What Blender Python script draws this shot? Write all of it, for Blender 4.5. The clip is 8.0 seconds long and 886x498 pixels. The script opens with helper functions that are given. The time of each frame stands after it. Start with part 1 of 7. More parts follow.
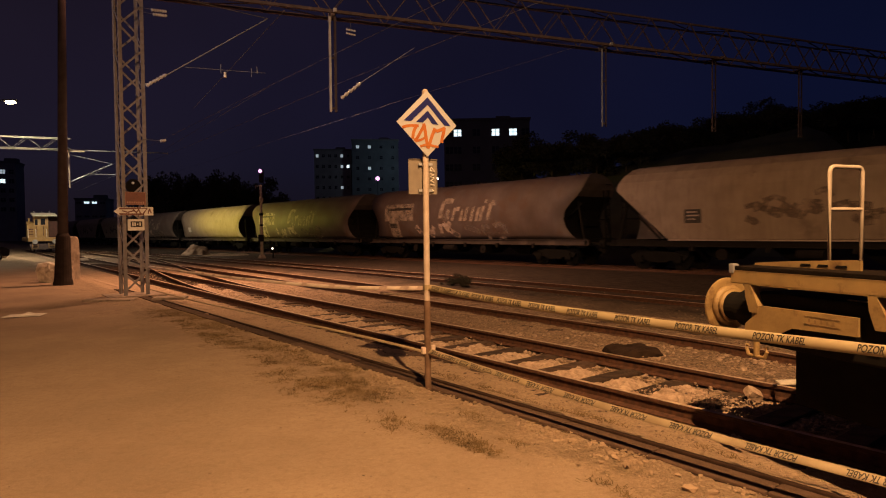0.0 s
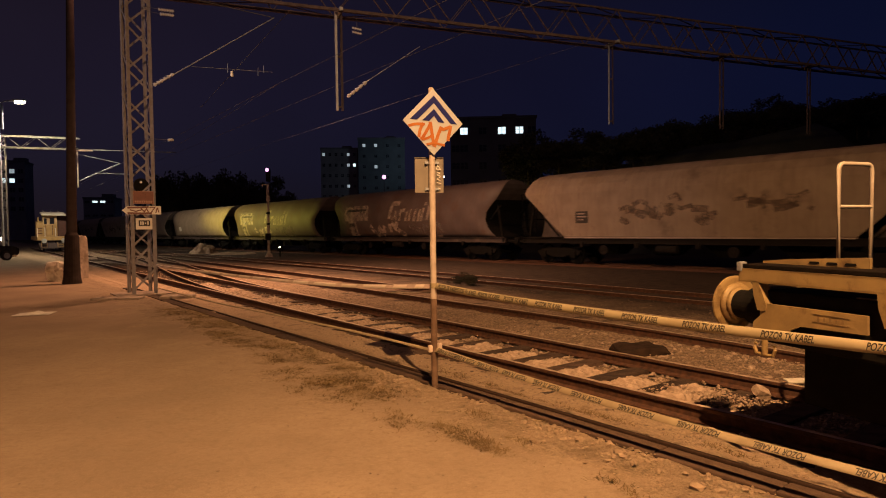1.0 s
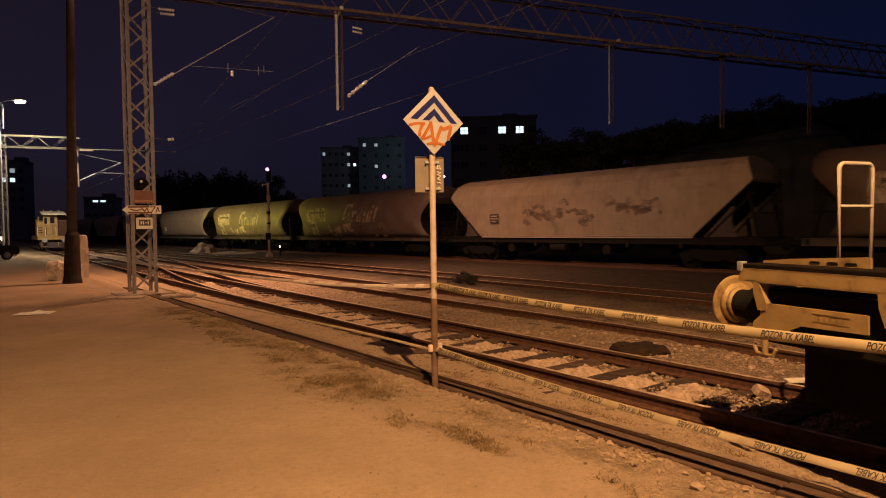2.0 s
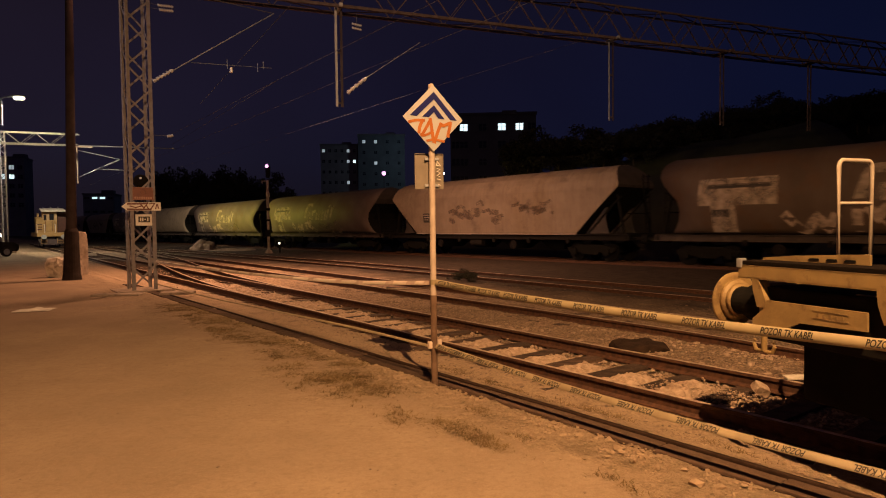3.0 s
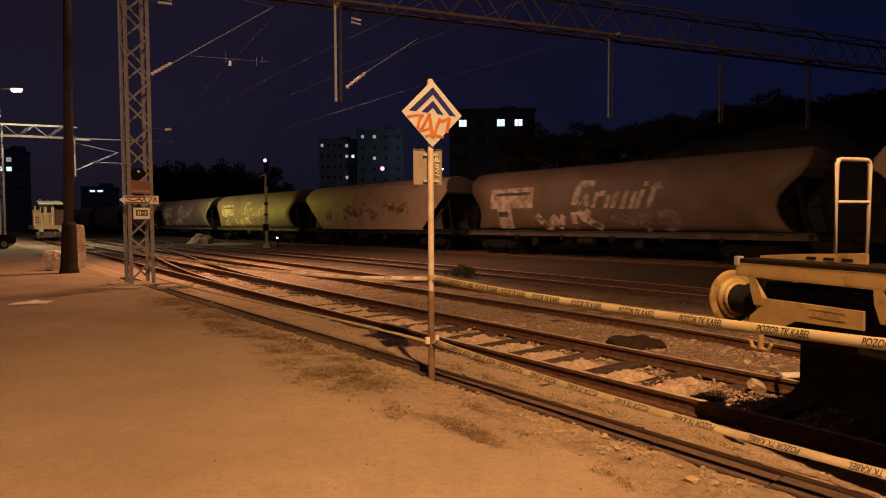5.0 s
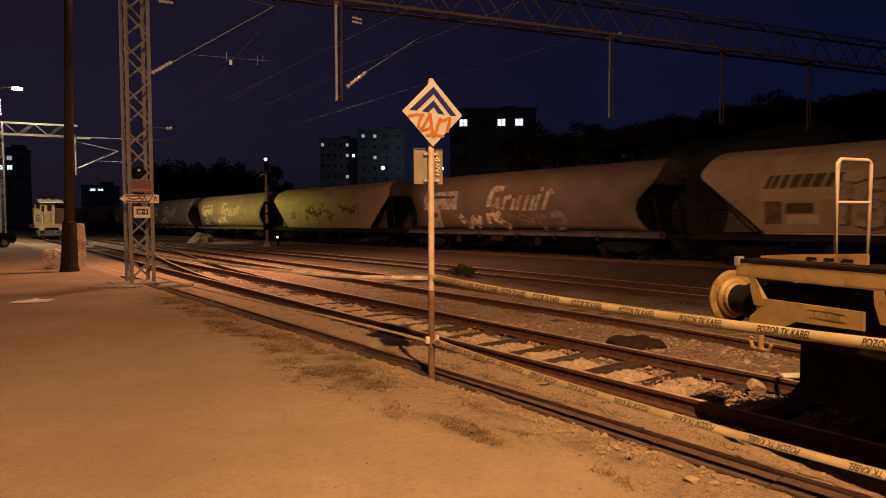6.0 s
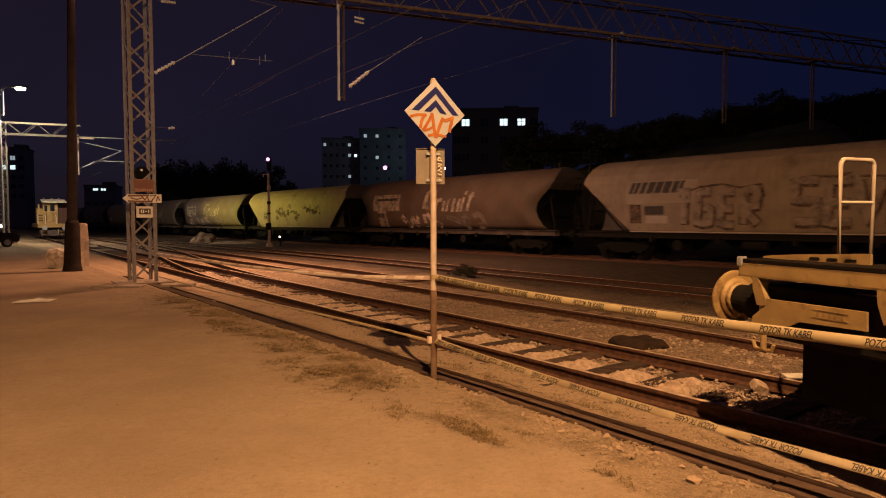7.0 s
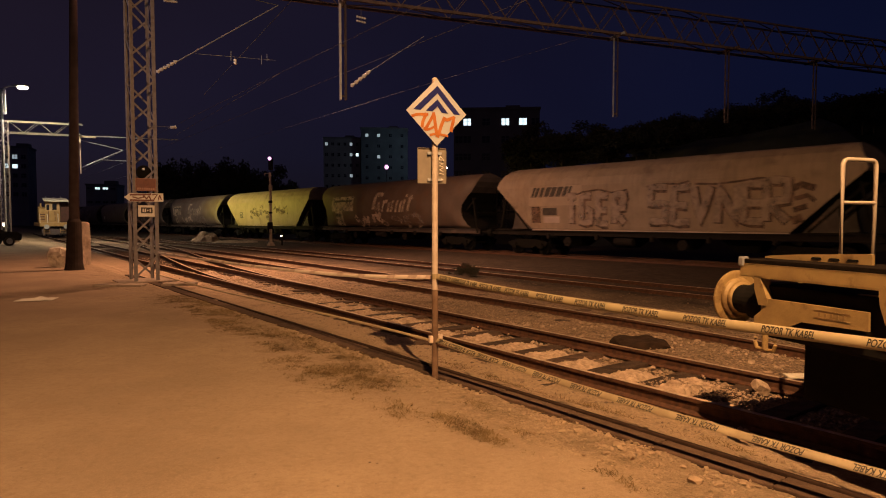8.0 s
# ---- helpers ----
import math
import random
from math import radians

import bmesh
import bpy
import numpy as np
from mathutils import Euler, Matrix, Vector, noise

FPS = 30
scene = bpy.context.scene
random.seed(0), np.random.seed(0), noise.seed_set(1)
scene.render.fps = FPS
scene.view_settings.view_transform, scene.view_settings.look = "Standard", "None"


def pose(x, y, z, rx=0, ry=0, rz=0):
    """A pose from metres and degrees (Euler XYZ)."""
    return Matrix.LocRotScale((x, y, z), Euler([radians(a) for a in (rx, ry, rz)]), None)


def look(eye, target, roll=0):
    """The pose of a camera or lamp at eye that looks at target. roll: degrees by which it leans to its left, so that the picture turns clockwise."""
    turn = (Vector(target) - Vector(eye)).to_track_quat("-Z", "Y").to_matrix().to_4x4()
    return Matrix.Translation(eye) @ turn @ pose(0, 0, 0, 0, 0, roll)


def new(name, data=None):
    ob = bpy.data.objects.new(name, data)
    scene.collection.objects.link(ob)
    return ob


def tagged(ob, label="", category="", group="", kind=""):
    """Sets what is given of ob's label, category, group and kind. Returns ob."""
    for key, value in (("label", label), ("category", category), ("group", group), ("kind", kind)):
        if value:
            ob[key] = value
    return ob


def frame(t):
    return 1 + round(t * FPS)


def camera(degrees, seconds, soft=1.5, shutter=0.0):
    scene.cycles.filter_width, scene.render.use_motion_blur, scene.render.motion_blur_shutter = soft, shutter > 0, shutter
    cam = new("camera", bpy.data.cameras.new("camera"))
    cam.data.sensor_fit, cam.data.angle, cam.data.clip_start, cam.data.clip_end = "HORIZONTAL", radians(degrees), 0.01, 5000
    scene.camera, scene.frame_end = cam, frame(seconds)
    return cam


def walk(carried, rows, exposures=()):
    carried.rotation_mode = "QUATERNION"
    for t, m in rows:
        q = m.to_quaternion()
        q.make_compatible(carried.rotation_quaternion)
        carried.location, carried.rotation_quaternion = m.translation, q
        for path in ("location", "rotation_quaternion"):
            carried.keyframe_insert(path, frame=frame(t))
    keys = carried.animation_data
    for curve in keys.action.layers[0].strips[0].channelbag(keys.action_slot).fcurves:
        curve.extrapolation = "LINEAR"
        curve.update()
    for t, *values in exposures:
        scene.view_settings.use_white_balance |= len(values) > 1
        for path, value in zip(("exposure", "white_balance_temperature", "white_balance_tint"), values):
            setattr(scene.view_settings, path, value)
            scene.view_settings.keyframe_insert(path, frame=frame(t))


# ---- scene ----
cam = camera(70.95, 8.0, soft=1.05, shutter=0.7)
EYE = (0.0, 0.0, 1.75)


def aim(yaw, pitch, roll):
    """The hand-held camera: it stands still and only turns."""
    return pose(*EYE, 0, 0, yaw) @ pose(0, 0, 0, pitch) @ pose(0, 0, 0, 0, roll) @ pose(0, 0, 0, 90)


walk(cam, [
    (0.0, aim(-0.764, -1.678, 0.611)),
    (0.5, aim(-0.417, -1.851, 0.631)),
    (1.0, aim(-0.166, -1.822, 0.720)),
    (1.5, aim(-0.137, -1.787, 0.696)),
    (3.0, aim(-0.177, -2.152, 0.682)),
    (3.5, aim(-0.227, -2.213, 0.563)),
    (4.0, aim(-0.363, -2.323, 0.406)),
    (4.5, aim(-0.369, -2.462, 0.333)),
    (6.0, aim(-0.327, -2.592, 0.112)),
    (6.5, aim(-0.259, -2.597, 0.106)),
    (7.0, aim(-0.130, -2.605, 0.094)),
    (7.5, aim(-0.139, -2.703, 0.033)),
    (8.0, aim(0.0, -2.655, 0.0)),
], exposures=[(0.0, 0.0), (8.0, 0.0)])

# ---- world and lamps ----
world = bpy.data.worlds.new("night_sky")
world.use_nodes = True
scene.world = world
wt = world.node_tree
wt.nodes.clear()
w_out = wt.nodes.new("ShaderNodeOutputWorld")
w_bg = wt.nodes.new("ShaderNodeBackground")
w_tc = wt.nodes.new("ShaderNodeTexCoord")
w_sep = wt.nodes.new("ShaderNodeSeparateXYZ")
w_ramp = wt.nodes.new("ShaderNodeValToRGB")
w_side = wt.nodes.new("ShaderNodeValToRGB")
w_mul = wt.nodes.new("ShaderNodeMix")
w_mul.data_type, w_mul.blend_type = "RGBA", "MULTIPLY"
w_mul.inputs["Factor"].default_value = 1.0
w_noise = wt.nodes.new("ShaderNodeTexNoise")
w_noise.inputs["Scale"].default_value = 2.2
w_noise.inputs["Detail"].default_value = 3.0
w_cloud = wt.nodes.new("ShaderNodeMix")
w_cloud.data_type, w_cloud.blend_type = "RGBA", "MULTIPLY"
w_cloud.inputs["Factor"].default_value = 0.5
cr = w_ramp.color_ramp
cr.elements[0].position, cr.elements[0].color = 0.0, (0.0080, 0.0080, 0.0130, 1)
cr.elements[1].position, cr.elements[1].color = 0.5, (0.0085, 0.0080, 0.0160, 1)
e = cr.elements.new(1.0)
e.color = (0.022, 0.018, 0.020, 1)
e = cr.elements.new(0.1)
e.color = (0.0090, 0.0108, 0.0250, 1)
e = cr.elements.new(0.2)
e.color = (0.0092, 0.0102, 0.0255, 1)
cs = w_side.color_ramp
cs.elements[0].position, cs.elements[0].color = 0.0, (1.7, 1.1, 0.95, 1)
cs.elements[1].position, cs.elements[1].color = 1.0, (0.46, 0.60, 1.05, 1)
w_map = wt.nodes.new("ShaderNodeMapRange")
w_map.inputs["From Min"].default_value, w_map.inputs["From Max"].default_value = -0.6, 0.5
wt.links.new(w_tc.outputs["Generated"], w_sep.inputs[0])
wt.links.new(w_sep.outputs["Z"], w_ramp.inputs[0])
wt.links.new(w_sep.outputs["X"], w_map.inputs["Value"])
wt.links.new(w_map.outputs[0], w_side.inputs[0])
wt.links.new(w_ramp.outputs[0], w_mul.inputs[6])
wt.links.new(w_side.outputs[0], w_mul.inputs[7])
wt.links.new(w_tc.outputs["Generated"], w_noise.inputs["Vector"])
wt.links.new(w_mul.outputs[2], w_cloud.inputs[6])
wt.links.new(w_noise.outputs["Fac"], w_cloud.inputs[7])
wt.links.new(w_cloud.outputs[2], w_bg.inputs["Color"])
w_bg.inputs["Strength"].default_value = 1.0
wt.links.new(w_bg.outputs[0], w_out.inputs[0])


def lamp(name, kind, at, power, colour, target=None, radius=0.12, cone=60.0, soft_edge=0.5):
    data = bpy.data.lights.new(name, kind)
    data.energy, data.color = power, colour
    data.shadow_soft_size = radius
    if kind == "SPOT":
        data.spot_size, data.spot_blend = radians(cone), soft_edge
    ob = new(name, data)
    ob.matrix_world = look(at, target) if target else Matrix.Translation(at)
    return ob


SODIUM = (1.0, 0.53, 0.215)
YARD_LAMP = (1.5, -0.8, 9.5)
GANTRY_LAMP = (-33.9, 51.4, 12.7)
FLOOD_LAMP = (-40.0, 54.0, 3.2)
LEFT_FILL = (-11.6, 22.6, 13.6)
lamp("yard_lamp_light", "SPOT", YARD_LAMP, 10900, SODIUM, (1.5, 10.9, 0.0), 0.05, 116, 0.9)
# Unseen fill light added to brighten the left of the yard.
lamp("pole_lamp_light", "SPOT", LEFT_FILL, 1050, (1.0, 0.40, 0.22), (-11.6, 22.6, 0.0), 0.2, 165, 0.3)
# Unseen spot added only to brighten the lattice mast.
lamp("mast_flood_light", "SPOT", (-21.0, 5.0, 9.0), 4200, (1.0, 0.76, 0.68), (-7.6, 18.6, 5.6), 0.2, 34, 0.8)
# Fill light without a fixture, added to lift tracks and train.
lamp("beam_lamp_light", "SPOT", (-5.8, 26.0, 11.7), 16000, (1.0, 0.49, 0.24), (-6.0, 27.0, 0.0), 0.2, 133, 1.0)
lamp("gantry_lamp_light", "SPOT", GANTRY_LAMP, 16500, (1.0, 0.80, 0.52), (-36.0, 52.0, 0.0), 0.2, 160, 0.4)
flood = lamp("flood_lamp_light", "SPOT", FLOOD_LAMP, 24000, (0.95, 0.78, 0.09), (-17.6, 60.2, 3.3), 0.2, 70, 1.0)
flood.matrix_world = flood.matrix_world @ Matrix.Diagonal((1.0, 0.2, 1.0, 1.0))      # a broad, flat beam
# Unseen light added to brighten the pale apartment block.
lamp("court_lamp_light", "POINT", (-9.0, 212.0, 27.0), 1100, (0.62, 0.86, 1.0), radius=0.4)


# ---- materials ----
def material(name, colour, rough=0.8, metal=0.0, colour2=None, scale=6.0, detail=6.0, bump=0.0, bump_scale=40.0,
             stain=None, stain_scale=1.2, stain_at=0.55, per_object=0.0, spec=0.5, streak=None, worn=None, worn_scale=3.0):
    """A surface with grain at one scale and stains at another."""
    m = bpy.data.materials.new(name)
    m.use_nodes = True
    nt = m.node_tree
    b = nt.nodes["Principled BSDF"]
    b.inputs["Roughness"].default_value, b.inputs["Metallic"].default_value = rough, metal
    b.inputs["Specular IOR Level"].default_value = spec
    tc = nt.nodes.new("ShaderNodeTexCoord")
    n1 = nt.nodes.new("ShaderNodeTexNoise")
    n1.inputs["Scale"].default_value, n1.inputs["Detail"].default_value = scale, detail
    nt.links.new(tc.outputs["Object"], n1.inputs["Vector"])
    mix = nt.nodes.new("ShaderNodeMix")
    mix.data_type = "RGBA"
    c2 = colour2 or tuple(c * 0.72 for c in colour)
    mix.inputs[6].default_value, mix.inputs[7].default_value = (*colour, 1), (*c2, 1)
    r1 = nt.nodes.new("ShaderNodeMapRange")
    r1.inputs["From Min"].default_value, r1.inputs["From Max"].default_value = 0.35, 0.65
    nt.links.new(n1.outputs["Fac"], r1.inputs["Value"])
    nt.links.new(r1.outputs[0], mix.inputs["Factor"])
    last = mix.outputs[2]
    if stain:
        n2 = nt.nodes.new("ShaderNodeTexNoise")
        n2.inputs["Scale"].default_value, n2.inputs["Detail"].default_value = stain_scale, 8.0
        n2.inputs["Roughness"].default_value = 0.65
        nt.links.new(tc.outputs["Object"], n2.inputs["Vector"])
        r2 = nt.nodes.new("ShaderNodeMapRange")
        r2.inputs["From Min"].default_value, r2.inputs["From Max"].default_value = stain_at, stain_at + 0.14
        nt.links.new(n2.outputs["Fac"], r2.inputs["Value"])
        mix2 = nt.nodes.new("ShaderNodeMix")
        mix2.data_type = "RGBA"
        mix2.inputs[7].default_value = (*stain, 1)
        nt.links.new(last, mix2.inputs[6])
        nt.links.new(r2.outputs[0], mix2.inputs["Factor"])
        last = mix2.outputs[2]
    if streak:
        mp = nt.nodes.new("ShaderNodeMapping")
        mp.inputs["Scale"].default_value = (5.0, 1.0, 0.35)
        nt.links.new(tc.outputs["Object"], mp.inputs["Vector"])
        n4 = nt.nodes.new("ShaderNodeTexNoise")
        n4.inputs["Scale"].default_value, n4.inputs["Detail"].default_value, n4.inputs["Roughness"].default_value = 1.6, 6.0, 0.7
        nt.links.new(mp.outputs[0], n4.inputs["Vector"])
        r4 = nt.nodes.new("ShaderNodeMapRange")
        r4.inputs["From Min"].default_value, r4.inputs["From Max"].default_value, r4.inputs["To Max"].default_value = 0.5, 0.75, 0.7
        nt.links.new(n4.outputs["Fac"], r4.inputs["Value"])
        mix4 = nt.nodes.new("ShaderNodeMix")
        mix4.data_type = "RGBA"
        mix4.inputs[7].default_value = (*streak, 1)
        nt.links.new(last, mix4.inputs[6])
        nt.links.new(r4.outputs[0], mix4.inputs["Factor"])
        last = mix4.outputs[2]
    if per_object:
        info = nt.nodes.new("ShaderNodeObjectInfo")
        hsv = nt.nodes.new("ShaderNodeHueSaturation")
        r3 = nt.nodes.new("ShaderNodeMapRange")
        r3.inputs["To Min"].default_value, r3.inputs["To Max"].default_value = 1 - per_object, 1 + per_object
        nt.links.new(info.outputs["Random"], r3.inputs["Value"])
        nt.links.new(r3.outputs[0], hsv.inputs["Value"])
        nt.links.new(last, hsv.inputs["Color"])
        last = hsv.outputs[0]
    nt.links.new(last, b.inputs["Base Color"])
    if worn is not None:
        n5 = nt.nodes.new("ShaderNodeTexNoise")
        n5.inputs["Scale"].default_value, n5.inputs["Detail"].default_value, n5.inputs["Roughness"].default_value = worn_scale, 8.0, 0.7
        nt.links.new(tc.outputs["Object"], n5.inputs["Vector"])
        r5 = nt.nodes.new("ShaderNodeMapRange")
        r5.inputs["From Min"].default_value, r5.inputs["From Max"].default_value = worn - 0.16, worn + 0.16
        r5.inputs["To Max"].default_value = 0.95
        nt.links.new(n5.outputs["Fac"], r5.inputs["Value"])
        nt.links.new(r5.outputs[0], b.inputs["Alpha"])
    if bump:
        n3 = nt.nodes.new("ShaderNodeTexNoise")
        n3.inputs["Scale"].default_value, n3.inputs["Detail"].default_value = bump_scale, 5.0
        nt.links.new(tc.outputs["Object"], n3.inputs["Vector"])
        bp = nt.nodes.new("ShaderNodeBump")
        bp.inputs["Strength"].default_value, bp.inputs["Distance"].default_value = bump, 0.02
        nt.links.new(n3.outputs["Fac"], bp.inputs["Height"])
        nt.links.new(bp.outputs[0], b.inputs["Normal"])
    return m


def glow(name, colour, power):
    m = bpy.data.materials.new(name)
    m.use_nodes = True
    b = m.node_tree.nodes["Principled BSDF"]
    b.inputs["Base Color"].default_value = (0.8, 0.8, 0.8, 1)
    b.inputs["Emission Color"].default_value = (*colour, 1)
    b.inputs["Emission Strength"].default_value = power
    return m


M_RUST = material("rusted_rail_steel", (0.115, 0.052, 0.030), 0.8, 0.25, (0.058, 0.026, 0.017), 14, bump=0.3)
# Worn head, its colour lightened to hold the lamplight's glint.
M_RAILTOP = material("worn_glinting_rail_head", (0.62, 0.48, 0.38), 0.42, 0.2, (0.32, 0.23, 0.17), 9)
M_SLEEPER = material("old_sleeper_wood", (0.090, 0.053, 0.037), 0.92, 0, (0.036, 0.020, 0.013), 9, bump=0.6, per_object=0.3)
M_STONE = material("ballast_stone", (0.26, 0.190, 0.142), 0.9, 0, (0.14, 0.098, 0.072), 3.5, bump=0.4)
M_SANDSTONE = material("dusty_sand_coloured_stone", (0.37, 0.27, 0.188), 0.95, 0, (0.25, 0.178, 0.12), 9, bump=0.5)
M_PALE = material("pale_limestone_gravel", (0.52, 0.39, 0.30), 0.95, 0, (0.32, 0.23, 0.17), 16, 8.0, bump=0.9, bump_scale=55, stain=(0.24, 0.166, 0.118), stain_scale=5.0, stain_at=0.56)
M_REDTAPE = material("faded_red_tape", (0.56, 0.42, 0.35), 0.5)
M_DUCTWALL = material("groove_dark_duct_edge", (0.042, 0.025, 0.018), 0.95, 0, (0.026, 0.015, 0.011), 12, bump=0.4, spec=0.1)
M_CONCRETE = material("weathered_concrete", (0.34, 0.264, 0.216), 0.9, 0, (0.24, 0.187, 0.152), 8, bump=0.4, bump_scale=60, stain=(0.15, 0.111, 0.088), per_object=0.15)
M_LID = material("dark_duct_lid", (0.112, 0.072, 0.054), 0.95, 0, (0.074, 0.047, 0.035), 10, bump=0.6, bump_scale=80, stain=(0.12, 0.075, 0.05), stain_scale=5.0, stain_at=0.58, per_object=0.3, spec=0.15)
M_GALV = material("old_galvanised_steel", (0.40, 0.42, 0.46), 0.55, 0.3, (0.29, 0.30, 0.33), 6, stain=(0.20, 0.16, 0.13), stain_scale=3.5, stain_at=0.6)
# Bluish tint offsets the orange lamplight on thin overhead steel.
M_ZINC = material("dull_bluish_steel", (0.29, 0.33, 0.40), 0.6, 0.2, (0.21, 0.24, 0.29), 6)
M_TOWER = material("painted_mast_steel", (0.235, 0.212, 0.232), 0.7, 0.05, (0.17, 0.152, 0.165), 8, stain=(0.18, 0.11, 0.08), stain_scale=4.0, stain_at=0.60)
# Darker than soot, so it also carries shade under and between wagons.
M_DARKSTEEL = material("near_black_steel", (0.010, 0.0088, 0.0082), 0.9, 0.0, (0.006, 0.0054, 0.005), 10, spec=0.12)
# Steel darkened for overhead parts that the lamps leave unlit.
M_GANTRY = material("shade_toned_steel", (0.115, 0.09, 0.098), 0.9, 0.0, (0.075, 0.058, 0.063), 6, spec=0.2)
M_LOCO = material("bright_loco_yellow", (0.42, 0.265, 0.105), 0.5, 0.0, (0.30, 0.185, 0.07), 2.0, stain=(0.2, 0.11, 0.05), stain_scale=1.5, stain_at=0.6)
M_POLE = material("dark_pole_paint", (0.068, 0.055, 0.060), 0.9, 0.0, (0.050, 0.040, 0.044), 5, spec=0.1)
M_YELLOW = material("wagon_yellow_paint", (0.34, 0.235, 0.10), 0.55, 0.0, (0.25, 0.17, 0.075), 5, stain=(0.12, 0.065, 0.03), stain_scale=4.5, stain_at=0.56, bump=0.12, bump_scale=25)
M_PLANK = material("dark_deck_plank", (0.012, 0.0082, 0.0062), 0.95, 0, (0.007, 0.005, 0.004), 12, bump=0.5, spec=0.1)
M_CREAM = material("dusty_cream_wagon_paint", (0.29, 0.222, 0.172), 0.65, 0, (0.225, 0.168, 0.128), 1.4, stain=(0.14, 0.095, 0.070), stain_scale=0.9, stain_at=0.56, bump=0.05, per_object=0.06, streak=(0.135, 0.09, 0.066))
M_GREY = material("dusty_grey_wagon_paint", (0.125, 0.094, 0.089), 0.6, 0, (0.090, 0.066, 0.062), 1.1, stain=(0.10, 0.060, 0.046), stain_scale=0.8, stain_at=0.50, bump=0.05, per_object=0.08, streak=(0.085, 0.052, 0.040))
M_BROWN = material("rust_stained_brown_wagon_paint", (0.112, 0.078, 0.063), 0.65, 0, (0.079, 0.054, 0.042), 1.1, stain=(0.105, 0.060, 0.038), stain_scale=0.8, stain_at=0.50, bump=0.05, streak=(0.085, 0.048, 0.032))
# End plates and walls carry the shade between wagons in their colour.
M_ENDPLATE = material("shaded_end_plate_paint", (0.060, 0.046, 0.044), 0.8, 0, (0.038, 0.029, 0.027), 2.5, stain=(0.14, 0.09, 0.07), stain_scale=1.6, stain_at=0.56)
M_ENDCAP = material("shaded_end_wall_paint", (0.062, 0.047, 0.046), 0.8, 0, (0.040, 0.030, 0.029), 2.0)
M_SOLEBAR = material("dark_brown_solebar_paint", (0.060, 0.043, 0.037), 0.8, 0, (0.040, 0.028, 0.024), 1.4, stain=(0.11, 0.08, 0.066), stain_scale=1.1, stain_at=0.56)
M_PANEL = material("paler_wagon_panel_paint", (0.41, 0.325, 0.295), 0.7, 0, (0.34, 0.265, 0.24), 2.5)
M_RUBBED = material("rubbed_paler_wagon_paint", (0.325, 0.250, 0.200), 0.7, 0, (0.27, 0.205, 0.162), 2.5)
M_BANK = material("dark_overgrown_bank", (0.05, 0.045, 0.03), 0.95, 0, (0.03, 0.027, 0.018), 0.6, bump=0.5)
M_GREYBOX = material("shade_black_wagon_frame", (0.013, 0.010, 0.0095), 0.9, 0.0, (0.009, 0.007, 0.0065), 4, spec=0.2)
M_WHITE = material("off_white_paint", (0.74, 0.70, 0.64), 0.6, 0, (0.62, 0.57, 0.50), 5)
M_MARK = material("dark_marking_paint", (0.034, 0.027, 0.026), 0.7, 0, (0.055, 0.044, 0.038), 8)
M_SPRAY = material("faded_brown_spray_paint", (0.085, 0.048, 0.036), 0.8, 0, (0.145, 0.088, 0.066), 4, worn=0.42, worn_scale=2.6)
M_SPRAYW = material("faded_white_spray_paint", (0.56, 0.44, 0.38), 0.8, 0, (0.44, 0.335, 0.285), 5, worn=0.45, worn_scale=1.6)
M_SPRAYDIM = material("rubbed_pale_spray_paint", (0.25, 0.195, 0.18), 0.8, 0, (0.19, 0.145, 0.13), 5, worn=0.50, worn_scale=1.6)
M_NAME = material("worn_pale_name_paint", (0.47, 0.38, 0.32), 0.7, 0, (0.35, 0.275, 0.23), 4, worn=0.45, worn_scale=2.2)
M_LETTER = material("worn_pale_letter_paint", (0.32, 0.25, 0.22), 0.75, 0, (0.27, 0.21, 0.185), 3, worn=0.40, worn_scale=2.0)
M_SMUDGE = material("rubbed_brown_paint", (0.19, 0.133, 0.102), 0.85, 0, (0.22, 0.158, 0.126), 5, worn=0.56, worn_scale=2.2)
M_SIGNW = material("white_sign_sheet", (0.43, 0.435, 0.45), 0.5, 0, (0.385, 0.385, 0.39), 4, stain=(0.32, 0.30, 0.27), stain_scale=6.0, stain_at=0.66)
M_BLUE = material("dark_blue_sign_film", (0.017, 0.021, 0.13), 0.7, 0, (0.013, 0.016, 0.105), 6, spec=0.15)
M_ORANGE = material("orange_spray_paint", (0.33, 0.092, 0.020), 0.75, 0, (0.40, 0.145, 0.04), 9, spec=0.2)
M_SIGNBACK = material("grey_sign_back", (0.25, 0.215, 0.175), 0.55, 0.2, (0.19, 0.16, 0.13), 6, stain=(0.12, 0.085, 0.06), stain_scale=9.0, stain_at=0.62)
M_RAILCREAM = material("cream_handrail_paint", (0.54, 0.47, 0.40), 0.5, 0.0, (0.45, 0.38, 0.31), 7, stain=(0.2, 0.125, 0.07), stain_scale=9.0, stain_at=0.66)
M_TAPE = material("yellow_warning_tape", (0.37, 0.30, 0.18), 0.45, 0, (0.30, 0.238, 0.14), 3)
M_TAPE2 = material("dirty_warning_tape", (0.36, 0.285, 0.18), 0.55, 0, (0.26, 0.20, 0.125), 5)
M_INK = material("black_ink", (0.025, 0.02, 0.015), 0.6)
M_REDPLATE = material("faded_red_plate", (0.20, 0.075, 0.055), 0.6, 0, (0.16, 0.065, 0.05), 9)
M_FADED = material("worn_pale_marking_paint", (0.42, 0.24, 0.18), 0.7, 0, (0.34, 0.17, 0.12), 9)
M_SIGNALMAST = material("flaking_white_mast_paint", (0.46, 0.40, 0.34), 0.7, 0, (0.32, 0.26, 0.21), 4, stain=(0.06, 0.05, 0.04), stain_scale=2.6, stain_at=0.54)
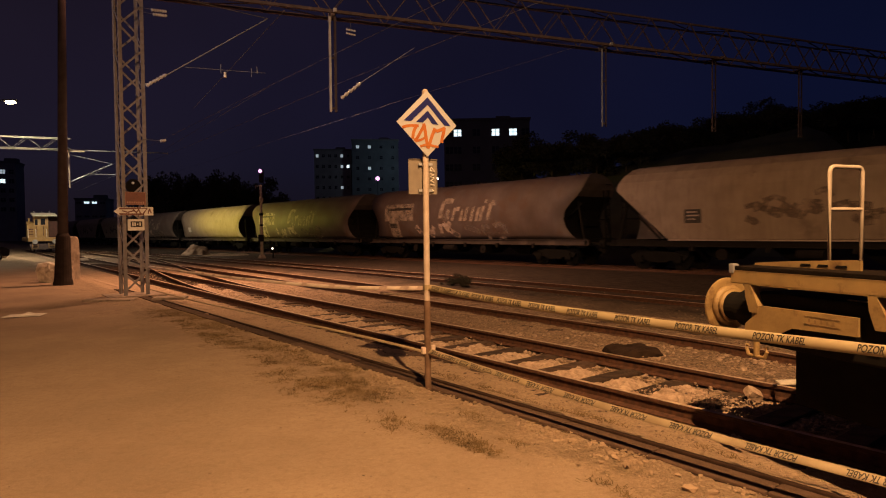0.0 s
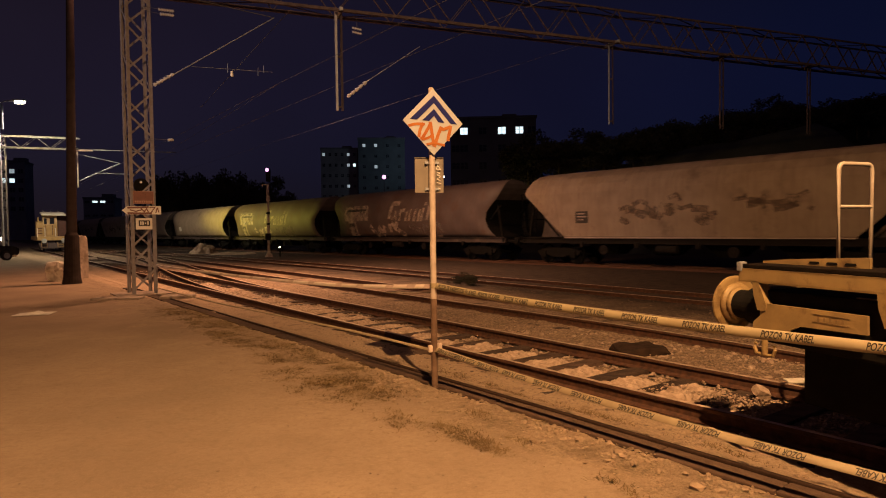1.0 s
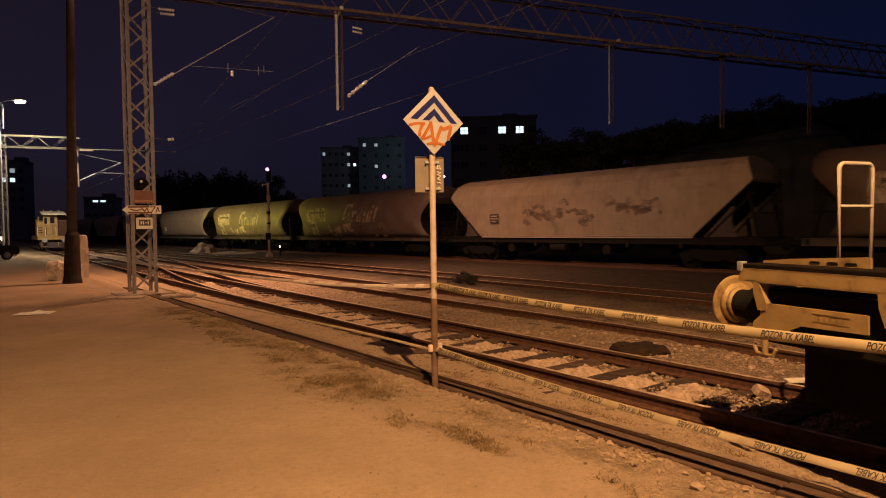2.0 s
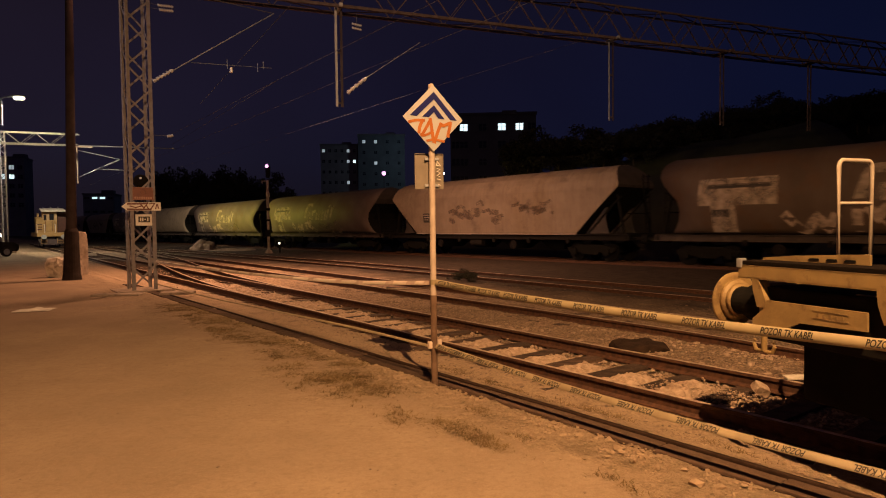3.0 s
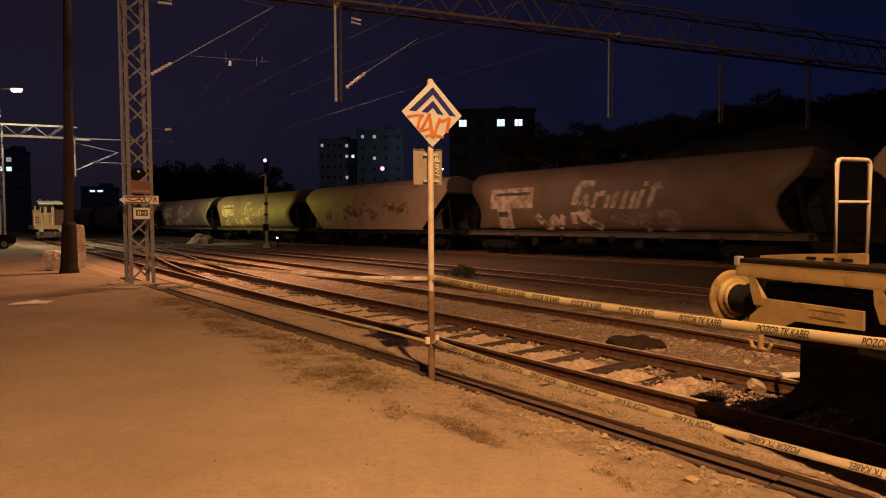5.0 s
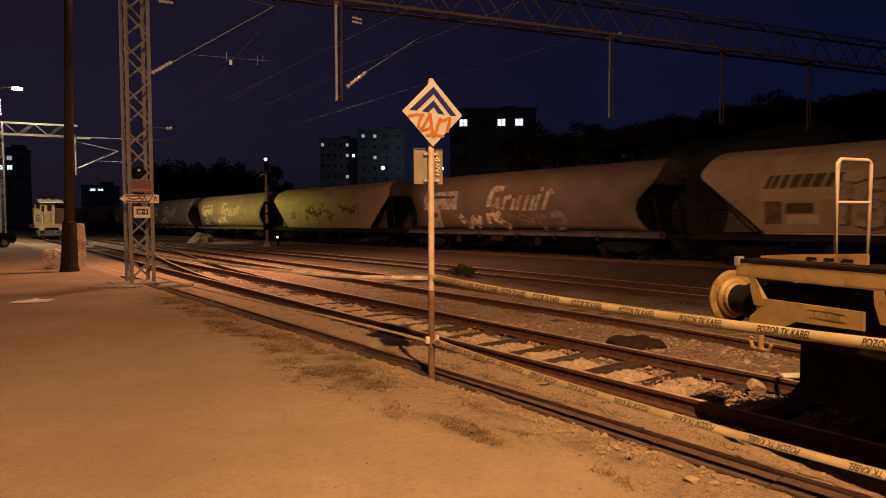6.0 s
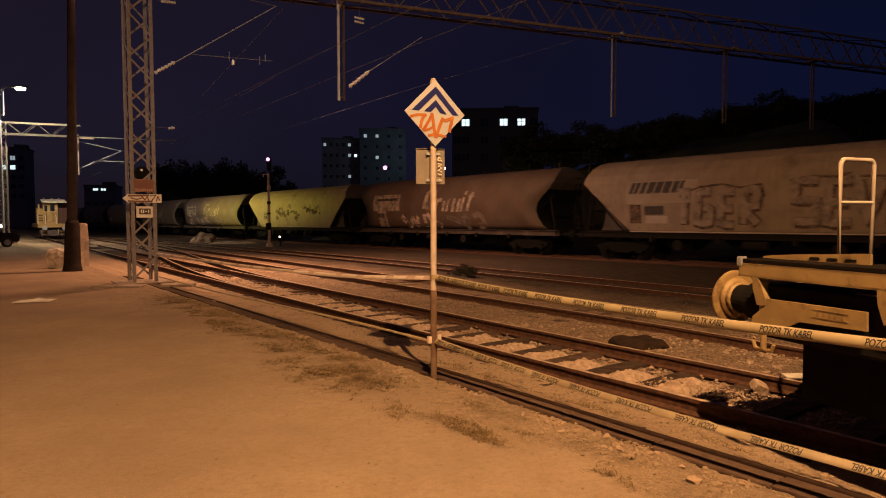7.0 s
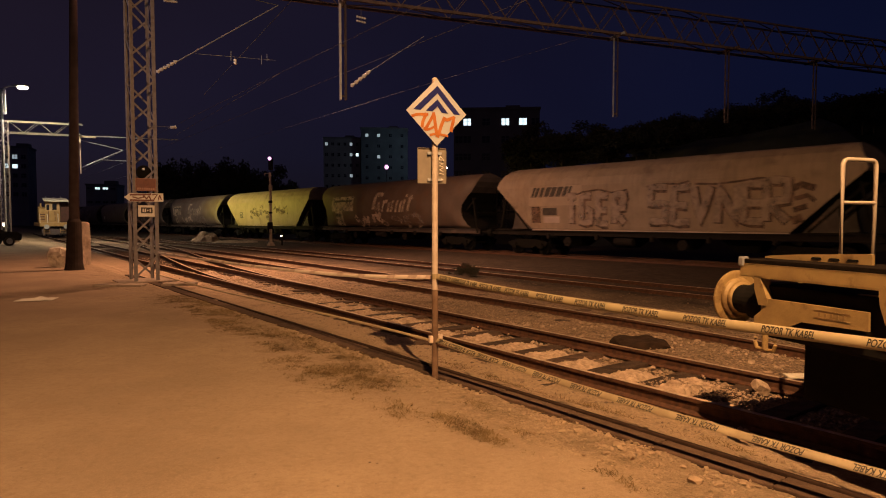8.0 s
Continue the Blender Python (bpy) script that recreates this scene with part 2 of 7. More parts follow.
M_OLDTAPE = material("weathered_white_tape", (0.74, 0.63, 0.54), 0.45, 0, (0.56, 0.46, 0.38), 2)
M_POSTFOOT = material("rusty_post_paint", (0.20, 0.125, 0.085), 0.8, 0.1, (0.12, 0.07, 0.045), 7, stain=(0.34, 0.27, 0.21), stain_scale=6.0, stain_at=0.58)
M_POST = material("worn_pale_post_paint", (0.56, 0.47, 0.40), 0.6, 0.05, (0.46, 0.37, 0.31), 9, stain=(0.22, 0.14, 0.09), stain_scale=7.0, stain_at=0.62)
# Pole foot, coloured darker than the shaft.
M_POLEBASE = material("dark_pole_foot_paint", (0.030, 0.021, 0.020), 0.9, 0.0, (0.020, 0.014, 0.013), 5, spec=0.1)
# Stone coloured whiter than the concrete blocks beside it.
M_WHITISH = material("whitish_stone", (0.62, 0.55, 0.47), 0.9, 0, (0.40, 0.33, 0.27), 6, bump=0.5, stain=(0.22, 0.16, 0.12), stain_scale=3.0, stain_at=0.55)
M_PLASTIC = material("white_plastic", (0.78, 0.629, 0.528), 0.5)
M_PORCELAIN = material("insulator_porcelain", (0.70, 0.72, 0.76), 0.25, 0, (0.58, 0.58, 0.60), 5)
M_WIRE = material("old_copper_wire", (0.10, 0.105, 0.12), 0.6, 0.0)
M_ARM = material("dull_gantry_arm_steel", (0.095, 0.088, 0.085), 0.8, 0.05, (0.06, 0.056, 0.054), 5)
M_FACADE = material("pale_facade_render", (0.18, 0.20, 0.22), 0.9, 0, (0.135, 0.15, 0.17), 0.3)
M_FACADE3 = material("dim_facade_render", (0.34, 0.32, 0.33), 0.9, 0, (0.27, 0.255, 0.26), 0.3)
M_FACADE2 = material("dark_facade_render", (0.22, 0.21, 0.21), 0.9, 0, (0.18, 0.17, 0.17), 0.3)
M_GLASS = material("dark_window_glass", (0.02, 0.022, 0.03), 0.15)
M_LITROOM = glow("lit_window", (0.72, 0.93, 1.0), 1.5)
M_LITDIM = glow("dim_lit_window", (0.75, 0.9, 1.0), 0.42)
M_LAMPGLOW = glow("lamp_glass", (1.0, 0.86, 0.55), 14.0)
M_SIGNALGLOW = glow("pale_violet_signal", (1.0, 0.42, 0.86), 2.2)
M_SMALLGLOW = glow("small_white_light", (1.0, 0.80, 0.62), 6.0)
M_LEAF = material("dark_foliage", (0.05, 0.047, 0.038), 0.9, 0, (0.04, 0.038, 0.027), 3, spec=0.1)
M_BARK = material("bark", (0.08, 0.06, 0.045), 0.9, bump=0.5)
M_GRASS = material("dry_grass", (0.185, 0.125, 0.062), 0.9, 0, (0.115, 0.078, 0.038), 3, spec=0.1)
M_PAPER = material("white_paper", (0.75, 0.70, 0.62), 0.8)
M_RUSTPLATE = material("rusty_plate", (0.045, 0.027, 0.019), 0.9, 0.0, (0.026, 0.016, 0.012), 7, bump=0.5, spec=0.15)
M_CAR = material("black_car_paint", (0.012, 0.012, 0.014), 0.25)
M_RUBBER = material("rubber", (0.02, 0.02, 0.02), 0.9)
M_BRICKRED = material("dark_red_panel", (0.07, 0.02, 0.015), 0.6)


# ---- mesh helpers ----
def box(bm, centre, size, m=None):
    r = bmesh.ops.create_cube(bm, size=1.0)
    mat = Matrix.LocRotScale(centre, None, size)
    bmesh.ops.transform(bm, matrix=(m @ mat) if m else mat, verts=r["verts"])
    return r["verts"]


def soft_box(bm, centre, size, m=None, bevel=0.01):
    v = box(bm, centre, size, m)
    edges = list({e for w in v for e in w.link_edges})
    bmesh.ops.bevel(bm, geom=edges, offset=bevel, segments=2, affect="EDGES", profile=0.6)


def bar(bm, a, b, w, d=None, up=(0, 0, 1)):
    """A straight bar of rectangular section from a to b."""
    a, b = Vector(a), Vector(b)
    z = b - a
    if z.length < 1e-6:
        return
    zn = z.normalized()
    x = Vector(up).cross(zn)
    if x.length < 1e-3:
        x = Vector((1, 0, 0)).cross(zn)
    x.normalize()
    y = zn.cross(x)
    m = Matrix((x, y, zn)).transposed().to_4x4()
    m.translation = (a + b) / 2
    box(bm, (0, 0, 0), (w, d or w, z.length), m)


def rod(bm, a, b, r, r2=None, seg=10):
    a, b = Vector(a), Vector(b)
    z = b - a
    q = z.to_track_quat("Z", "Y").to_matrix().to_4x4()
    q.translation = (a + b) / 2
    bmesh.ops.create_cone(bm, cap_ends=True, segments=seg, radius1=r, radius2=r if r2 is None else r2, depth=z.length, matrix=q)


def pipe(bm, pts, r, seg=8):
    """A bent tube through the points."""
    rings = []
    pts = [Vector(q) for q in pts]
    for i, q in enumerate(pts):
        d = (pts[min(i + 1, len(pts) - 1)] - pts[max(i - 1, 0)]).normalized()
        x = Vector((0, 0, 1)).cross(d)
        if x.length < 1e-3:
            x = Vector((1, 0, 0)).cross(d)
        x.normalize()
        y = d.cross(x)
        rings.append([bm.verts.new(q + r * (math.cos(a) * x + math.sin(a) * y)) for a in (2 * math.pi * k / seg for k in range(seg))])
    for a, b in zip(rings, rings[1:]):
        for k in range(seg):
            bm.faces.new((a[k], a[(k + 1) % seg], b[(k + 1) % seg], b[k]))
    bm.faces.new(list(reversed(rings[0])))
    bm.faces.new(rings[-1])


def prism(bm, outline, a, b, m=None):
    """An outline of (u, v) pulled out between a and b along the third axis: u is x, v is z, depth is y."""
    m = m or Matrix()
    f = [bm.verts.new(m @ Vector((u, a, v))) for u, v in outline]
    g = [bm.verts.new(m @ Vector((u, b, v))) for u, v in outline]
    n = len(f)
    for i in range(n):
        bm.faces.new((f[i], f[(i + 1) % n], g[(i + 1) % n], g[i]))
    bm.faces.new(list(reversed(f)))
    bm.faces.new(g)
    bmesh.ops.recalc_face_normals(bm, faces=bm.faces[:])


def mesh_of(name, bm, mat, smooth=False):
    me = bpy.data.meshes.new(name)
    bm.to_mesh(me)
    bm.free()
    me.materials.append(mat)
    if smooth:
        for q in me.polygons:
            q.use_smooth = True
    return me


def part(name, bm, mat, parent, label="", smooth=False):
    ob = new(name, mesh_of(name, bm, mat, smooth))
    ob.parent = parent
    if label:
        tagged(ob, label)
    return ob


def thing(name, label, category, group="", at=None, kind=""):
    ob = new(name)
    ob.empty_display_size = 0.2
    if at is not None:
        ob.matrix_world = at
    return tagged(ob, label, category, group, kind)


def lone(name, bm, mat, label, category, group="", kind="", at=None, smooth=False):
    ob = new(name, mesh_of(name, bm, mat, smooth))
    if at is not None:
        ob.matrix_world = at
    return tagged(ob, label, category, group, kind)


BM = bmesh.new

# ---- the plan ----
# Tracks run away to the far left; U points along the near track towards the viewer, N across it, away from the viewer.
U = Vector((0.596, -0.803, 0))
N = Vector((0.803, 0.596, 0))
P0 = Vector((-0.31, 9.81, 0))            # on the near rail of the near track
DUCT = (Vector((0.05, 7.186, 0)), Vector((0.616, -0.788, 0)))   # far edge of the cable duct
DUCT_N = Vector((0.788, 0.616, 0))
UT = Vector((-0.644, 0.765, 0))           # the way the train goes
NT = Vector((0.765, 0.644, 0))
T0 = Vector((32.1, 0.93, 0))              # the train's line


def near_track(s, q):
    return P0 + U * float(s) + N * float(q)


# ---- ground ----
def ground_material():
    m = bpy.data.materials.new("yard_ground")
    m.use_nodes = True
    nt = m.node_tree
    b = nt.nodes["Principled BSDF"]
    b.inputs["Roughness"].default_value = 0.92
    b.inputs["Specular IOR Level"].default_value = 0.25
    tc = nt.nodes.new("ShaderNodeTexCoord")

    def noise_at(scale, detail=6.0, rough=0.55):
        n = nt.nodes.new("ShaderNodeTexNoise")
        n.inputs["Scale"].default_value, n.inputs["Detail"].default_value, n.inputs["Roughness"].default_value = scale, detail, rough
        nt.links.new(tc.outputs["Object"], n.inputs["Vector"])
        return n.outputs["Fac"]

    def ranged(v, lo, hi, a=0.0, z=1.0):
        n = nt.nodes.new("ShaderNodeMapRange")
        n.inputs["From Min"].default_value, n.inputs["From Max"].default_value = lo, hi
        n.inputs["To Min"].default_value, n.inputs["To Max"].default_value = a, z
        nt.links.new(v, n.inputs["Value"])
        return n.outputs[0]

    def mixed(fac, a, c):
        n = nt.nodes.new("ShaderNodeMix")
        n.data_type = "RGBA"
        nt.links.new(fac, n.inputs["Factor"])
        for k, v in ((6, a), (7, c)):
            if isinstance(v, tuple):
                n.inputs[k].default_value = (*v, 1)
            else:
                nt.links.new(v, n.inputs[k])
        return n.outputs[2]

    def maths(op, a, c):
        n = nt.nodes.new("ShaderNodeMath")
        n.operation = op
        for k, v in ((0, a), (1, c)):
            if isinstance(v, float):
                n.inputs[k].default_value = v
            else:
                nt.links.new(v, n.inputs[k])
        return n.outputs[0]

    dot = nt.nodes.new("ShaderNodeVectorMath")
    dot.operation = "DOT_PRODUCT"
    dot.inputs[1].default_value = DUCT_N
    nt.links.new(tc.outputs["Object"], dot.inputs[0])
    d = maths("SUBTRACT", dot.outputs["Value"], float(DUCT[0].dot(DUCT_N)))
    wob = ranged(noise_at(0.9, 5.0), 0.3, 0.7, -0.75, 0.75)
    dw = maths("ADD", d, wob)
    def cells(scale):
        n = nt.nodes.new("ShaderNodeTexVoronoi")
        n.inputs["Scale"].default_value = scale
        nt.links.new(tc.outputs["Object"], n.inputs["Vector"])
        s = nt.nodes.new("ShaderNodeSeparateColor")
        nt.links.new(n.outputs["Color"], s.inputs[0])
        return s.outputs[0], n.outputs["Distance"]

    way = nt.nodes.new("ShaderNodeVectorMath")
    way.operation = "DOT_PRODUCT"
    way.inputs[1].default_value = DUCT[1]
    nt.links.new(tc.outputs["Object"], way.inputs[0])
    edge = maths("SUBTRACT", dw, ranged(way.outputs["Value"], -6.5, -2.8, 0.0, 0.5))
    pebble, pebble_d = cells(34.0)
    grit, grit_d = cells(75.0)
    yard = mixed(ranged(noise_at(0.55, 4.0), 0.36, 0.62), (0.30, 0.222, 0.158), (0.215, 0.157, 0.114))
    yard = mixed(ranged(noise_at(3.4, 7.0, 0.7), 0.46, 0.64, 0.0, 0.5), yard, (0.205, 0.140, 0.094))
    yard = mixed(ranged(noise_at(150.0, 2.0), 0.42, 0.62, 0.0, 0.35), yard, (0.37, 0.275, 0.19))
    yard = mixed(ranged(noise_at(60.0, 3.0), 0.60, 0.72, 0.0, 0.35), yard, (0.17, 0.123, 0.088))
    yard = mixed(ranged(noise_at(0.22, 3.0), 0.56, 0.66, 0.0, 0.45), yard, (0.19, 0.132, 0.092))
    yard = mixed(ranged(noise_at(16.0, 7.0, 0.72), 0.47, 0.66, 0.0, 0.42), yard, (0.17, 0.118, 0.080))
    yard = mixed(ranged(noise_at(38.0, 5.0, 0.7), 0.56, 0.70, 0.0, 0.4), yard, (0.40, 0.295, 0.21))
    near_edge = ranged(edge, -3.6, -1.5)
    trodden = maths("MULTIPLY", near_edge, ranged(noise_at(6.5, 9.0, 0.78), 0.55, 0.66, 0.0, 0.4))
    yard = mixed(trodden, yard, (0.135, 0.090, 0.052))
    crumbs = maths("MULTIPLY", near_edge, ranged(noise_at(21.0, 8.0, 0.8), 0.57, 0.67, 0.0, 0.6))
    yard = mixed(crumbs, yard, (0.42, 0.31, 0.21))
    dirt = mixed(ranged(noise_at(13.0, 8.0, 0.75), 0.4, 0.6), (0.34, 0.25, 0.176), (0.235, 0.168, 0.115))
    dirt = mixed(ranged(noise_at(2.1, 8.0, 0.7), 0.50, 0.62, 0.0, 0.45), dirt, (0.150, 0.102, 0.062))
    gravel = mixed(ranged(noise_at(30.0, 8.0, 0.8), 0.40, 0.60), (0.42, 0.303, 0.222), (0.165, 0.113, 0.081))
    gravel = mixed(ranged(noise_at(1.6, 7.0, 0.7), 0.50, 0.64, 0.0, 0.6), gravel, (0.13, 0.085, 0.062))
    # Far ground is coloured dark to stand in for fading lamplight.
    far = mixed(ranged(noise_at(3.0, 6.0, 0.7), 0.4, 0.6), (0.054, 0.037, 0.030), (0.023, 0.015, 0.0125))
    gravel = mixed(ranged(pebble, 0.55, 0.95, 0.0, 0.75), gravel, (0.42, 0.30, 0.195))
    gravel = mixed(ranged(pebble, 0.42, 0.1, 0.0, 0.6), gravel, (0.08, 0.055, 0.038))
    dirt = mixed(ranged(grit, 0.75, 1.0, 0.0, 0.35), dirt, (0.40, 0.29, 0.19))
    dirt = mixed(ranged(grit, 0.25, 0.05, 0.0, 0.35), dirt, (0.085, 0.058, 0.038))
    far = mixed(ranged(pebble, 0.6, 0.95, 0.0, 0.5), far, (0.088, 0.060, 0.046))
    weeds = ranged(noise_at(4.2, 9.0, 0.80), 0.55, 0.66, 0.0, 0.5)
    dirt = mixed(weeds, dirt, (0.070, 0.048, 0.021))
    dirt = mixed(ranged(noise_at(22.0, 8.0, 0.8), 0.58, 0.68, 0.0, 0.7), dirt, (0.43, 0.315, 0.22))
    col = mixed(ranged(edge, -1.5, -1.25), yard, dirt)
    sand = mixed(ranged(noise_at(24.0, 8.0, 0.75), 0.4, 0.62), (0.46, 0.337, 0.238), (0.31, 0.22, 0.152))
    sand = mixed(ranged(noise_at(3.2, 7.0, 0.7), 0.52, 0.64, 0.0, 0.5), sand, (0.13, 0.088, 0.056))
    sand = mixed(ranged(noise_at(18.0, 8.0, 0.8), 0.57, 0.66, 0.0, 0.7), sand, (0.46, 0.345, 0.245))
    sand = mixed(ranged(grit, 0.72, 1.0, 0.0, 0.4), sand, (0.44, 0.325, 0.22))
    sand = mixed(ranged(grit, 0.26, 0.04, 0.0, 0.35), sand, (0.14, 0.098, 0.063))
    dn = maths("ADD", d, ranged(noise_at(5.0, 5.0), 0.3, 0.7, -0.16, 0.16))
    col = mixed(ranged(dn, -0.38, -0.2), col, sand)
    col = mixed(ranged(dn, 1.35, 1.7), col, gravel)
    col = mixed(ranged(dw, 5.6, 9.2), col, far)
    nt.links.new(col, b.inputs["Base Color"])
    rough_zone = ranged(edge, -1.6, -0.9, 0.3, 1.0)
    bp = nt.nodes.new("ShaderNodeBump")
    bp.inputs["Distance"].default_value = 0.03
    nt.links.new(rough_zone, bp.inputs["Strength"])
    nt.links.new(maths("ADD", maths("MULTIPLY", noise_at(26.0, 8.0, 0.75), 1.2), maths("MULTIPLY", pebble_d, -0.4)), bp.inputs["Height"])
    nt.links.new(bp.outputs[0], b.inputs["Normal"])
    return m


M_GROUND = ground_material()


def spaced(lo, hi, step, reach, grow=1.22):
    """Even steps between lo and hi, then growing steps out to the reach on both sides."""
    mid = list(np.arange(lo, hi, step))
    up, down, s = [mid[-1]], [mid[0]], step
    while up[-1] < reach:
        s *= grow
        up.append(up[-1] + s)
        down.append(down[-1] - s)
    return list(reversed(down[1:])) + mid + up[1:]


def ground_height(p):
    qd = (p - DUCT[0]).dot(DUCT_N)
    q = (p - P0).dot(N)
    z = 0.0
    if qd > -0.35:
        z = -0.135 * min(1.0, max(0.0, (qd - 0.02) / 0.5))
    near = 1.0 / (1.0 + (p.length / 30.0) ** 2)
    if qd > -1.4:
        k = min(1.0, (qd + 1.4) / 0.6)
        z += near * k * (0.022 * noise.noise(p * 2.2) + 0.012 * noise.noise(p * 7.0) + ((0.014 * noise.noise(p * 17.0) + 0.010 * noise.noise(p * 9.0 + Vector((4, 0, 0)))) if qd > -0.9 else 0))
    else:
        z += 0.006 * noise.noise(p * 0.8)
    if -0.30 < qd < 0.03 and near > 0.4:
        # soil has spilled over the lids here and there
        way = (p - DUCT[0]).dot(DUCT[1])
        over = noise.noise(p * 1.5 + Vector((0, 0, 5))) + 0.4 * noise.noise(p * 6.0) - (0.85 if way > -0.3 else 0.5)
        z = -0.03 + 0.06 * min(1.0, max(0.0, over * 2.5))
    if -0.3 < q < 1.9:
        e = min(1.0, (q + 0.3) / 0.3, (1.9 - q) / 0.3)
        z -= 0.055 * e
    return z


def build_ground():
    ss = spaced(-12.0, 7.0, 0.05, 900.0)
    qs = spaced(-3.2, 4.6, 0.05, 900.0)
    verts, faces = [], []
    for s in ss:
        for q in qs:
            p = near_track(s, q)
            verts.append((p.x, p.y, ground_height(p) if p.length < 80 else -0.13))
    n = len(qs)
    for i in range(len(ss) - 1):
        for j in range(n - 1):
            a = i * n + j
            faces.append((a, a + n, a + n + 1, a + 1))
    me = bpy.data.meshes.new("ground")
    me.from_pydata(verts, [], faces)
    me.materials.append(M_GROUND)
    for p in me.polygons:
        p.use_smooth = True
    me.update()
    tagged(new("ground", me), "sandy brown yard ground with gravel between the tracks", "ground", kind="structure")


build_ground()


# ---- tracks ----
RAIL = [(-0.07, -0.16), (0.07, -0.16), (0.07, -0.148), (0.012, -0.125), (0.010, -0.045), (0.035, -0.035), (0.036, -0.006), (0.030, 0.0),
        (-0.030, 0.0), (-0.036, -0.006), (-0.035, -0.035), (-0.010, -0.045), (-0.012, -0.125), (-0.07, -0.148)]


def sweep(bm, outline, pts, closed=True):
    rings = []
    for i, q in enumerate(pts):
        d = (pts[min(i + 1, len(pts) - 1)] - pts[max(i - 1, 0)]).normalized()
        side = Vector((-d.y, d.x, 0)).normalized()
        rings.append([bm.verts.new(q + side * u + Vector((0, 0, v))) for u, v in outline])
    n = len(outline)
    for a, c in zip(rings, rings[1:]):
        for k in range(n):
            bm.faces.new((a[k], a[(k + 1) % n], c[(k + 1) % n], c[k]))
    bm.faces.new(rings[0])
    bm.faces.new(list(reversed(rings[-1])))
    bmesh.ops.recalc_face_normals(bm, faces=bm.faces[:])


SLEEPER_MESHES = []


def sleeper_mesh():
    if not SLEEPER_MESHES:
        for k in range(3):
            bm = BM()
            soft_box(bm, (0, 0, -0.215), (0.25, 2.45, 0.13), bevel=0.012)
            for v in bm.verts:
                v.co += Vector((random.uniform(-0.008, 0.008), random.uniform(-0.02, 0.02), random.uniform(-0.006, 0.004)))
            SLEEPER_MESHES.append(mesh_of("sleeper", bm, M_SLEEPER))
    return random.choice(SLEEPER_MESHES)


def line_points(fn, a, b, step):
    n = max(2, int(abs(b - a) / step) + 1)
    return [fn(a + (b - a) * i / (n - 1)) for i in range(n)]


def railway_track(label, centre, a, b, spacing=0.66, drop=0.0, sleepers=True, head=M_RAILTOP):
    """A track along centre(s), from s = a to s = b, with two rails and its sleepers."""
    tr = thing("railway_track", label, "railway track", kind="structure")
    pts = line_points(centre, a, b, 1.0)
    for off in (-0.7535, 0.7535):
        bm = BM()
        run = []
        for i, q in enumerate(pts):
            d = (pts[min(i + 1, len(pts) - 1)] - pts[max(i - 1, 0)]).normalized()
            run.append(q + Vector((-d.y, d.x, 0)) * off + Vector((0, 0, drop)))
        sweep(bm, RAIL, run)
        ob = part("rail", bm, M_RUST, tr, "rusty steel rail")
        ob.data.materials.append(head)
        for f in ob.data.polygons:
            if f.normal.z > 0.9 and f.center.z > drop - 0.01:
                f.material_index = 1
    if sleepers:
        for k in range(int((b - a) / spacing)):
            s = a + spacing * (k + random.uniform(-0.03, 0.03))
            q = centre(s)
            d = (centre(s + 0.1) - q).normalized()
            ob = new("sleeper", sleeper_mesh())
            ob.parent = tr
            ob.matrix_basis = Matrix.Translation(q + Vector((0, 0, drop + random.uniform(-0.008, 0.008)))) @ Matrix.Rotation(math.atan2(d.y, d.x) + random.uniform(-0.02, 0.02), 4, "Z")
    return tr


def near_centre(s):
    return near_track(s, 0.75)


def middle_centre(s):
    bend = 0.0 if s < 0 else -0.012 * s * s
    return near_track(s, 4.28 + bend)


def third_centre(s):
    return near_track(s, 8.9 - 0.0012 * min(0, s + 8) ** 2)


def train_centre(s):
    return T0 + UT * s


def cross_centre(s):
    """The curved road of the turnout from the near track to the middle one."""
    k = min(1.0, max(0.0, (-s - 6.0) / 40.0))
    return near_track(s, 0.75 + 3.5 * (3 * k * k - 2 * k ** 3))


NEAR_TRACK = railway_track("rusty railway track on dark wooden sleepers", near_centre, -92.01, 9, spacing=0.72)
railway_track("rusty railway track with gravel up to its rails", middle_centre, -62, 9, drop=0.01)
railway_track("rusty siding track half buried in gravel", third_centre, -70, 12, drop=-0.03)
# Rust-coloured heads keep these rails dark in the train's shade.
railway_track("shadowed main line track under the grain train", train_centre, -20, 190, spacing=0.9, drop=0.0, head=M_RUST)
railway_track("curved turnout rails joining two tracks", cross_centre, -45, -7, drop=0.004, sleepers=False)


# ---- loose stones and dry grass ----
def ico_data():
    bm = BM()
    bmesh.ops.create_icosphere(bm, subdivisions=1, radius=1.0)
    v = [tuple(q.co) for q in bm.verts]
    bm.verts.index_update()
    f = [tuple(q.index for q in g.verts) for g in bm.faces]
    bm.free()
    return np.array(v), f


IV, IF = ico_data()


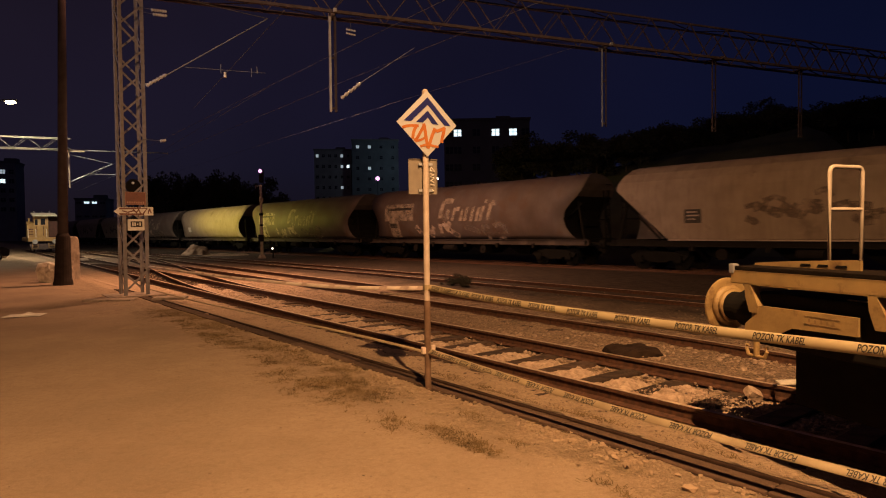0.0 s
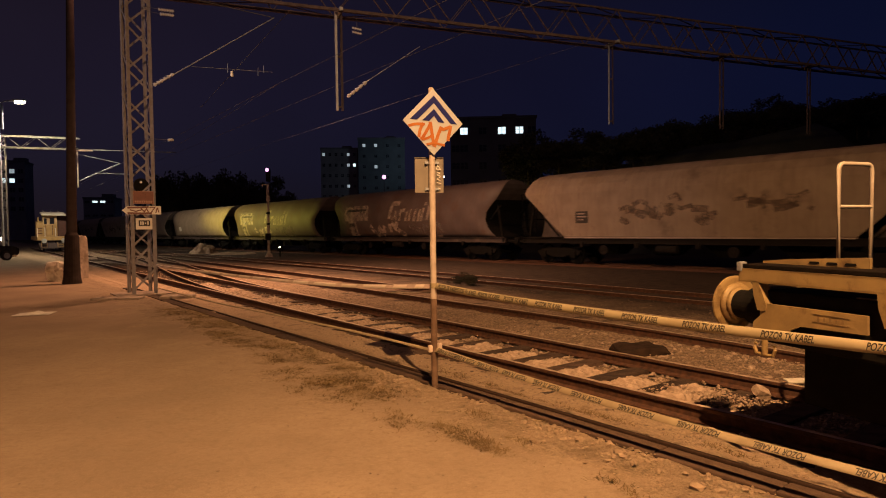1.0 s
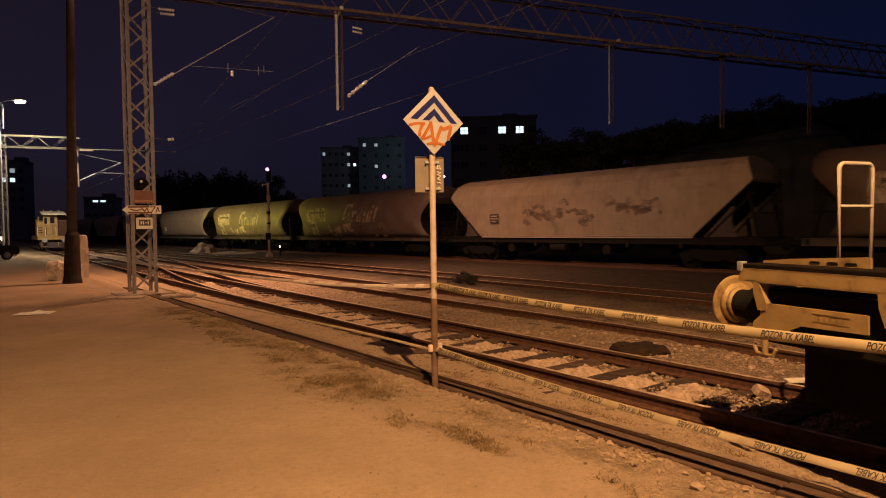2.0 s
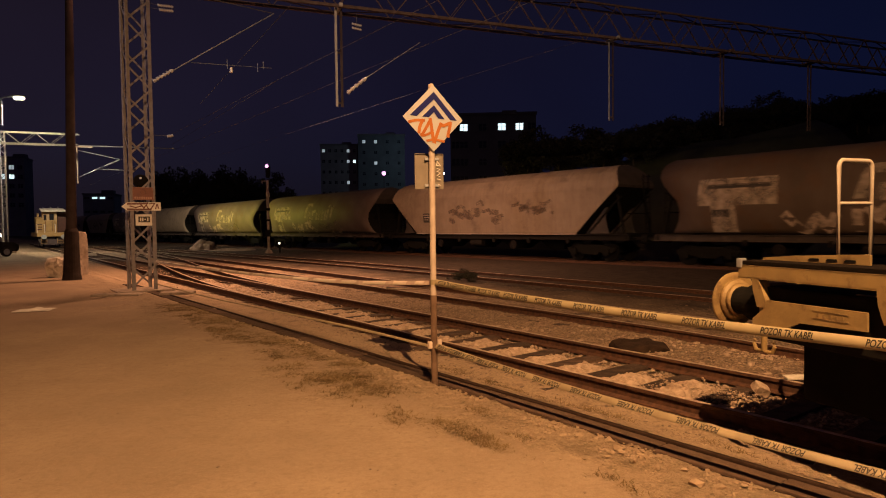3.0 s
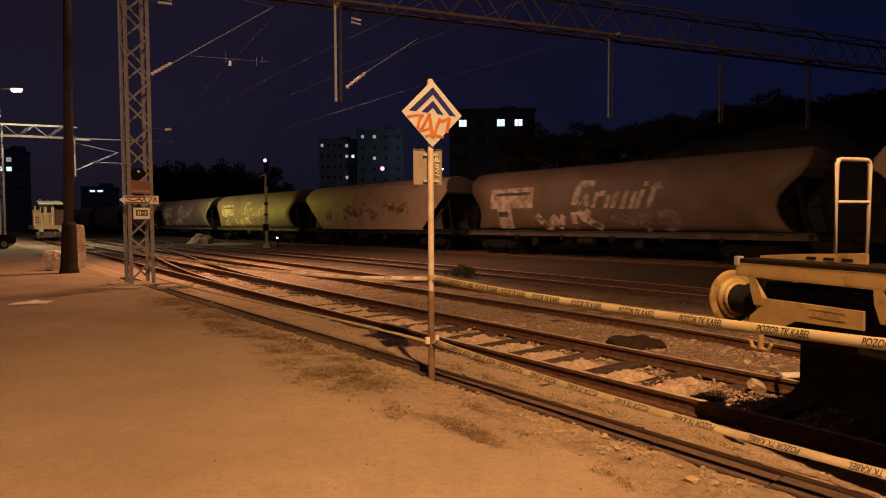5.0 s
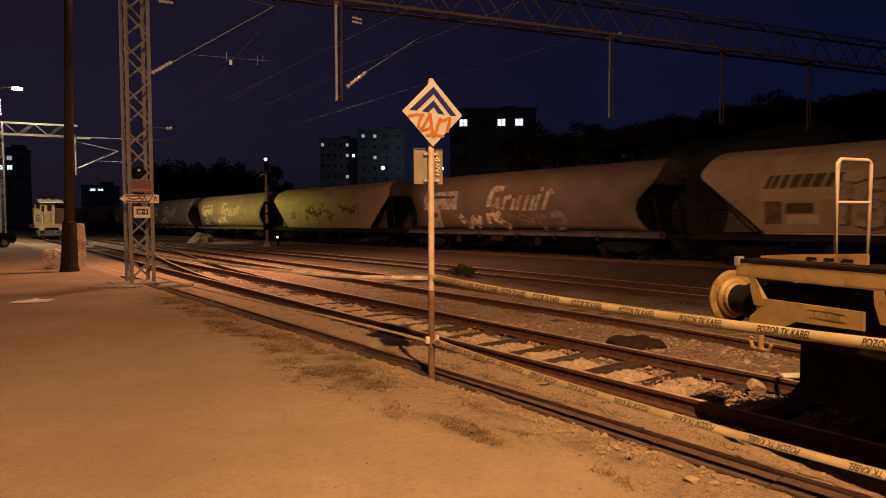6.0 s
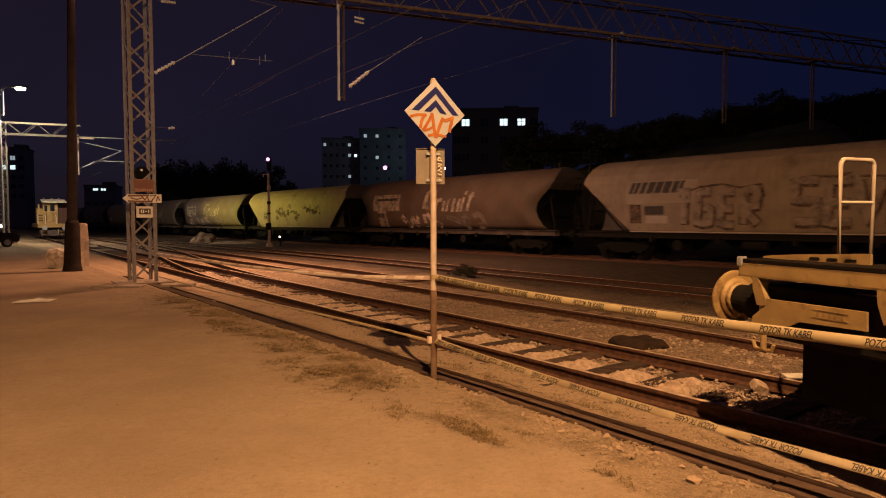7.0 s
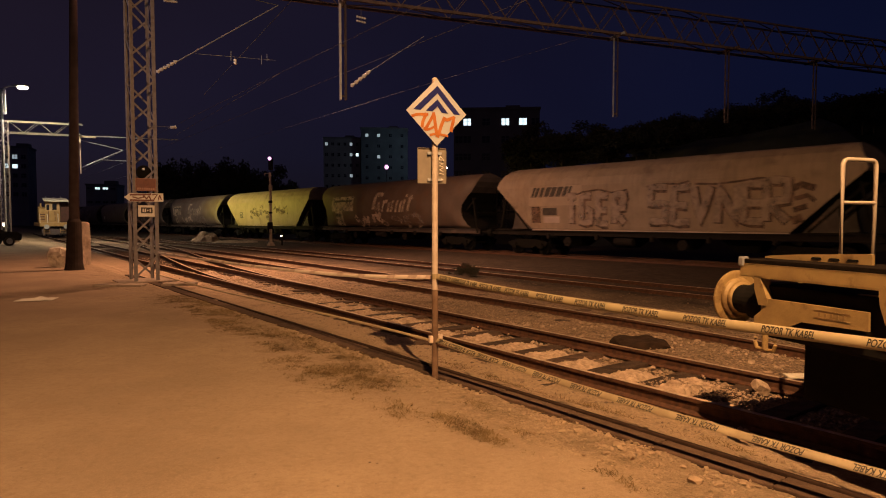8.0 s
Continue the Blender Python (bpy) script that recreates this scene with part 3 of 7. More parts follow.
def scatter_stones(name, label, count, place, size, mat):
    rng = np.random.default_rng(len(name) + count)
    verts, faces, base = [], [], 0
    for _ in range(count):
        p = place(rng)
        r = size(rng)
        sc = r * rng.uniform(0.5, 1.3, 3) * np.array([1, 1, 0.6])
        a = rng.uniform(0, 6.28)
        v = IV * (1 + rng.uniform(-0.32, 0.32, (len(IV), 1))) * sc
        c, s = math.cos(a), math.sin(a)
        x, y = v[:, 0] * c - v[:, 1] * s + p[0], v[:, 0] * s + v[:, 1] * c + p[1]
        z = v[:, 2] + p[2] + r * 0.2
        verts.extend(zip(x, y, z))
        faces.extend(tuple(i + base for i in f) for f in IF)
        base += len(v)
    me = bpy.data.meshes.new(name)
    me.from_pydata([tuple(map(float, v)) for v in verts], [], faces)
    me.materials.append(mat)
    tagged(new(name, me), label, "stones", kind="stuff")


def on_ground(p):
    return (p.x, p.y, ground_height(p))


SLEEPER_S = sorted((o.matrix_basis.translation - near_centre(0)).dot(U) for o in NEAR_TRACK.children if o.name.startswith("sleeper"))


def crib_place(rng):
    """Between the sleepers of the near track, pale and heaped to sleeper height."""
    while True:
        k = int(rng.integers(0, len(SLEEPER_S) - 1))
        s = (SLEEPER_S[k] + SLEEPER_S[k + 1]) / 2 + rng.uniform(-0.17, 0.17)
        if s < -26 or rng.uniform(0, 1) > (1.0 if s > -3 else 0.55):
            continue
        q = rng.uniform(0.1, 1.4)
        if noise.noise(Vector((s * 0.35, q * 0.9, 3.0))) + rng.uniform(-0.35, 0.35) > (-0.35 if s > -1 else -0.1):
            x, y, z = on_ground(near_track(s, q))
            return (x, y, z + rng.uniform(0.0, 0.045))


def verge_place(rng):
    while True:
        s = rng.uniform(-8, 7.0)
        d = -0.62 * abs(rng.normal(0, 0.5))
        p = DUCT[0] + DUCT[1] * float(s) + DUCT_N * float(d - 0.29)
        if noise.noise(p * 1.1) + rng.uniform(-0.6, 0.6) > 0.0:
            return on_ground(p)


def edge_place(rng):
    """Broken stones that lie against the duct's lids and on the strip beyond."""
    while True:
        s = rng.uniform(-7, 6.5)
        d = -0.30 - 0.16 * abs(rng.normal()) if rng.uniform() < 0.65 else rng.uniform(0.05, 0.9)
        p = DUCT[0] + DUCT[1] * float(s) + DUCT_N * float(d)
        if noise.noise(p * 1.7 + Vector((3, 1, 0))) + rng.uniform(-0.3, 0.3) > 0.05:
            return on_ground(p)


CLUSTERS = [(-0.2, -0.62, 0.3, 0.14), (0.1, -0.45, 0.22, 0.07), (2.1, -0.52, 0.3, 0.12), (2.65, -0.46, 0.35, 0.09), (1.3, -0.42, 0.5, 0.06),
            (-1.5, -0.42, 0.5, 0.08), (-4.3, -0.45, 0.7, 0.08), (3.4, -0.5, 0.5, 0.1), (-2.6, -0.42, 0.5, 0.05)]


def cluster_place(rng):
    """Loose stony patches on the verge by the post and beside the lids."""
    s0, d0, la, lb = CLUSTERS[int(rng.integers(0, len(CLUSTERS)))]
    while True:
        s, d = s0 + la * rng.normal(), d0 + lb * rng.normal()
        if d < -0.31:
            return on_ground(DUCT[0] + DUCT[1] * float(s) + DUCT_N * float(d))


def heap_place(rng):
    """The pale gravel heaped between the rails where the sleepers end."""
    s = 4.32 + min(0.62, max(-0.6, rng.normal(0, 0.3)))
    q = 0.74 + 0.45 * (s - 4.32) + min(0.5, max(-0.5, rng.normal(0, 0.27)))
    p = near_track(s, q)
    x, y, z = on_ground(p)
    return (x, y, z + 0.13 * max(0, 1 - abs(q - 0.74) / 0.7) * rng.uniform(0.3, 1))


def rail_place(rng):
    """Stones thrown out against the near rail's foot."""
    return on_ground(near_track(rng.uniform(4.9, 6.1), -0.10 - abs(rng.normal(0, 0.06))))


def yard_place(rng):
    """A few small stones trodden out over the yard."""
    s, d = rng.uniform(-9, 6.2), -0.5 - abs(rng.normal(0, 1.3))
    return on_ground(DUCT[0] + DUCT[1] * float(s) + DUCT_N * float(d))


def wide_place(rng):
    s = 6 - abs(rng.normal(0, 11))
    q = 1.7 + abs(rng.normal(0, 2.9)) if rng.uniform() < 0.96 else rng.uniform(-0.6, -0.1)
    return on_ground(near_track(s, q))


def rubble_place(rng):
    """Broken pieces strewn between the near and the middle track beside the wagon."""
    while True:
        s, q = rng.uniform(-1.5, 5.6), rng.uniform(1.75, 3.3)
        p = near_track(s, q)
        if noise.noise(p * 1.4 + Vector((2, 9, 0))) + rng.uniform(-0.5, 0.5) > (0.0 if s > 2 else 0.35):
            return on_ground(p)


def crib_patch(k, q0, q1, rise):
    """A lumpy bed of pale gravel between two sleepers."""
    s0, s1 = SLEEPER_S[k] + 0.13, SLEEPER_S[k + 1] - 0.13
    bm = BM()
    nu, nv = 18, 52
    rows = []
    for j in range(nv + 1):
        row = []
        for i in range(nu + 1):
            a, b = i / nu, j / nv
            rag = 0.05 * noise.noise(Vector((k * 3.1, b * 9.0, i * 0.5)))
            p = near_track(s0 + (s1 - s0) * a + rag, q0 + (q1 - q0) * b)
            edge = min(1.0, 5 * a, 5 * (1 - a), 6 * b, 6 * (1 - b))
            p.z = -0.20 + (rise + 0.045 * noise.noise(p * 4.0) + 0.032 * noise.noise(p * 15.0) + 0.018 * noise.noise(p * 34.0)) * edge ** 0.6
            row.append(bm.verts.new(p))
        rows.append(row)
    for a, b in zip(rows, rows[1:]):
        for i in range(nu):
            bm.faces.new((a[i], a[i + 1], b[i + 1], b[i]))
    lone("crib_gravel", bm, M_PALE, "bed of pale lumpy gravel between two sleepers", "gravel bed", "gravel beds", kind="stuff", smooth=False)


for k in range(len(SLEEPER_S) - 1):
    mid = (SLEEPER_S[k] + SLEEPER_S[k + 1]) / 2
    if -16 < mid < 4.45:
        rk = random.Random(k)
        wide = rk.uniform(0.85, 1.1) if mid > 1.2 else rk.uniform(0.55, 1.0) if mid > -3.0 else rk.uniform(0.8, 1.2)
        q0 = 0.14 if mid > 1.2 else rk.uniform(0.12, 0.3)
        crib_patch(k, q0, min(1.38, q0 + wide), 0.115 if mid > 3.4 else 0.075 if mid > 1.2 else rk.uniform(0.06, 0.095))

scatter_stones("ballast", "pale broken limestone between the sleepers", 3200, crib_place, lambda r: 0.008 + 0.026 * r.uniform() ** 2, M_PALE)
scatter_stones("verge_gravel", "small scattered stones on the verge", 6500, verge_place, lambda r: 0.003 + 0.014 * r.uniform() ** 3, M_SANDSTONE)
scatter_stones("duct_rubble", "pale broken stones along the edge of the duct", 1300, edge_place, lambda r: 0.004 + 0.022 * r.uniform() ** 4, M_SANDSTONE)
scatter_stones("verge_rubble", "flat pale stones lying loose beside the duct", 420, cluster_place, lambda r: 0.005 + 0.036 * r.uniform() ** 4, M_SANDSTONE)
scatter_stones("rail_stones", "pale stones lying against the near rail", 130, rail_place, lambda r: 0.008 + 0.034 * r.uniform() ** 2, M_PALE)
scatter_stones("gravel_heap", "heap of pale lumpy gravel between rails", 1100, heap_place, lambda r: 0.005 + 0.016 * r.uniform() ** 2.5, M_PALE)
scatter_stones("track_rubble", "broken pale rubble strewn beside the wagon", 800, rubble_place, lambda r: 0.006 + 0.045 * r.uniform() ** 4, M_PALE)
scatter_stones("yard_grit", "small stones strewn over the trodden yard", 900, yard_place, lambda r: 0.002 + 0.010 * r.uniform() ** 4, M_STONE)
scatter_stones("siding_gravel", "coarse gravel between the sidings", 9500, wide_place, lambda r: r.uniform(0.006, 0.022), M_STONE)


# patches of weeds: place along and across the duct's line, reach along and across, thickness of growth
WEEDS = [(-0.95, -0.95, 1.05, 0.50, 1.0), (-0.35, -1.12, 0.55, 0.34, 0.9), (-1.55, -0.62, 0.6, 0.3, 0.7), (-2.35, -1.05, 0.62, 0.2, 0.9),
         (-3.3, -0.6, 1.0, 0.25, 1.0), (-4.1, -0.95, 0.7, 0.2, 0.7), (-5.0, -0.9, 0.8, 0.3, 0.9), (-6.5, -0.65, 1.2, 0.4, 0.9), (-8.4, -0.6, 1.3, 0.35, 0.8),
         (1.12, -1.28, 0.5, 0.22, 0.9), (1.6, -1.12, 0.5, 0.12, 0.8), (2.05, -1.14, 0.3, 0.10, 0.8), (0.45, -1.42, 0.2, 0.06, 0.9), (0.75, -1.2, 0.3, 0.10, 0.5),
         (1.27, -0.64, 0.16, 0.08, 1.0), (2.0, -0.86, 0.2, 0.08, 0.7), (1.9, -0.33, 0.22, 0.06, 1.2), (0.2, -0.75, 0.4, 0.2, 0.4), (3.1, -1.0, 0.25, 0.08, 0.6),
         (0.7, 0.42, 0.5, 0.14, 0.6), (1.7, 0.50, 0.5, 0.12, 0.6), (-0.6, 0.55, 0.7, 0.15, 0.5), (2.9, 0.55, 0.5, 0.12, 0.5)]


def dry_grass():
    rng = np.random.default_rng(5)
    verts, faces = [], []
    for s0, d0, la, lb, thick in WEEDS:
        for _ in range(int(12500 * la * lb * thick) + 40):
            r, a = 1.45 * math.sqrt(rng.uniform(0, 1)), rng.uniform(0, 6.283)
            s, d = s0 + la * r * math.cos(a), d0 + lb * r * math.sin(a)
            p = DUCT[0] + DUCT[1] * float(s) + DUCT_N * float(d)
            if noise.noise(p * 2.3) + 0.7 * noise.noise(p * 8.0) + 0.35 * noise.noise(p * 21.0) < -0.22 + 0.55 * r * r + rng.normal(0, 0.25) or -0.30 < d < 0.05:
                continue
            z = ground_height(p) - 0.002
            for _ in range(3):
                a, h, w = rng.uniform(0, 6.28), rng.uniform(0.006, 0.026), rng.uniform(0.0025, 0.006)
                o = p + Vector((rng.normal(0, 0.02), rng.normal(0, 0.02), 0))
                lean = Vector((math.cos(a), math.sin(a), 0)) * float(rng.uniform(0.015, 0.06))
                side = Vector((-math.sin(a), math.cos(a), 0)) * float(w)
                k = len(verts)
                verts.extend(((o - side).x, (o - side).y, z) if i == 0 else ((o + side).x, (o + side).y, z) if i == 1 else ((o + lean).x, (o + lean).y, z + h) for i in range(3))
                faces.append((k, k + 1, k + 2))
    me = bpy.data.meshes.new("dry_grass")
    me.from_pydata([tuple(map(float, v)) for v in verts], [], faces)
    me.materials.append(M_GRASS)
    tagged(new("dry_grass", me), "short dry grass and weeds along the cable duct", "grass", kind="stuff")


dry_grass()


# ---- cable duct along the yard's edge ----
def cable_duct():
    duct = thing("cable_duct", "dark concrete cable duct with worn lids", "cable duct", kind="structure")
    yaw = math.atan2(DUCT[1].y, DUCT[1].x)
    bm = BM()
    m = Matrix.Translation(DUCT[0]) @ Matrix.Rotation(yaw, 4, "Z")
    # Dark strips stand in for the shaded grooves along the lids.
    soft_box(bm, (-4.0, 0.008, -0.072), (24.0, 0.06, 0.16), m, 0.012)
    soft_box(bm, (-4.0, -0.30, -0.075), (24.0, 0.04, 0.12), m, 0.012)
    part("duct_wall", bm, M_DUCTWALL, duct, "duct edge coloured dark as a shaded groove")
    lid = BM()
    soft_box(lid, (0, 0.012, -0.03), (0.90, 0.225, 0.06), bevel=0.01)
    me = mesh_of("lid", lid, M_LID)
    for k in range(26):
        s = -15.88 + 0.915 * k
        ob = new("lid", me)
        ob.parent = duct
        ob.matrix_basis = m @ pose(s, -0.165 + random.uniform(-0.008, 0.006), 0.002 + random.uniform(-0.007, 0.004), random.uniform(-0.8, 0.8), random.uniform(-0.35, 0.35), random.uniform(-0.8, 0.8))


cable_duct()


# ---- diamond sign on its post ----
POST = Vector((-0.09, 6.88, 0))


def stroke(bm, pts, w, lift=lambda u, v: 0.0, thick=0.003):
    """One unbroken painted stroke along points (u, v): thin, with the given width; lift gives the depth of the surface below."""
    (a, b), (c, d) = pts[0], pts[1]
    n = math.hypot(c - a, d - b) or 1
    line = [(a - (c - a) / n * w * 0.3, b - (d - b) / n * w * 0.3)] + list(pts[1:-1])
    (a, b), (c, d) = pts[-2], pts[-1]
    n = math.hypot(c - a, d - b) or 1
    line.append((c + (c - a) / n * w * 0.3, d + (d - b) / n * w * 0.3))
    rows = []
    for i, (u, v) in enumerate(line):
        dirs = []
        for j in (i - 1, i):
            if 0 <= j < len(line) - 1:
                du, dv = line[j + 1][0] - line[j][0], line[j + 1][1] - line[j][1]
                m = math.hypot(du, dv) or 1
                dirs.append((du / m, dv / m))
        du, dv = sum(q[0] for q in dirs) / len(dirs), sum(q[1] for q in dirs) / len(dirs)
        m = math.hypot(du, dv)
        if m < 0.3:
            (du, dv), m = dirs[-1], 1.0
        k = w / 2 / m * min(1.0 / m, 1.5)
        ou, ov = -dv * k, du * k
        rows.append([bm.verts.new((p, lift(p, q) - t, q)) for p, q, t in ((u + ou, v + ov, thick), (u - ou, v - ov, thick), (u - ou, v - ov, 0), (u + ou, v + ov, 0))])
    for r, t in zip(rows, rows[1:]):
        for k in range(4):
            bm.faces.new((r[k], r[(k + 1) % 4], t[(k + 1) % 4], t[k]))
    bm.faces.new(rows[0])
    bm.faces.new(list(reversed(rows[-1])))
    bmesh.ops.recalc_face_normals(bm, faces=bm.faces[:])


def patch(bm, outline, lift, thick=0.003):
    f = [bm.verts.new((u, lift(u, v) - thick, v)) for u, v in outline]
    g = [bm.verts.new((u, lift(u, v), v)) for u, v in outline]
    n = len(f)
    for i in range(n):
        bm.faces.new((f[i], f[(i + 1) % n], g[(i + 1) % n], g[i]))
    bm.faces.new(list(reversed(f)))
    bm.faces.new(g)


def track_sign():
    sign = thing("track_sign", "diamond sign with blue chevrons and orange graffiti on a steel post", "railway sign", at=Matrix.Translation(POST))
    bm = BM()
    rod(bm, (0, 0, -0.25), (0, 0, 3.29), 0.034, seg=16)
    rod(bm, (0, 0, 3.29), (0, 0, 3.305), 0.036, 0.02, seg=16)
    part("post", bm, M_POST, sign, "worn pale steel post", smooth=False)
    bm = BM()
    rod(bm, (0, 0, -0.25), (0, 0, 0.98), 0.0355, seg=16)
    part("post_foot", bm, M_POSTFOOT, sign, "rusty brown lower length of the post")
    # the plate: its face looks towards the yard and a little to the right
    face = pose(0, 0, 2.922, 0, 0, 26)
    h = 0.362
    bm = BM()
    prism(bm, [(0, h), (-h, 0), (0, -h), (h, 0)], -0.052, -0.048, face)
    part("diamond_plate", bm, M_SIGNW, sign, "white diamond plate")

    def c(x, y):
        return ((x - 332) / 161 * h, (238 - y) / 184 * h)
    flat = lambda u, v: -0.0535
    for name, pts in (("chevron", [(335, 92), (208, 229), (245, 231), (335, 133), (424, 241), (459, 243)]),
                      ("chevron", [(335, 166), (273, 232), (308, 234), (335, 204), (358, 237), (392, 240)])):
        bm = BM()
        p = [c(*q) for q in pts]
        for tri in ((0, 1, 2, 3), (0, 3, 4, 5)):
            patch(bm, [p[i] for i in tri], flat)
        bmesh.ops.transform(bm, matrix=face, verts=bm.verts[:])
        bmesh.ops.recalc_face_normals(bm, faces=bm.faces[:])
        part(name, bm, M_BLUE, sign, "dark blue chevron")
    tag = (([(203, 266), (222, 259), (245, 254), (282, 253)], 0.030), ([(276, 252), (266, 270), (258, 292), (254, 320)], 0.036), ([(268, 336), (282, 312), (298, 282), (316, 246)], 0.034),
           ([(314, 244), (319, 272), (324, 312), (332, 366)], 0.038), ([(264, 330), (280, 336), (300, 328), (316, 318)], 0.026), ([(336, 370), (346, 338), (358, 300), (372, 266)], 0.038),
           ([(366, 270), (386, 276), (406, 266), (424, 258)], 0.034), ([(424, 258), (420, 282), (413, 308), (409, 334)], 0.038), ([(296, 364), (322, 356), (350, 357), (388, 364)], 0.026))
    for k, (pts, w) in enumerate(tag):
        bm = BM()
        stroke(bm, [c(*q) for q in pts], w, lambda u, v, k=k: -0.0540 - 0.0004 * k, 0.0004)
        bmesh.ops.transform(bm, matrix=face, verts=bm.verts[:])
        part("graffiti_stroke", bm, M_ORANGE, sign, "orange spray paint stroke")
    # the smaller plate, seen from behind
    back = pose(-0.035, 0.045, 2.352, 0, 0, 14)
    bm = BM()
    soft_box(bm, (0, 0, 0), (0.325, 0.004, 0.39), back, 0.0015)
    for sx in (-1, 1):
        box(bm, (sx * 0.16, -0.008, 0), (0.005, 0.014, 0.39), back)
    for sz in (-1, 1):
        box(bm, (0, -0.008, sz * 0.1925), (0.325, 0.014, 0.005), back)
    pl = part("back_plate", bm, M_SIGNBACK, sign, "bare grey back of a sign plate")
    for z in (0.135, -0.155):
        bm = BM()
        box(bm, (0.03, -0.020, z), (0.16, 0.012, 0.026), back)
        box(bm, (-0.045, -0.028, z), (0.016, 0.02, 0.03), back)
        part("bracket", bm, M_GALV, pl, "steel clamp bracket")
    back_paint = pose(0.04, 0.045, 2.352, 0, 0, 14)
    for pts in ([(0.005, 0.10), (0.035, 0.055), (-0.002, 0.06), (0.005, 0.10)], [(0.0, 0.03), (0.03, 0.02), (0.0, 0.0), (0.03, -0.01)], [(0.03, -0.02), (0.0, -0.04), (0.03, -0.055)],
                [(0.0, -0.075), (0.035, -0.085)], [(0.012, -0.13), (0.03, -0.14)]):
        bm = BM()
        stroke(bm, [(u * 1.25 + 0.012, v * 1.1) for u, v in pts], 0.0085, lambda u, v: -0.006, 0.002)
        bmesh.ops.transform(bm, matrix=back_paint, verts=bm.verts[:])
        part("graffiti_stroke", bm, M_WHITE, pl, "small white painted stroke")
    for dx, dy, sz in ((-0.055, -0.02, 0.055), (0.052, -0.03, 0.04)):
        bm = BM()
        soft_box(bm, (dx, dy, 0.43 if dx < 0 else 0.455), (0.045, 0.05, sz * 1.4), pose(0, 0, 0, 0, 0, 20), 0.008)
        part("tie_block", bm, M_PLASTIC, sign, "white plastic tape holder")
    bm = BM()
    rod(bm, (0, 0, 1.10), (0, 0, 1.155), 0.04, seg=12)
    part("tape_knot", bm, M_TAPE, sign, "knotted yellow tape")


track_sign()


# ---- warning tapes ----
TEXT_MESHES = {}


def text_mesh(words, height):
    if words not in TEXT_MESHES:
        cu = bpy.data.curves.new("words", "FONT")
        cu.body, cu.size, cu.align_x, cu.align_y = words, height * 1.15, "CENTER", "CENTER"
        cu.extrude, cu.offset = 0.0004, 0.0012
        ob = new("words", cu)
        bpy.context.view_layer.update()
        me = bpy.data.meshes.new_from_object(ob.evaluated_get(bpy.context.evaluated_depsgraph_get()))
        bpy.data.objects.remove(ob)
        xs = [v.co.x for v in me.vertices]
        squeeze = 0.325 / (max(xs) - min(xs))
        for v in me.vertices:
            v.co.x = v.co.x * squeeze + 0.18 * v.co.y
        me.materials.clear()
        me.materials.append(M_INK)
        TEXT_MESHES[words] = me
    return TEXT_MESHES[words]


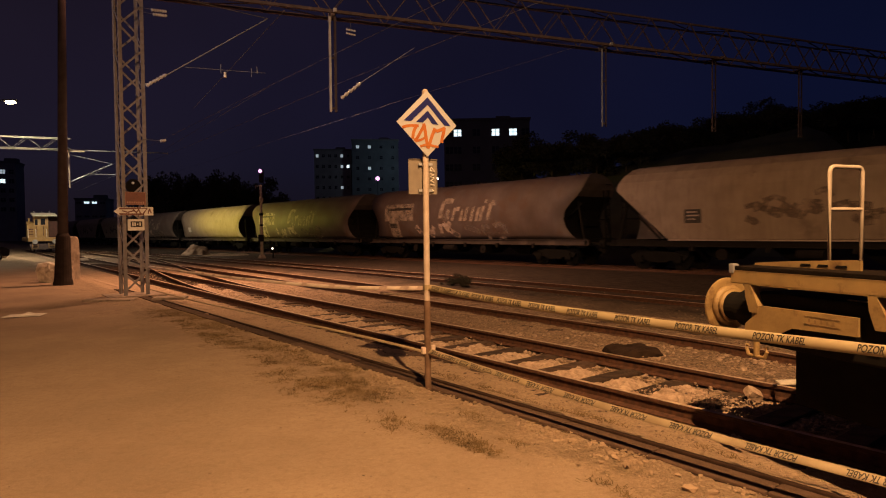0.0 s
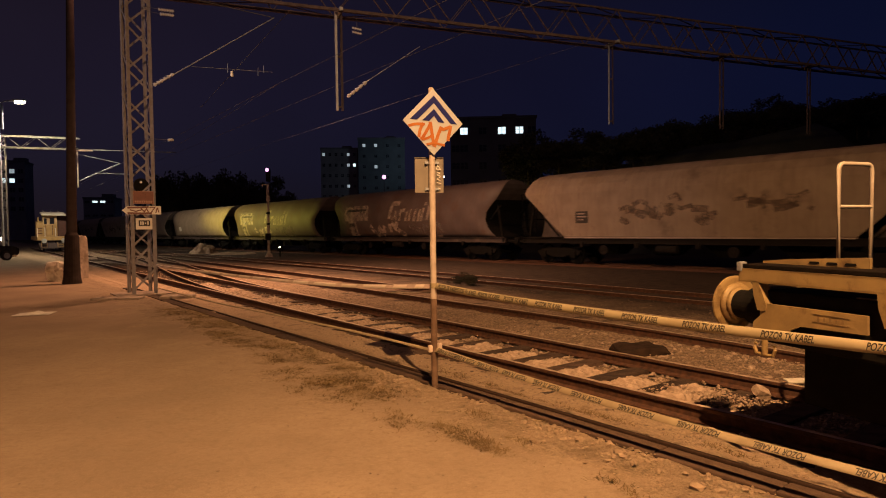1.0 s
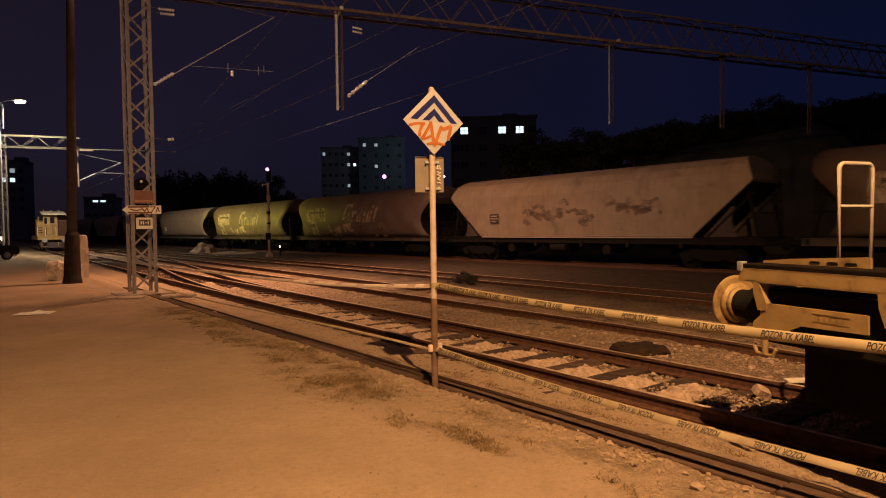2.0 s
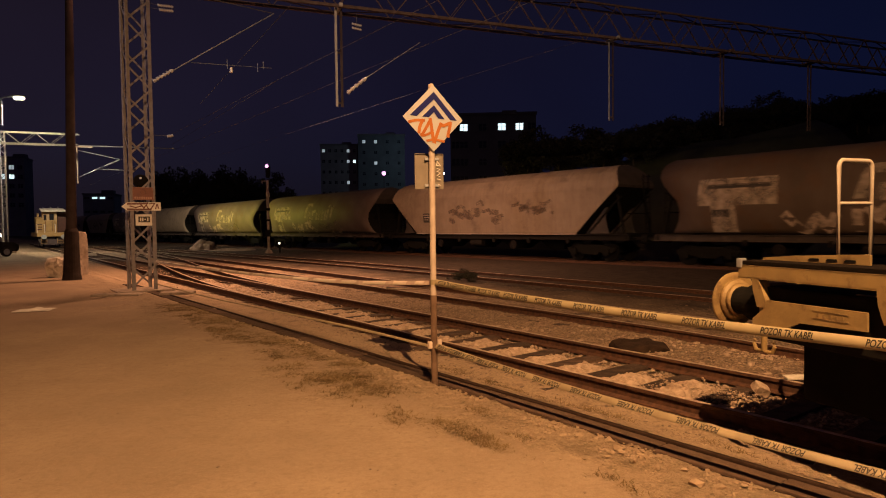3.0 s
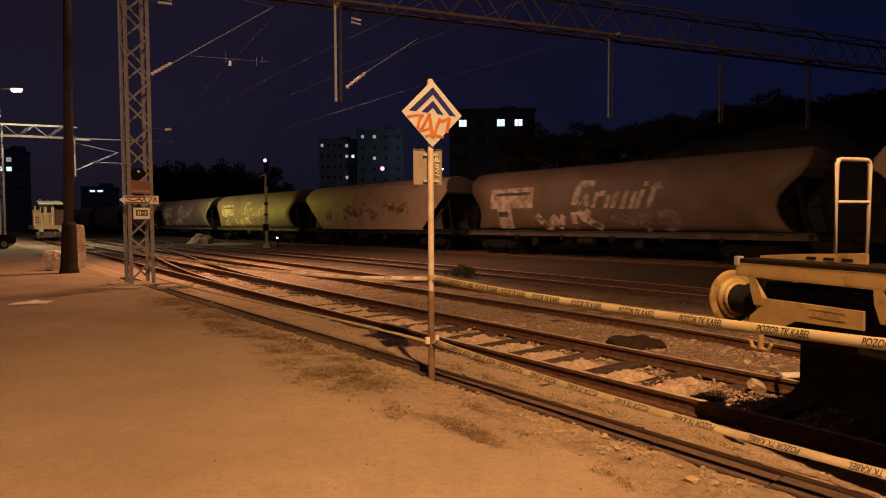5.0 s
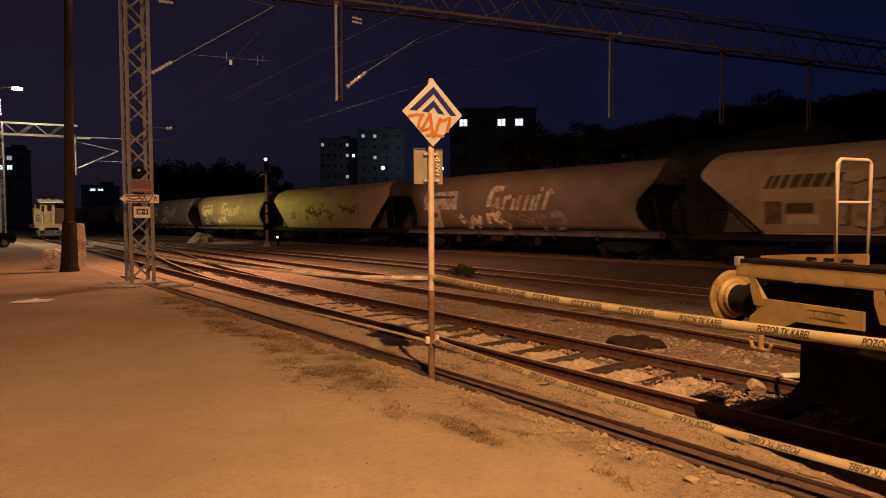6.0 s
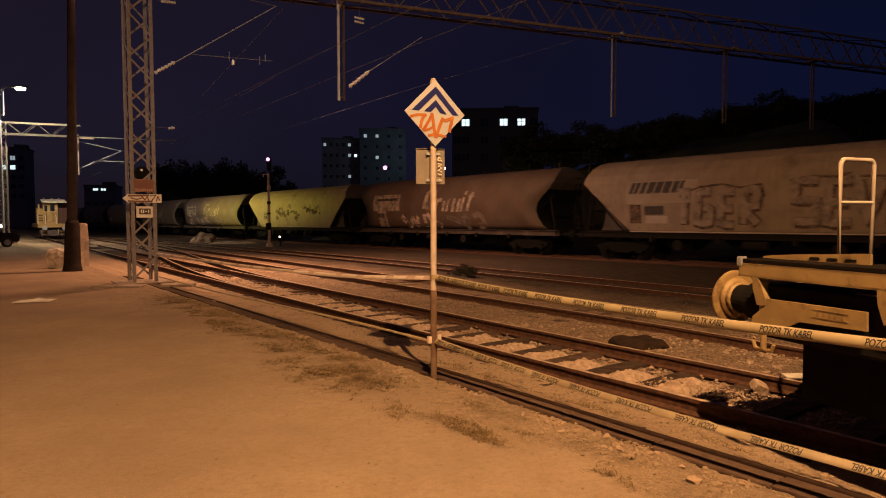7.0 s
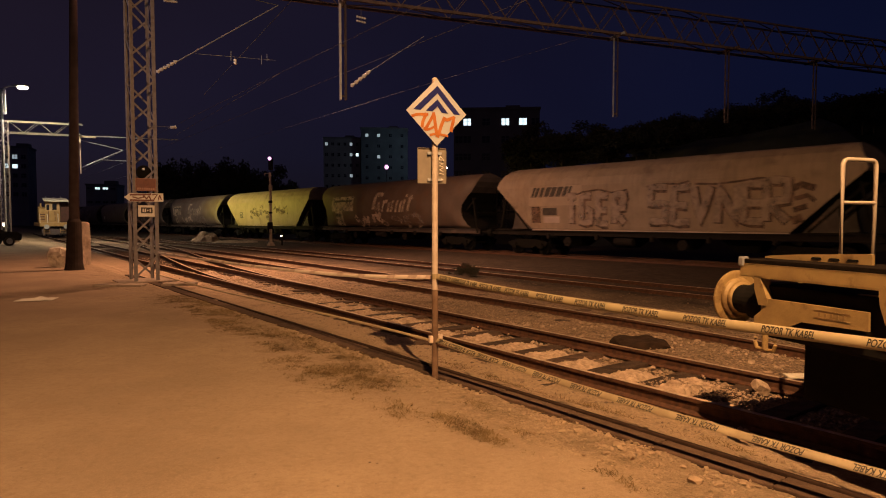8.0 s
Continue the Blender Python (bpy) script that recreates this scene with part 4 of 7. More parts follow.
def tape(label, pts, width, tilt, words_at=(), flipped=False, mat=None, blocks=0):
    """A flat tape hung through the points; tilt is how far its face is laid back, in degrees, at each end."""
    tp = thing("warning_tape", label, "warning tape", "warning tapes")
    fine = []
    pts = [Vector(q) for q in pts]
    for i in range(len(pts) - 1):
        a, b, c, d = pts[max(i - 1, 0)], pts[i], pts[i + 1], pts[min(i + 2, len(pts) - 1)]
        for k in range(14):
            t = k / 14
            fine.append(0.5 * ((2 * b) + (c - a) * t + (2 * a - 5 * b + 4 * c - d) * t * t + (3 * b - a - 3 * c + d) * t ** 3))
    fine.append(pts[-1])
    bm = BM()
    rows = []
    n = len(fine)
    for i, q in enumerate(fine):
        d = (fine[min(i + 1, n - 1)] - fine[max(i - 1, 0)]).normalized()
        side = Vector((d.y, -d.x, 0)).normalized()      # towards the yard
        a = radians(tilt[0] + (tilt[1] - tilt[0]) * i / (n - 1))
        up = Vector((0, 0, 1)) * math.cos(a) - side * math.sin(a)
        up = (up - d * up.dot(d)).normalized()
        face = d.cross(up)
        w = width / 2
        crimp = 0.0016 * math.sin(i * 1.7)
        rows.append([bm.verts.new(q + up * k * w + face * (crimp * (1 - k * k) + o)) for o in (0, 0.0012) for k in (-1, 0, 1)])
    for a, b in zip(rows, rows[1:]):
        for o in (0, 3):
            for k in range(2):
                bm.faces.new((a[o + k], a[o + k + 1], b[o + k + 1], b[o + k]))
        bm.faces.new((a[0], b[0], b[3], a[3]))
        bm.faces.new((a[2], a[5], b[5], b[2]))
    bmesh.ops.recalc_face_normals(bm, faces=bm.faces[:])
    part("band", bm, mat or M_TAPE, tp, smooth=True)
    for k in range(blocks):
        i = int((k + 0.3) / blocks * (n - 2))
        q, d = fine[i], (fine[i + 1] - fine[i]).normalized()
        side = Vector((d.y, -d.x, 0)).normalized()
        if side.dot(Vector(EYE) - q) < 0:
            side = -side
        a = radians(abs(tilt[0] + (tilt[1] - tilt[0]) * i / (n - 1)))
        up = (Vector((0, 0, 1)) * math.cos(a) + side * -math.sin(a)).normalized()
        bm = BM()
        for s in (1, -1):
            off = d.cross(up) * 0.006 * s
            c = [bm.verts.new(q + d * u + up * v * width * 0.46 + off) for u, v in ((-0.09, -1), (0.09, -1), (0.09, 1), (-0.09, 1))]
            bm.faces.new(c)
        part("red_block", bm, M_REDTAPE, tp, "faded red block")
    for s, height in words_at:
        x = s * (n - 1)
        i = min(n - 2, int(x))
        q = fine[i].lerp(fine[i + 1], x - i)
        d = (fine[i + 1] - fine[i]).normalized()
        side = Vector((d.y, -d.x, 0)).normalized()
        a = radians(tilt[0] + (tilt[1] - tilt[0]) * s)
        up = Vector((0, 0, 1)) * math.cos(a) - side * math.sin(a)
        up = (up - d * up.dot(d)).normalized()
        out = d.cross(up)
        if out.dot(Vector(EYE) - q) < 0:
            out = -out
        xx = up.cross(out)
        if flipped:
            up, xx = -up, -xx
        m = Matrix((xx, up, out)).transposed().to_4x4()
        m.translation = q + out * 0.0035
        ob = new("lettering", text_mesh("POZOR TK KABEL", 0.056))
        ob.parent = tp
        ob.matrix_basis = m
    return tp


def tape_line(s, z, off=0.0):
    p = POST + DUCT[1] * s + DUCT_N * off
    return (p.x, p.y, z)


def left_line(k, z):
    a, b = POST, Vector((-8.05, 17.55, 0))
    p = a.lerp(b, k)
    return (p.x, p.y, z)


tape("yellow warning tape with black lettering strung from the post", [tape_line(0.03, 1.125), tape_line(1.0, 1.075), tape_line(2.4, 1.04), tape_line(4.2, 1.035), tape_line(6.4, 1.07)], 0.072, (18, 8),
     [((0.50 + 0.4885 * k) / 6.4, 1) for k in range(12)])
tape("yellow warning tape with lettering upside down near the ground", [tape_line(0.03, 0.42), tape_line(1.0, 0.36), tape_line(2.4, 0.305), tape_line(4.2, 0.285), tape_line(6.4, 0.30)], 0.064, (42, 48),
     [((0.46 + 0.4885 * k) / 6.4, 1) for k in range(12)], flipped=True, mat=M_TAPE2)
tape("slack red and white tape between post and lattice mast", [left_line(0.0, 1.115), left_line(0.17, 0.985), left_line(0.43, 0.905), left_line(0.7, 0.86), left_line(1, 0.84)], 0.058, (-35, -25), mat=M_OLDTAPE, blocks=16)
tape("loose thin strand of white tape beside the post", [left_line(0.0, 1.075), left_line(0.03, 1.02), left_line(0.075, 0.985)], 0.03, (0, 0), mat=M_PLASTIC)
tape("slack pale tape hanging close to the ground", [left_line(0.0, 0.40), left_line(0.15, 0.385), left_line(0.43, 0.30), left_line(0.64, 0.24), left_line(1, 0.2)], 0.035, (-45, -45), mat=M_TAPE2)


# ---- yellow flat wagon on the near track ----
M_STENCIL = material("faded_stencil_paint", (0.25, 0.165, 0.075), 0.6)

def flat_wagon():
    m = Matrix(((0.321, 0.947, 0, 2.34), (-0.947, 0.321, 0, 4.88), (0, 0, 1, 0), (0, 0, 0, 1)))
    w = thing("flat_wagon", "yellow flat works wagon with buffers and a handrail", "flat wagon", at=m)
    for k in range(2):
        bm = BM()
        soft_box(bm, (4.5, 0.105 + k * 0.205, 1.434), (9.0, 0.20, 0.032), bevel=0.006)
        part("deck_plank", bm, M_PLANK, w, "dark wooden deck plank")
    for y in (0.0, 2.70):
        bm = BM()
        s = 1 if y == 0 else -1
        drop = 0.0 if y == 0 else 0.16
        soft_box(bm, (4.5, y + s * 0.006, 1.365 - drop), (9.0, 0.012, 0.104), bevel=0.003)
        box(bm, (4.5, y + s * 0.05, 1.319 - drop), (9.0, 0.10, 0.012))
        box(bm, (4.9, y + s * 0.11, 1.25 - drop), (8.0, 0.03, 0.035))
        box(bm, (4.5, y + s * 0.05, 1.411 - drop), (9.0, 0.10, 0.012))
        part("side_beam", bm, M_YELLOW, w, "yellow steel channel beam")
    for y in (0.015, 2.54):
        bm = BM()
        prism(bm, [(0.242, 1.163), (1.044, 1.168), (1.046, 1.046), (0.551, 1.031), (0.425, 0.962), (0.141, 0.946), (0.139, 1.011), (0.234, 1.089)], y - 0.01, y + 0.01)
        prism(bm, [(1.6, 1.2), (8.8, 1.2), (8.8, 0.95), (1.6, 0.95)], y - 0.01, y + 0.01)
        part("frame_plate", bm, M_YELLOW, w, "yellow frame side plate")
    for x in (0.134, 1.107, 2.4, 3.7, 5.0):
        bm = BM()
        prism(bm, [(x, 1.325), (x + 0.055, 1.325), (x + 0.133, 1.15), (x + 0.124, 1.106), (x + 0.05, 1.105), (x + 0.01, 1.222)], 0.0, 0.09)
        part("bracket", bm, M_YELLOW, w)
    bm = BM()
    soft_box(bm, (0.06, 1.35, 1.10), (0.10, 2.30, 0.34), bevel=0.012)
    part("headstock", bm, M_YELLOW, w, "yellow headstock beam")
    for y in (0.475, 2.225):
        bm = BM()
        for a, b, r1, r2 in ((-0.55, -0.535, 0.225, 0.245), (-0.535, -0.518, 0.245, 0.245), (-0.518, -0.512, 0.245, 0.225)):
            rod(bm, (b, y, 1.06), (a, y, 1.06), r2, r1, seg=40)
        bu = part("buffer", bm, M_YELLOW, w, "round yellow buffer head", smooth=False)
        bm = BM()
        rod(bm, (-0.515, y, 1.06), (-0.25, y, 1.06), 0.125, seg=24)
        rod(bm, (-0.30, y, 1.06), (0.01, y, 1.06), 0.155, 0.17, seg=24)
        part("shank", bm, M_DARKSTEEL, bu, "black buffer shank")
        bm = BM()
        rod(bm, (-0.516, y, 1.06), (-0.478, y, 1.06), 0.185, 0.172, seg=32)
        rod(bm, (-0.48, y, 1.06), (-0.445, y, 1.06), 0.150, 0.135, seg=32)
        part("boss", bm, M_YELLOW, bu, "stepped yellow buffer boss", smooth=True)
    bm = BM()
    prism(bm, [(0.03, 1.451), (0.90, 1.451), (0.90, 1.520), (0.86, 1.524), (0.30, 1.492), (0.03, 1.468)], 0.215, 0.24)
    eb = part("edge_board", bm, M_YELLOW, w, "tapered yellow edge board")
    for x in (0.48, 0.62, 0.76):
        bm = BM()
        prism(bm, [(x - 0.04, 1.466), (x + 0.05, 1.466), (x + 0.045, 1.482), (x - 0.025, 1.482)], 0.211, 0.244)
        part("slot", bm, M_DARKSTEEL, eb, "dark slot")
    bm = BM()
    soft_box(bm, (0.01, 0.02, 1.43), (0.05, 0.06, 0.075), bevel=0.01)
    part("corner_cap", bm, M_GALV, w, "scuffed bare steel corner")
    r = 0.045
    y0, y1, zt = 0.885, 1.25, 2.24
    pts = [(0.14, y0, 1.20), (0.14, y0, zt - r)] + [(0.14, y0 + r - r * math.cos(a), zt - r + r * math.sin(a)) for a in (0.4, 0.8, 1.2)] + [(0.14, y0 + r, zt), (0.14, y1 - r, zt)]
    pts += [(0.14, y1 - r + r * math.sin(a), zt - r + r * math.cos(a)) for a in (0.4, 0.8, 1.2)] + [(0.14, y1, zt - r), (0.14, y1, 1.20)]
    bm = BM()
    pipe(bm, pts, 0.0185, 10)
    hr = part("handrail", bm, M_RAILCREAM, w, "bent cream tube handrail", smooth=True)
    bm = BM()
    rod(bm, (0.14, y0, 1.892), (0.14, y1, 1.892), 0.015)
    part("crossbar", bm, M_RAILCREAM, hr)
    bm = BM()
    rod(bm, (0.27, -0.015, 0.785), (0.27, -0.015, 0.96), 0.022)
    for s in (-1, 1):
        pipe(bm, [(0.27, -0.015, 0.785), (0.27 + s * 0.035, -0.015, 0.78), (0.27 + s * 0.075, -0.015, 0.785), (0.27 + s * 0.095, -0.015, 0.83), (0.27 + s * 0.085, -0.015, 0.86)], 0.014)
    part("tie_hook", bm, M_YELLOW, w, "double rope hook")
    # Black block for the dark mass and the shade below the frame.
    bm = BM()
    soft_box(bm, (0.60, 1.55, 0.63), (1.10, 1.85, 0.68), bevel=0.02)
    part("battery_box", bm, M_DARKSTEEL, w, "black block for the dark mass and shade under the frame")
    # Unseen hook, block and hoses added to widen the wagon's cast shadow.
    bm = BM()
    pipe(bm, [(0.02, 1.35, 1.04), (-0.30, 1.35, 1.02), (-0.42, 1.35, 0.98), (-0.46, 1.35, 0.92), (-0.40, 1.35, 0.88)], 0.05)
    box(bm, (-0.10, 1.35, 1.04), (0.24, 0.30, 0.22))
    part("draw_hook", bm, M_DARKSTEEL, w, "unseen draw hook added for its shadow")
    bm = BM()
    soft_box(bm, (-0.20, 1.33, 1.02), (0.46, 1.24, 0.22), bevel=0.04)
    part("draw_gear", bm, M_DARKSTEEL, w, "unseen block added to widen the shadow")
    for y in (0.98, 1.72):
        bm = BM()
        pipe(bm, [(-0.02, y, 1.08), (-0.32, y + 0.03, 1.05), (-0.44, y + 0.05, 0.94), (-0.40, y + 0.08, 0.90), (-0.20, y + 0.10, 0.93)], 0.028)
        part("brake_hose", bm, M_RUBBER, w, "unseen hose added to widen the shadow")
    bm = BM()
    for k in range(5):
        box(bm, (0.70 + 0.045 * k, 0.003, 1.105 if k % 2 else 1.11), (0.016, 0.003, 0.026))
    for z in (1.083, 1.135):
        box(bm, (0.79, 0.003, z), (0.27, 0.003, 0.004))
    part("stencil", bm, M_STENCIL, w, "worn stencilled marking")
    for x in (1.9, 6.9):
        for y in (0.62, 2.08):
            bm = BM()
            rod(bm, (x, y - 0.065, 0.46), (x, y + 0.065, 0.46), 0.46, seg=32)
            rod(bm, (x, y - 0.08 if y < 1 else y + 0.08, 0.46), (x, y, 0.46), 0.11, seg=20)
            part("wheel", bm, M_DARKSTEEL, w, "dark steel wheel")
        bm = BM()
        rod(bm, (x, 0.62, 0.46), (x, 2.08, 0.46), 0.08)
        part("axle", bm, M_DARKSTEEL, w)
    # Filled solid to cast shade below and hide the far side.
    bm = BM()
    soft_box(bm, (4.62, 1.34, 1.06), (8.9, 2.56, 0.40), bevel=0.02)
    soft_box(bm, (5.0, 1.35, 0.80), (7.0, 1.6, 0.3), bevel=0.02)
    part("underframe", bm, M_DARKSTEEL, w, "solid underframe filled in to cast shade")


flat_wagon()


# ---- lattice mast with plates ----
def lattice_mast(name, label, origin, e1, e2, height, step=0.62):
    mast = thing(name, label, "catenary mast", at=Matrix.Translation(origin))
    c = [Vector((0, 0, 0)), e1, e1 + e2, e2]
    mid = (e1 + e2) / 2
    for k in c:
        bm = BM()
        d1 = e1.normalized() * (0.05 if (mid - k).dot(e1) > 0 else -0.05)
        d2 = e2.normalized() * (0.05 if (mid - k).dot(e2) > 0 else -0.05)
        bar(bm, k + d1 * 0.5 + Vector((0, 0, -0.1)), k + d1 * 0.5 + Vector((0, 0, height)), 0.10, 0.012, up=e2.normalized())
        bar(bm, k + d2 * 0.5 + Vector((0, 0, -0.1)), k + d2 * 0.5 + Vector((0, 0, height)), 0.012, 0.10, up=e2.normalized())
        part("leg", bm, M_TOWER, mast)
    for i in range(4):
        a, b = c[i], c[(i + 1) % 4]
        inward = (mid - (a + b) / 2).normalized() * 0.016
        z, k = 0.12, i % 2
        while z + step < height:
            p, q = (a, b) if k % 2 == 0 else (b, a)
            bm = BM()
            bar(bm, p + inward + Vector((0, 0, z)), q + inward + Vector((0, 0, z + step)), 0.055, 0.008, up=inward.normalized())
            part("brace", bm, M_TOWER, mast)
            z += step
            k += 1
    return mast


E1, E2 = N * 0.62, -U * 0.72
MAST = lattice_mast("lattice_mast", "tall steel lattice catenary mast with small plates", Vector((-8.67, 17.46, 0)), E1, E2, 10.9)


def mast_plates():
    yaw = math.degrees(math.atan2(N.y, N.x))
    base = Matrix.Translation(E1 * 0.5) @ pose(0, 0, 0, 0, 0, yaw)
    bm = BM()
    soft_box(bm, (0.01, -0.035, 2.75), (0.54, 0.006, 0.36), base, 0.002)
    p = part("red_plate", bm, M_REDPLATE, MAST, "faded red warning plate")
    for x, z, wd, ht in ((0.01, 2.925, 0.52, 0.010), (0.01, 2.578, 0.52, 0.010), (-0.25, 2.75, 0.010, 0.34), (0.27, 2.75, 0.010, 0.34)):
        bm = BM()
        box(bm, (x, -0.0395, z), (wd, 0.003, ht), base)
        part("border", bm, M_FADED, p, "pale worn border line")
    for k in range(8):
        bm = BM()
        box(bm, (-0.195 + 0.058 * k, -0.0405, 2.635), (0.040, 0.003, 0.055), base)
        part("marking", bm, M_FADED, p, "worn pale marking bar")
    bm = BM()
    for k in range(12):
        a0, a1 = k * math.pi / 6, (k + 1) * math.pi / 6
        bar(bm, base @ Vector((0.01 + 0.07 * math.cos(a0), -0.0405, 2.80 + 0.07 * math.sin(a0))), base @ Vector((0.01 + 0.07 * math.cos(a1), -0.0405, 2.80 + 0.07 * math.sin(a1))), 0.014, 0.003)
    part("ring", bm, M_BRICKRED, p, "worn dark ring mark")
    bm = BM()
    rod(bm, base @ Vector((-0.02, 0.06, 3.10)), base @ Vector((-0.02, 0.24, 3.10)), 0.20, 0.10, seg=28)
    p = part("round_horn", bm, M_DARKSTEEL, MAST, "round dark horn on the mast")
    for x, z in ((-0.03, 3.19), (0.31, 3.20)):
        bm = BM()
        rod(bm, base @ Vector((x, 0.0, z)), base @ Vector((x, 0.045, z)), 0.03, 0.04, seg=14)
        part("cap", bm, M_PORCELAIN, p, "small pale cap")
    bm = BM()
    prism(bm, [(-0.56, 2.385), (-0.42, 2.50), (0.46, 2.515), (0.46, 2.275), (-0.42, 2.275)], -0.060, -0.052, base)
    p = part("arrow_plate", bm, M_WHITE, MAST, "white arrow plate with faded red scribble")
    for pts, w in (([(-0.40, 2.46), (-0.10, 2.47), (0.12, 2.48)], 0.05), ([(-0.40, 2.31), (-0.05, 2.305), (0.2, 2.31)], 0.05), ([(-0.34, 2.40), (-0.20, 2.36), (-0.06, 2.40)], 0.035), ([(-0.06, 2.44), (0.02, 2.35), (0.08, 2.44), (0.12, 2.34)], 0.04),
                   ([(0.16, 2.47), (0.30, 2.48), (0.20, 2.33)], 0.035), ([(0.32, 2.32), (0.36, 2.47), (0.40, 2.34)], 0.03)):
        bm = BM()
        stroke(bm, pts, w, lambda u, v: -0.061, 0.002)
        bmesh.ops.transform(bm, matrix=base, verts=bm.verts[:])
        part("graffiti", bm, M_REDPLATE, p, "faded red scribble")
    bm = BM()
    soft_box(bm, (0.01, -0.035, 2.01), (0.43, 0.006, 0.32), base, 0.002)
    p = part("number_plate", bm, M_WHITE, MAST, "white plate with a dark panel")
    bm = BM()
    box(bm, (0.018, -0.0405, 2.026), (0.30, 0.003, 0.165), base)
    d = part("panel", bm, M_MARK, p, "dark panel")
    for k, x in enumerate((-0.075, -0.02, 0.045, 0.11)):
        bm = BM()
        box(bm, (x, -0.0435, 2.026), (0.036, 0.003, 0.10 if k != 2 else 0.03), base)
        part("marking", bm, M_WHITE, d, "pale marking bar")


mast_plates()
lone("mast_footing", (lambda b: (soft_box(b, (0, 0, -0.05), (1.5, 1.25, 0.16), bevel=0.03), b)[1])(BM()), M_CONCRETE, "low worn concrete footing under the lattice mast", "footing",
     at=Matrix.Translation(Vector((-8.67, 17.46, 0)) + (E1 + E2) / 2) @ pose(0, 0, 0, 0, 0, 36.6))


# ---- portal gantry over the tracks ----
BDIR = Vector((0.934, 0.357, 0))
BEAM0 = Vector((-8.65, 18.05, 0))


def gantry_beam(name, label, start, length, z0, z1, depth=0.7, mat=None, chord=0.09):
    mat = mat or M_TOWER
    g = thing(name, label, "gantry", at=Matrix.Translation(start))
    across = Vector((-BDIR.y, BDIR.x, 0)) * depth / 2
    for s in (-1, 1):
        for z in (z0, z1):
            bm = BM()
            w = chord if z == z0 else chord * 0.7
            bar(bm, across * s + Vector((0, 0, z)) - BDIR * 0.6, BDIR * length + across * s + Vector((0, 0, z)), w, w)
            part("chord", bm, mat, g)
        n = int(length / 0.95)
        for k in range(n):
            a, b = BDIR * (length * k / n), BDIR * (length * (k + 1) / n)
            za, zb = (z0, z1) if k % 2 == 0 else (z1, z0)
            bm = BM()
            bar(bm, a + across * s + Vector((0, 0, za)), b + across * s + Vector((0, 0, zb)), 0.055, 0.02)
            part("brace", bm, mat, g)
    for k in range(int(length / 1.9)):
        a, b = BDIR * (1.9 * k), BDIR * (1.9 * (k + 1))
        for z in (z0, z1):
            bm = BM()
            bar(bm, a + across * (1 if k % 2 else -1) + Vector((0, 0, z)), b - across * (1 if k % 2 else -1) + Vector((0, 0, z)), 0.045, 0.02)
            part("cross_brace", bm, mat, g)
    return g


GANTRY = gantry_beam("portal_gantry", "steel lattice gantry spanning the tracks, coloured dark as unlit", BEAM0, 46.0, 8.68, 9.88, mat=M_GANTRY)


def insulator(bm, a, b, n=5, r=0.07):
    a, b = Vector(a), Vector(b)
    rod(bm, a, b, r * 0.4)
    for k in range(n):
        t = (k + 0.5) / n
        d = (b - a).normalized() * ((b - a).length / n * 0.3)
        rod(bm, a.lerp(b, t) - d, a.lerp(b, t) + d, r, r * 0.6, seg=12)


def drop_post(at_x, bottom, mat=M_ZINC):
    """A pair of steel channels that hangs from the gantry and carries a cantilever."""
    k = (at_x - BEAM0.x) / BDIR.x
    p = BEAM0 + BDIR * k
    t = thing("drop_post", "steel post hanging from the gantry, shade in its colours", "catenary post", "gantry posts", at=Matrix.Translation(p))
    for s in (-0.085, 0.085):
        bm = BM()
        slim = mat is not M_GALV
        bar(bm, BDIR * s + Vector((0, 0, bottom)), BDIR * s + Vector((0, 0, 8.74)), 0.05 if slim else 0.12, 0.035 if slim else 0.06, up=BDIR)
        # Left channel pale, right one dark: lit and shaded sides in colour.
        part("channel", bm, mat if s < 0 else M_POLE, t)
    bm = BM()
    across = Vector((-BDIR.y, BDIR.x, 0)) * 0.5
    bar(bm, Vector((0, 0, 8.69)) - across, Vector((0, 0, 8.69)) + across, 0.10, 0.10)
    part("hanger", bm, mat, t)
    z = bottom + 0.12
    while z < 8.5:
        bm = BM()
        box(bm, (0, 0, z), (0.20, 0.03, 0.06), pose(0, 0, 0, 0, 0, 20.9))
        part("batten", bm, M_POLE, t)
        z += 1.6
    if mat is not M_GALV:
        return t
    foot = Vector((0, 0, bottom + 0.45)) + BDIR * 0.15
    bm = BM()
    insulator(bm, foot + BDIR * 0.1, foot + BDIR * 0.75 + Vector((0, 0, 0.55)))
    part("insulator", bm, M_PORCELAIN, t, "ribbed porcelain insulator")
    bm = BM()
    rod(bm, foot + BDIR * 0.75 + Vector((0, 0, 0.55)), foot + BDIR * 2.6 + Vector((0, 0, 1.85)), 0.009)
    part("cantilever", bm, M_GALV, t, "tube cantilever")
    bm = BM()
    rod(bm, BDIR * 0.60 + Vector((0, 0, 8.10)), BDIR * 0.60 + Vector((0, 0, 8.7)), 0.008)
    part("hanger_rod", bm, M_WIRE, t)
    for z in (8.27, 8.14):
        bm = BM()
        insulator(bm, BDIR * 0.44 + Vector((0, 0, z + 0.02)), BDIR * 0.76 + Vector((0, 0, z - 0.02)), 4, 0.042)
        part("insulator", bm, M_PORCELAIN, t, "ribbed porcelain insulator")
    return t


# Posts further right get dimmer colours as the lamplight weakens.
for x, b, mat in ((-3.2, 5.60, M_GALV), (6.54, 5.67, M_ZINC), (11.65, 5.75, M_GANTRY), (16.31, 5.75, M_GANTRY)):
    drop_post(x, b, mat)


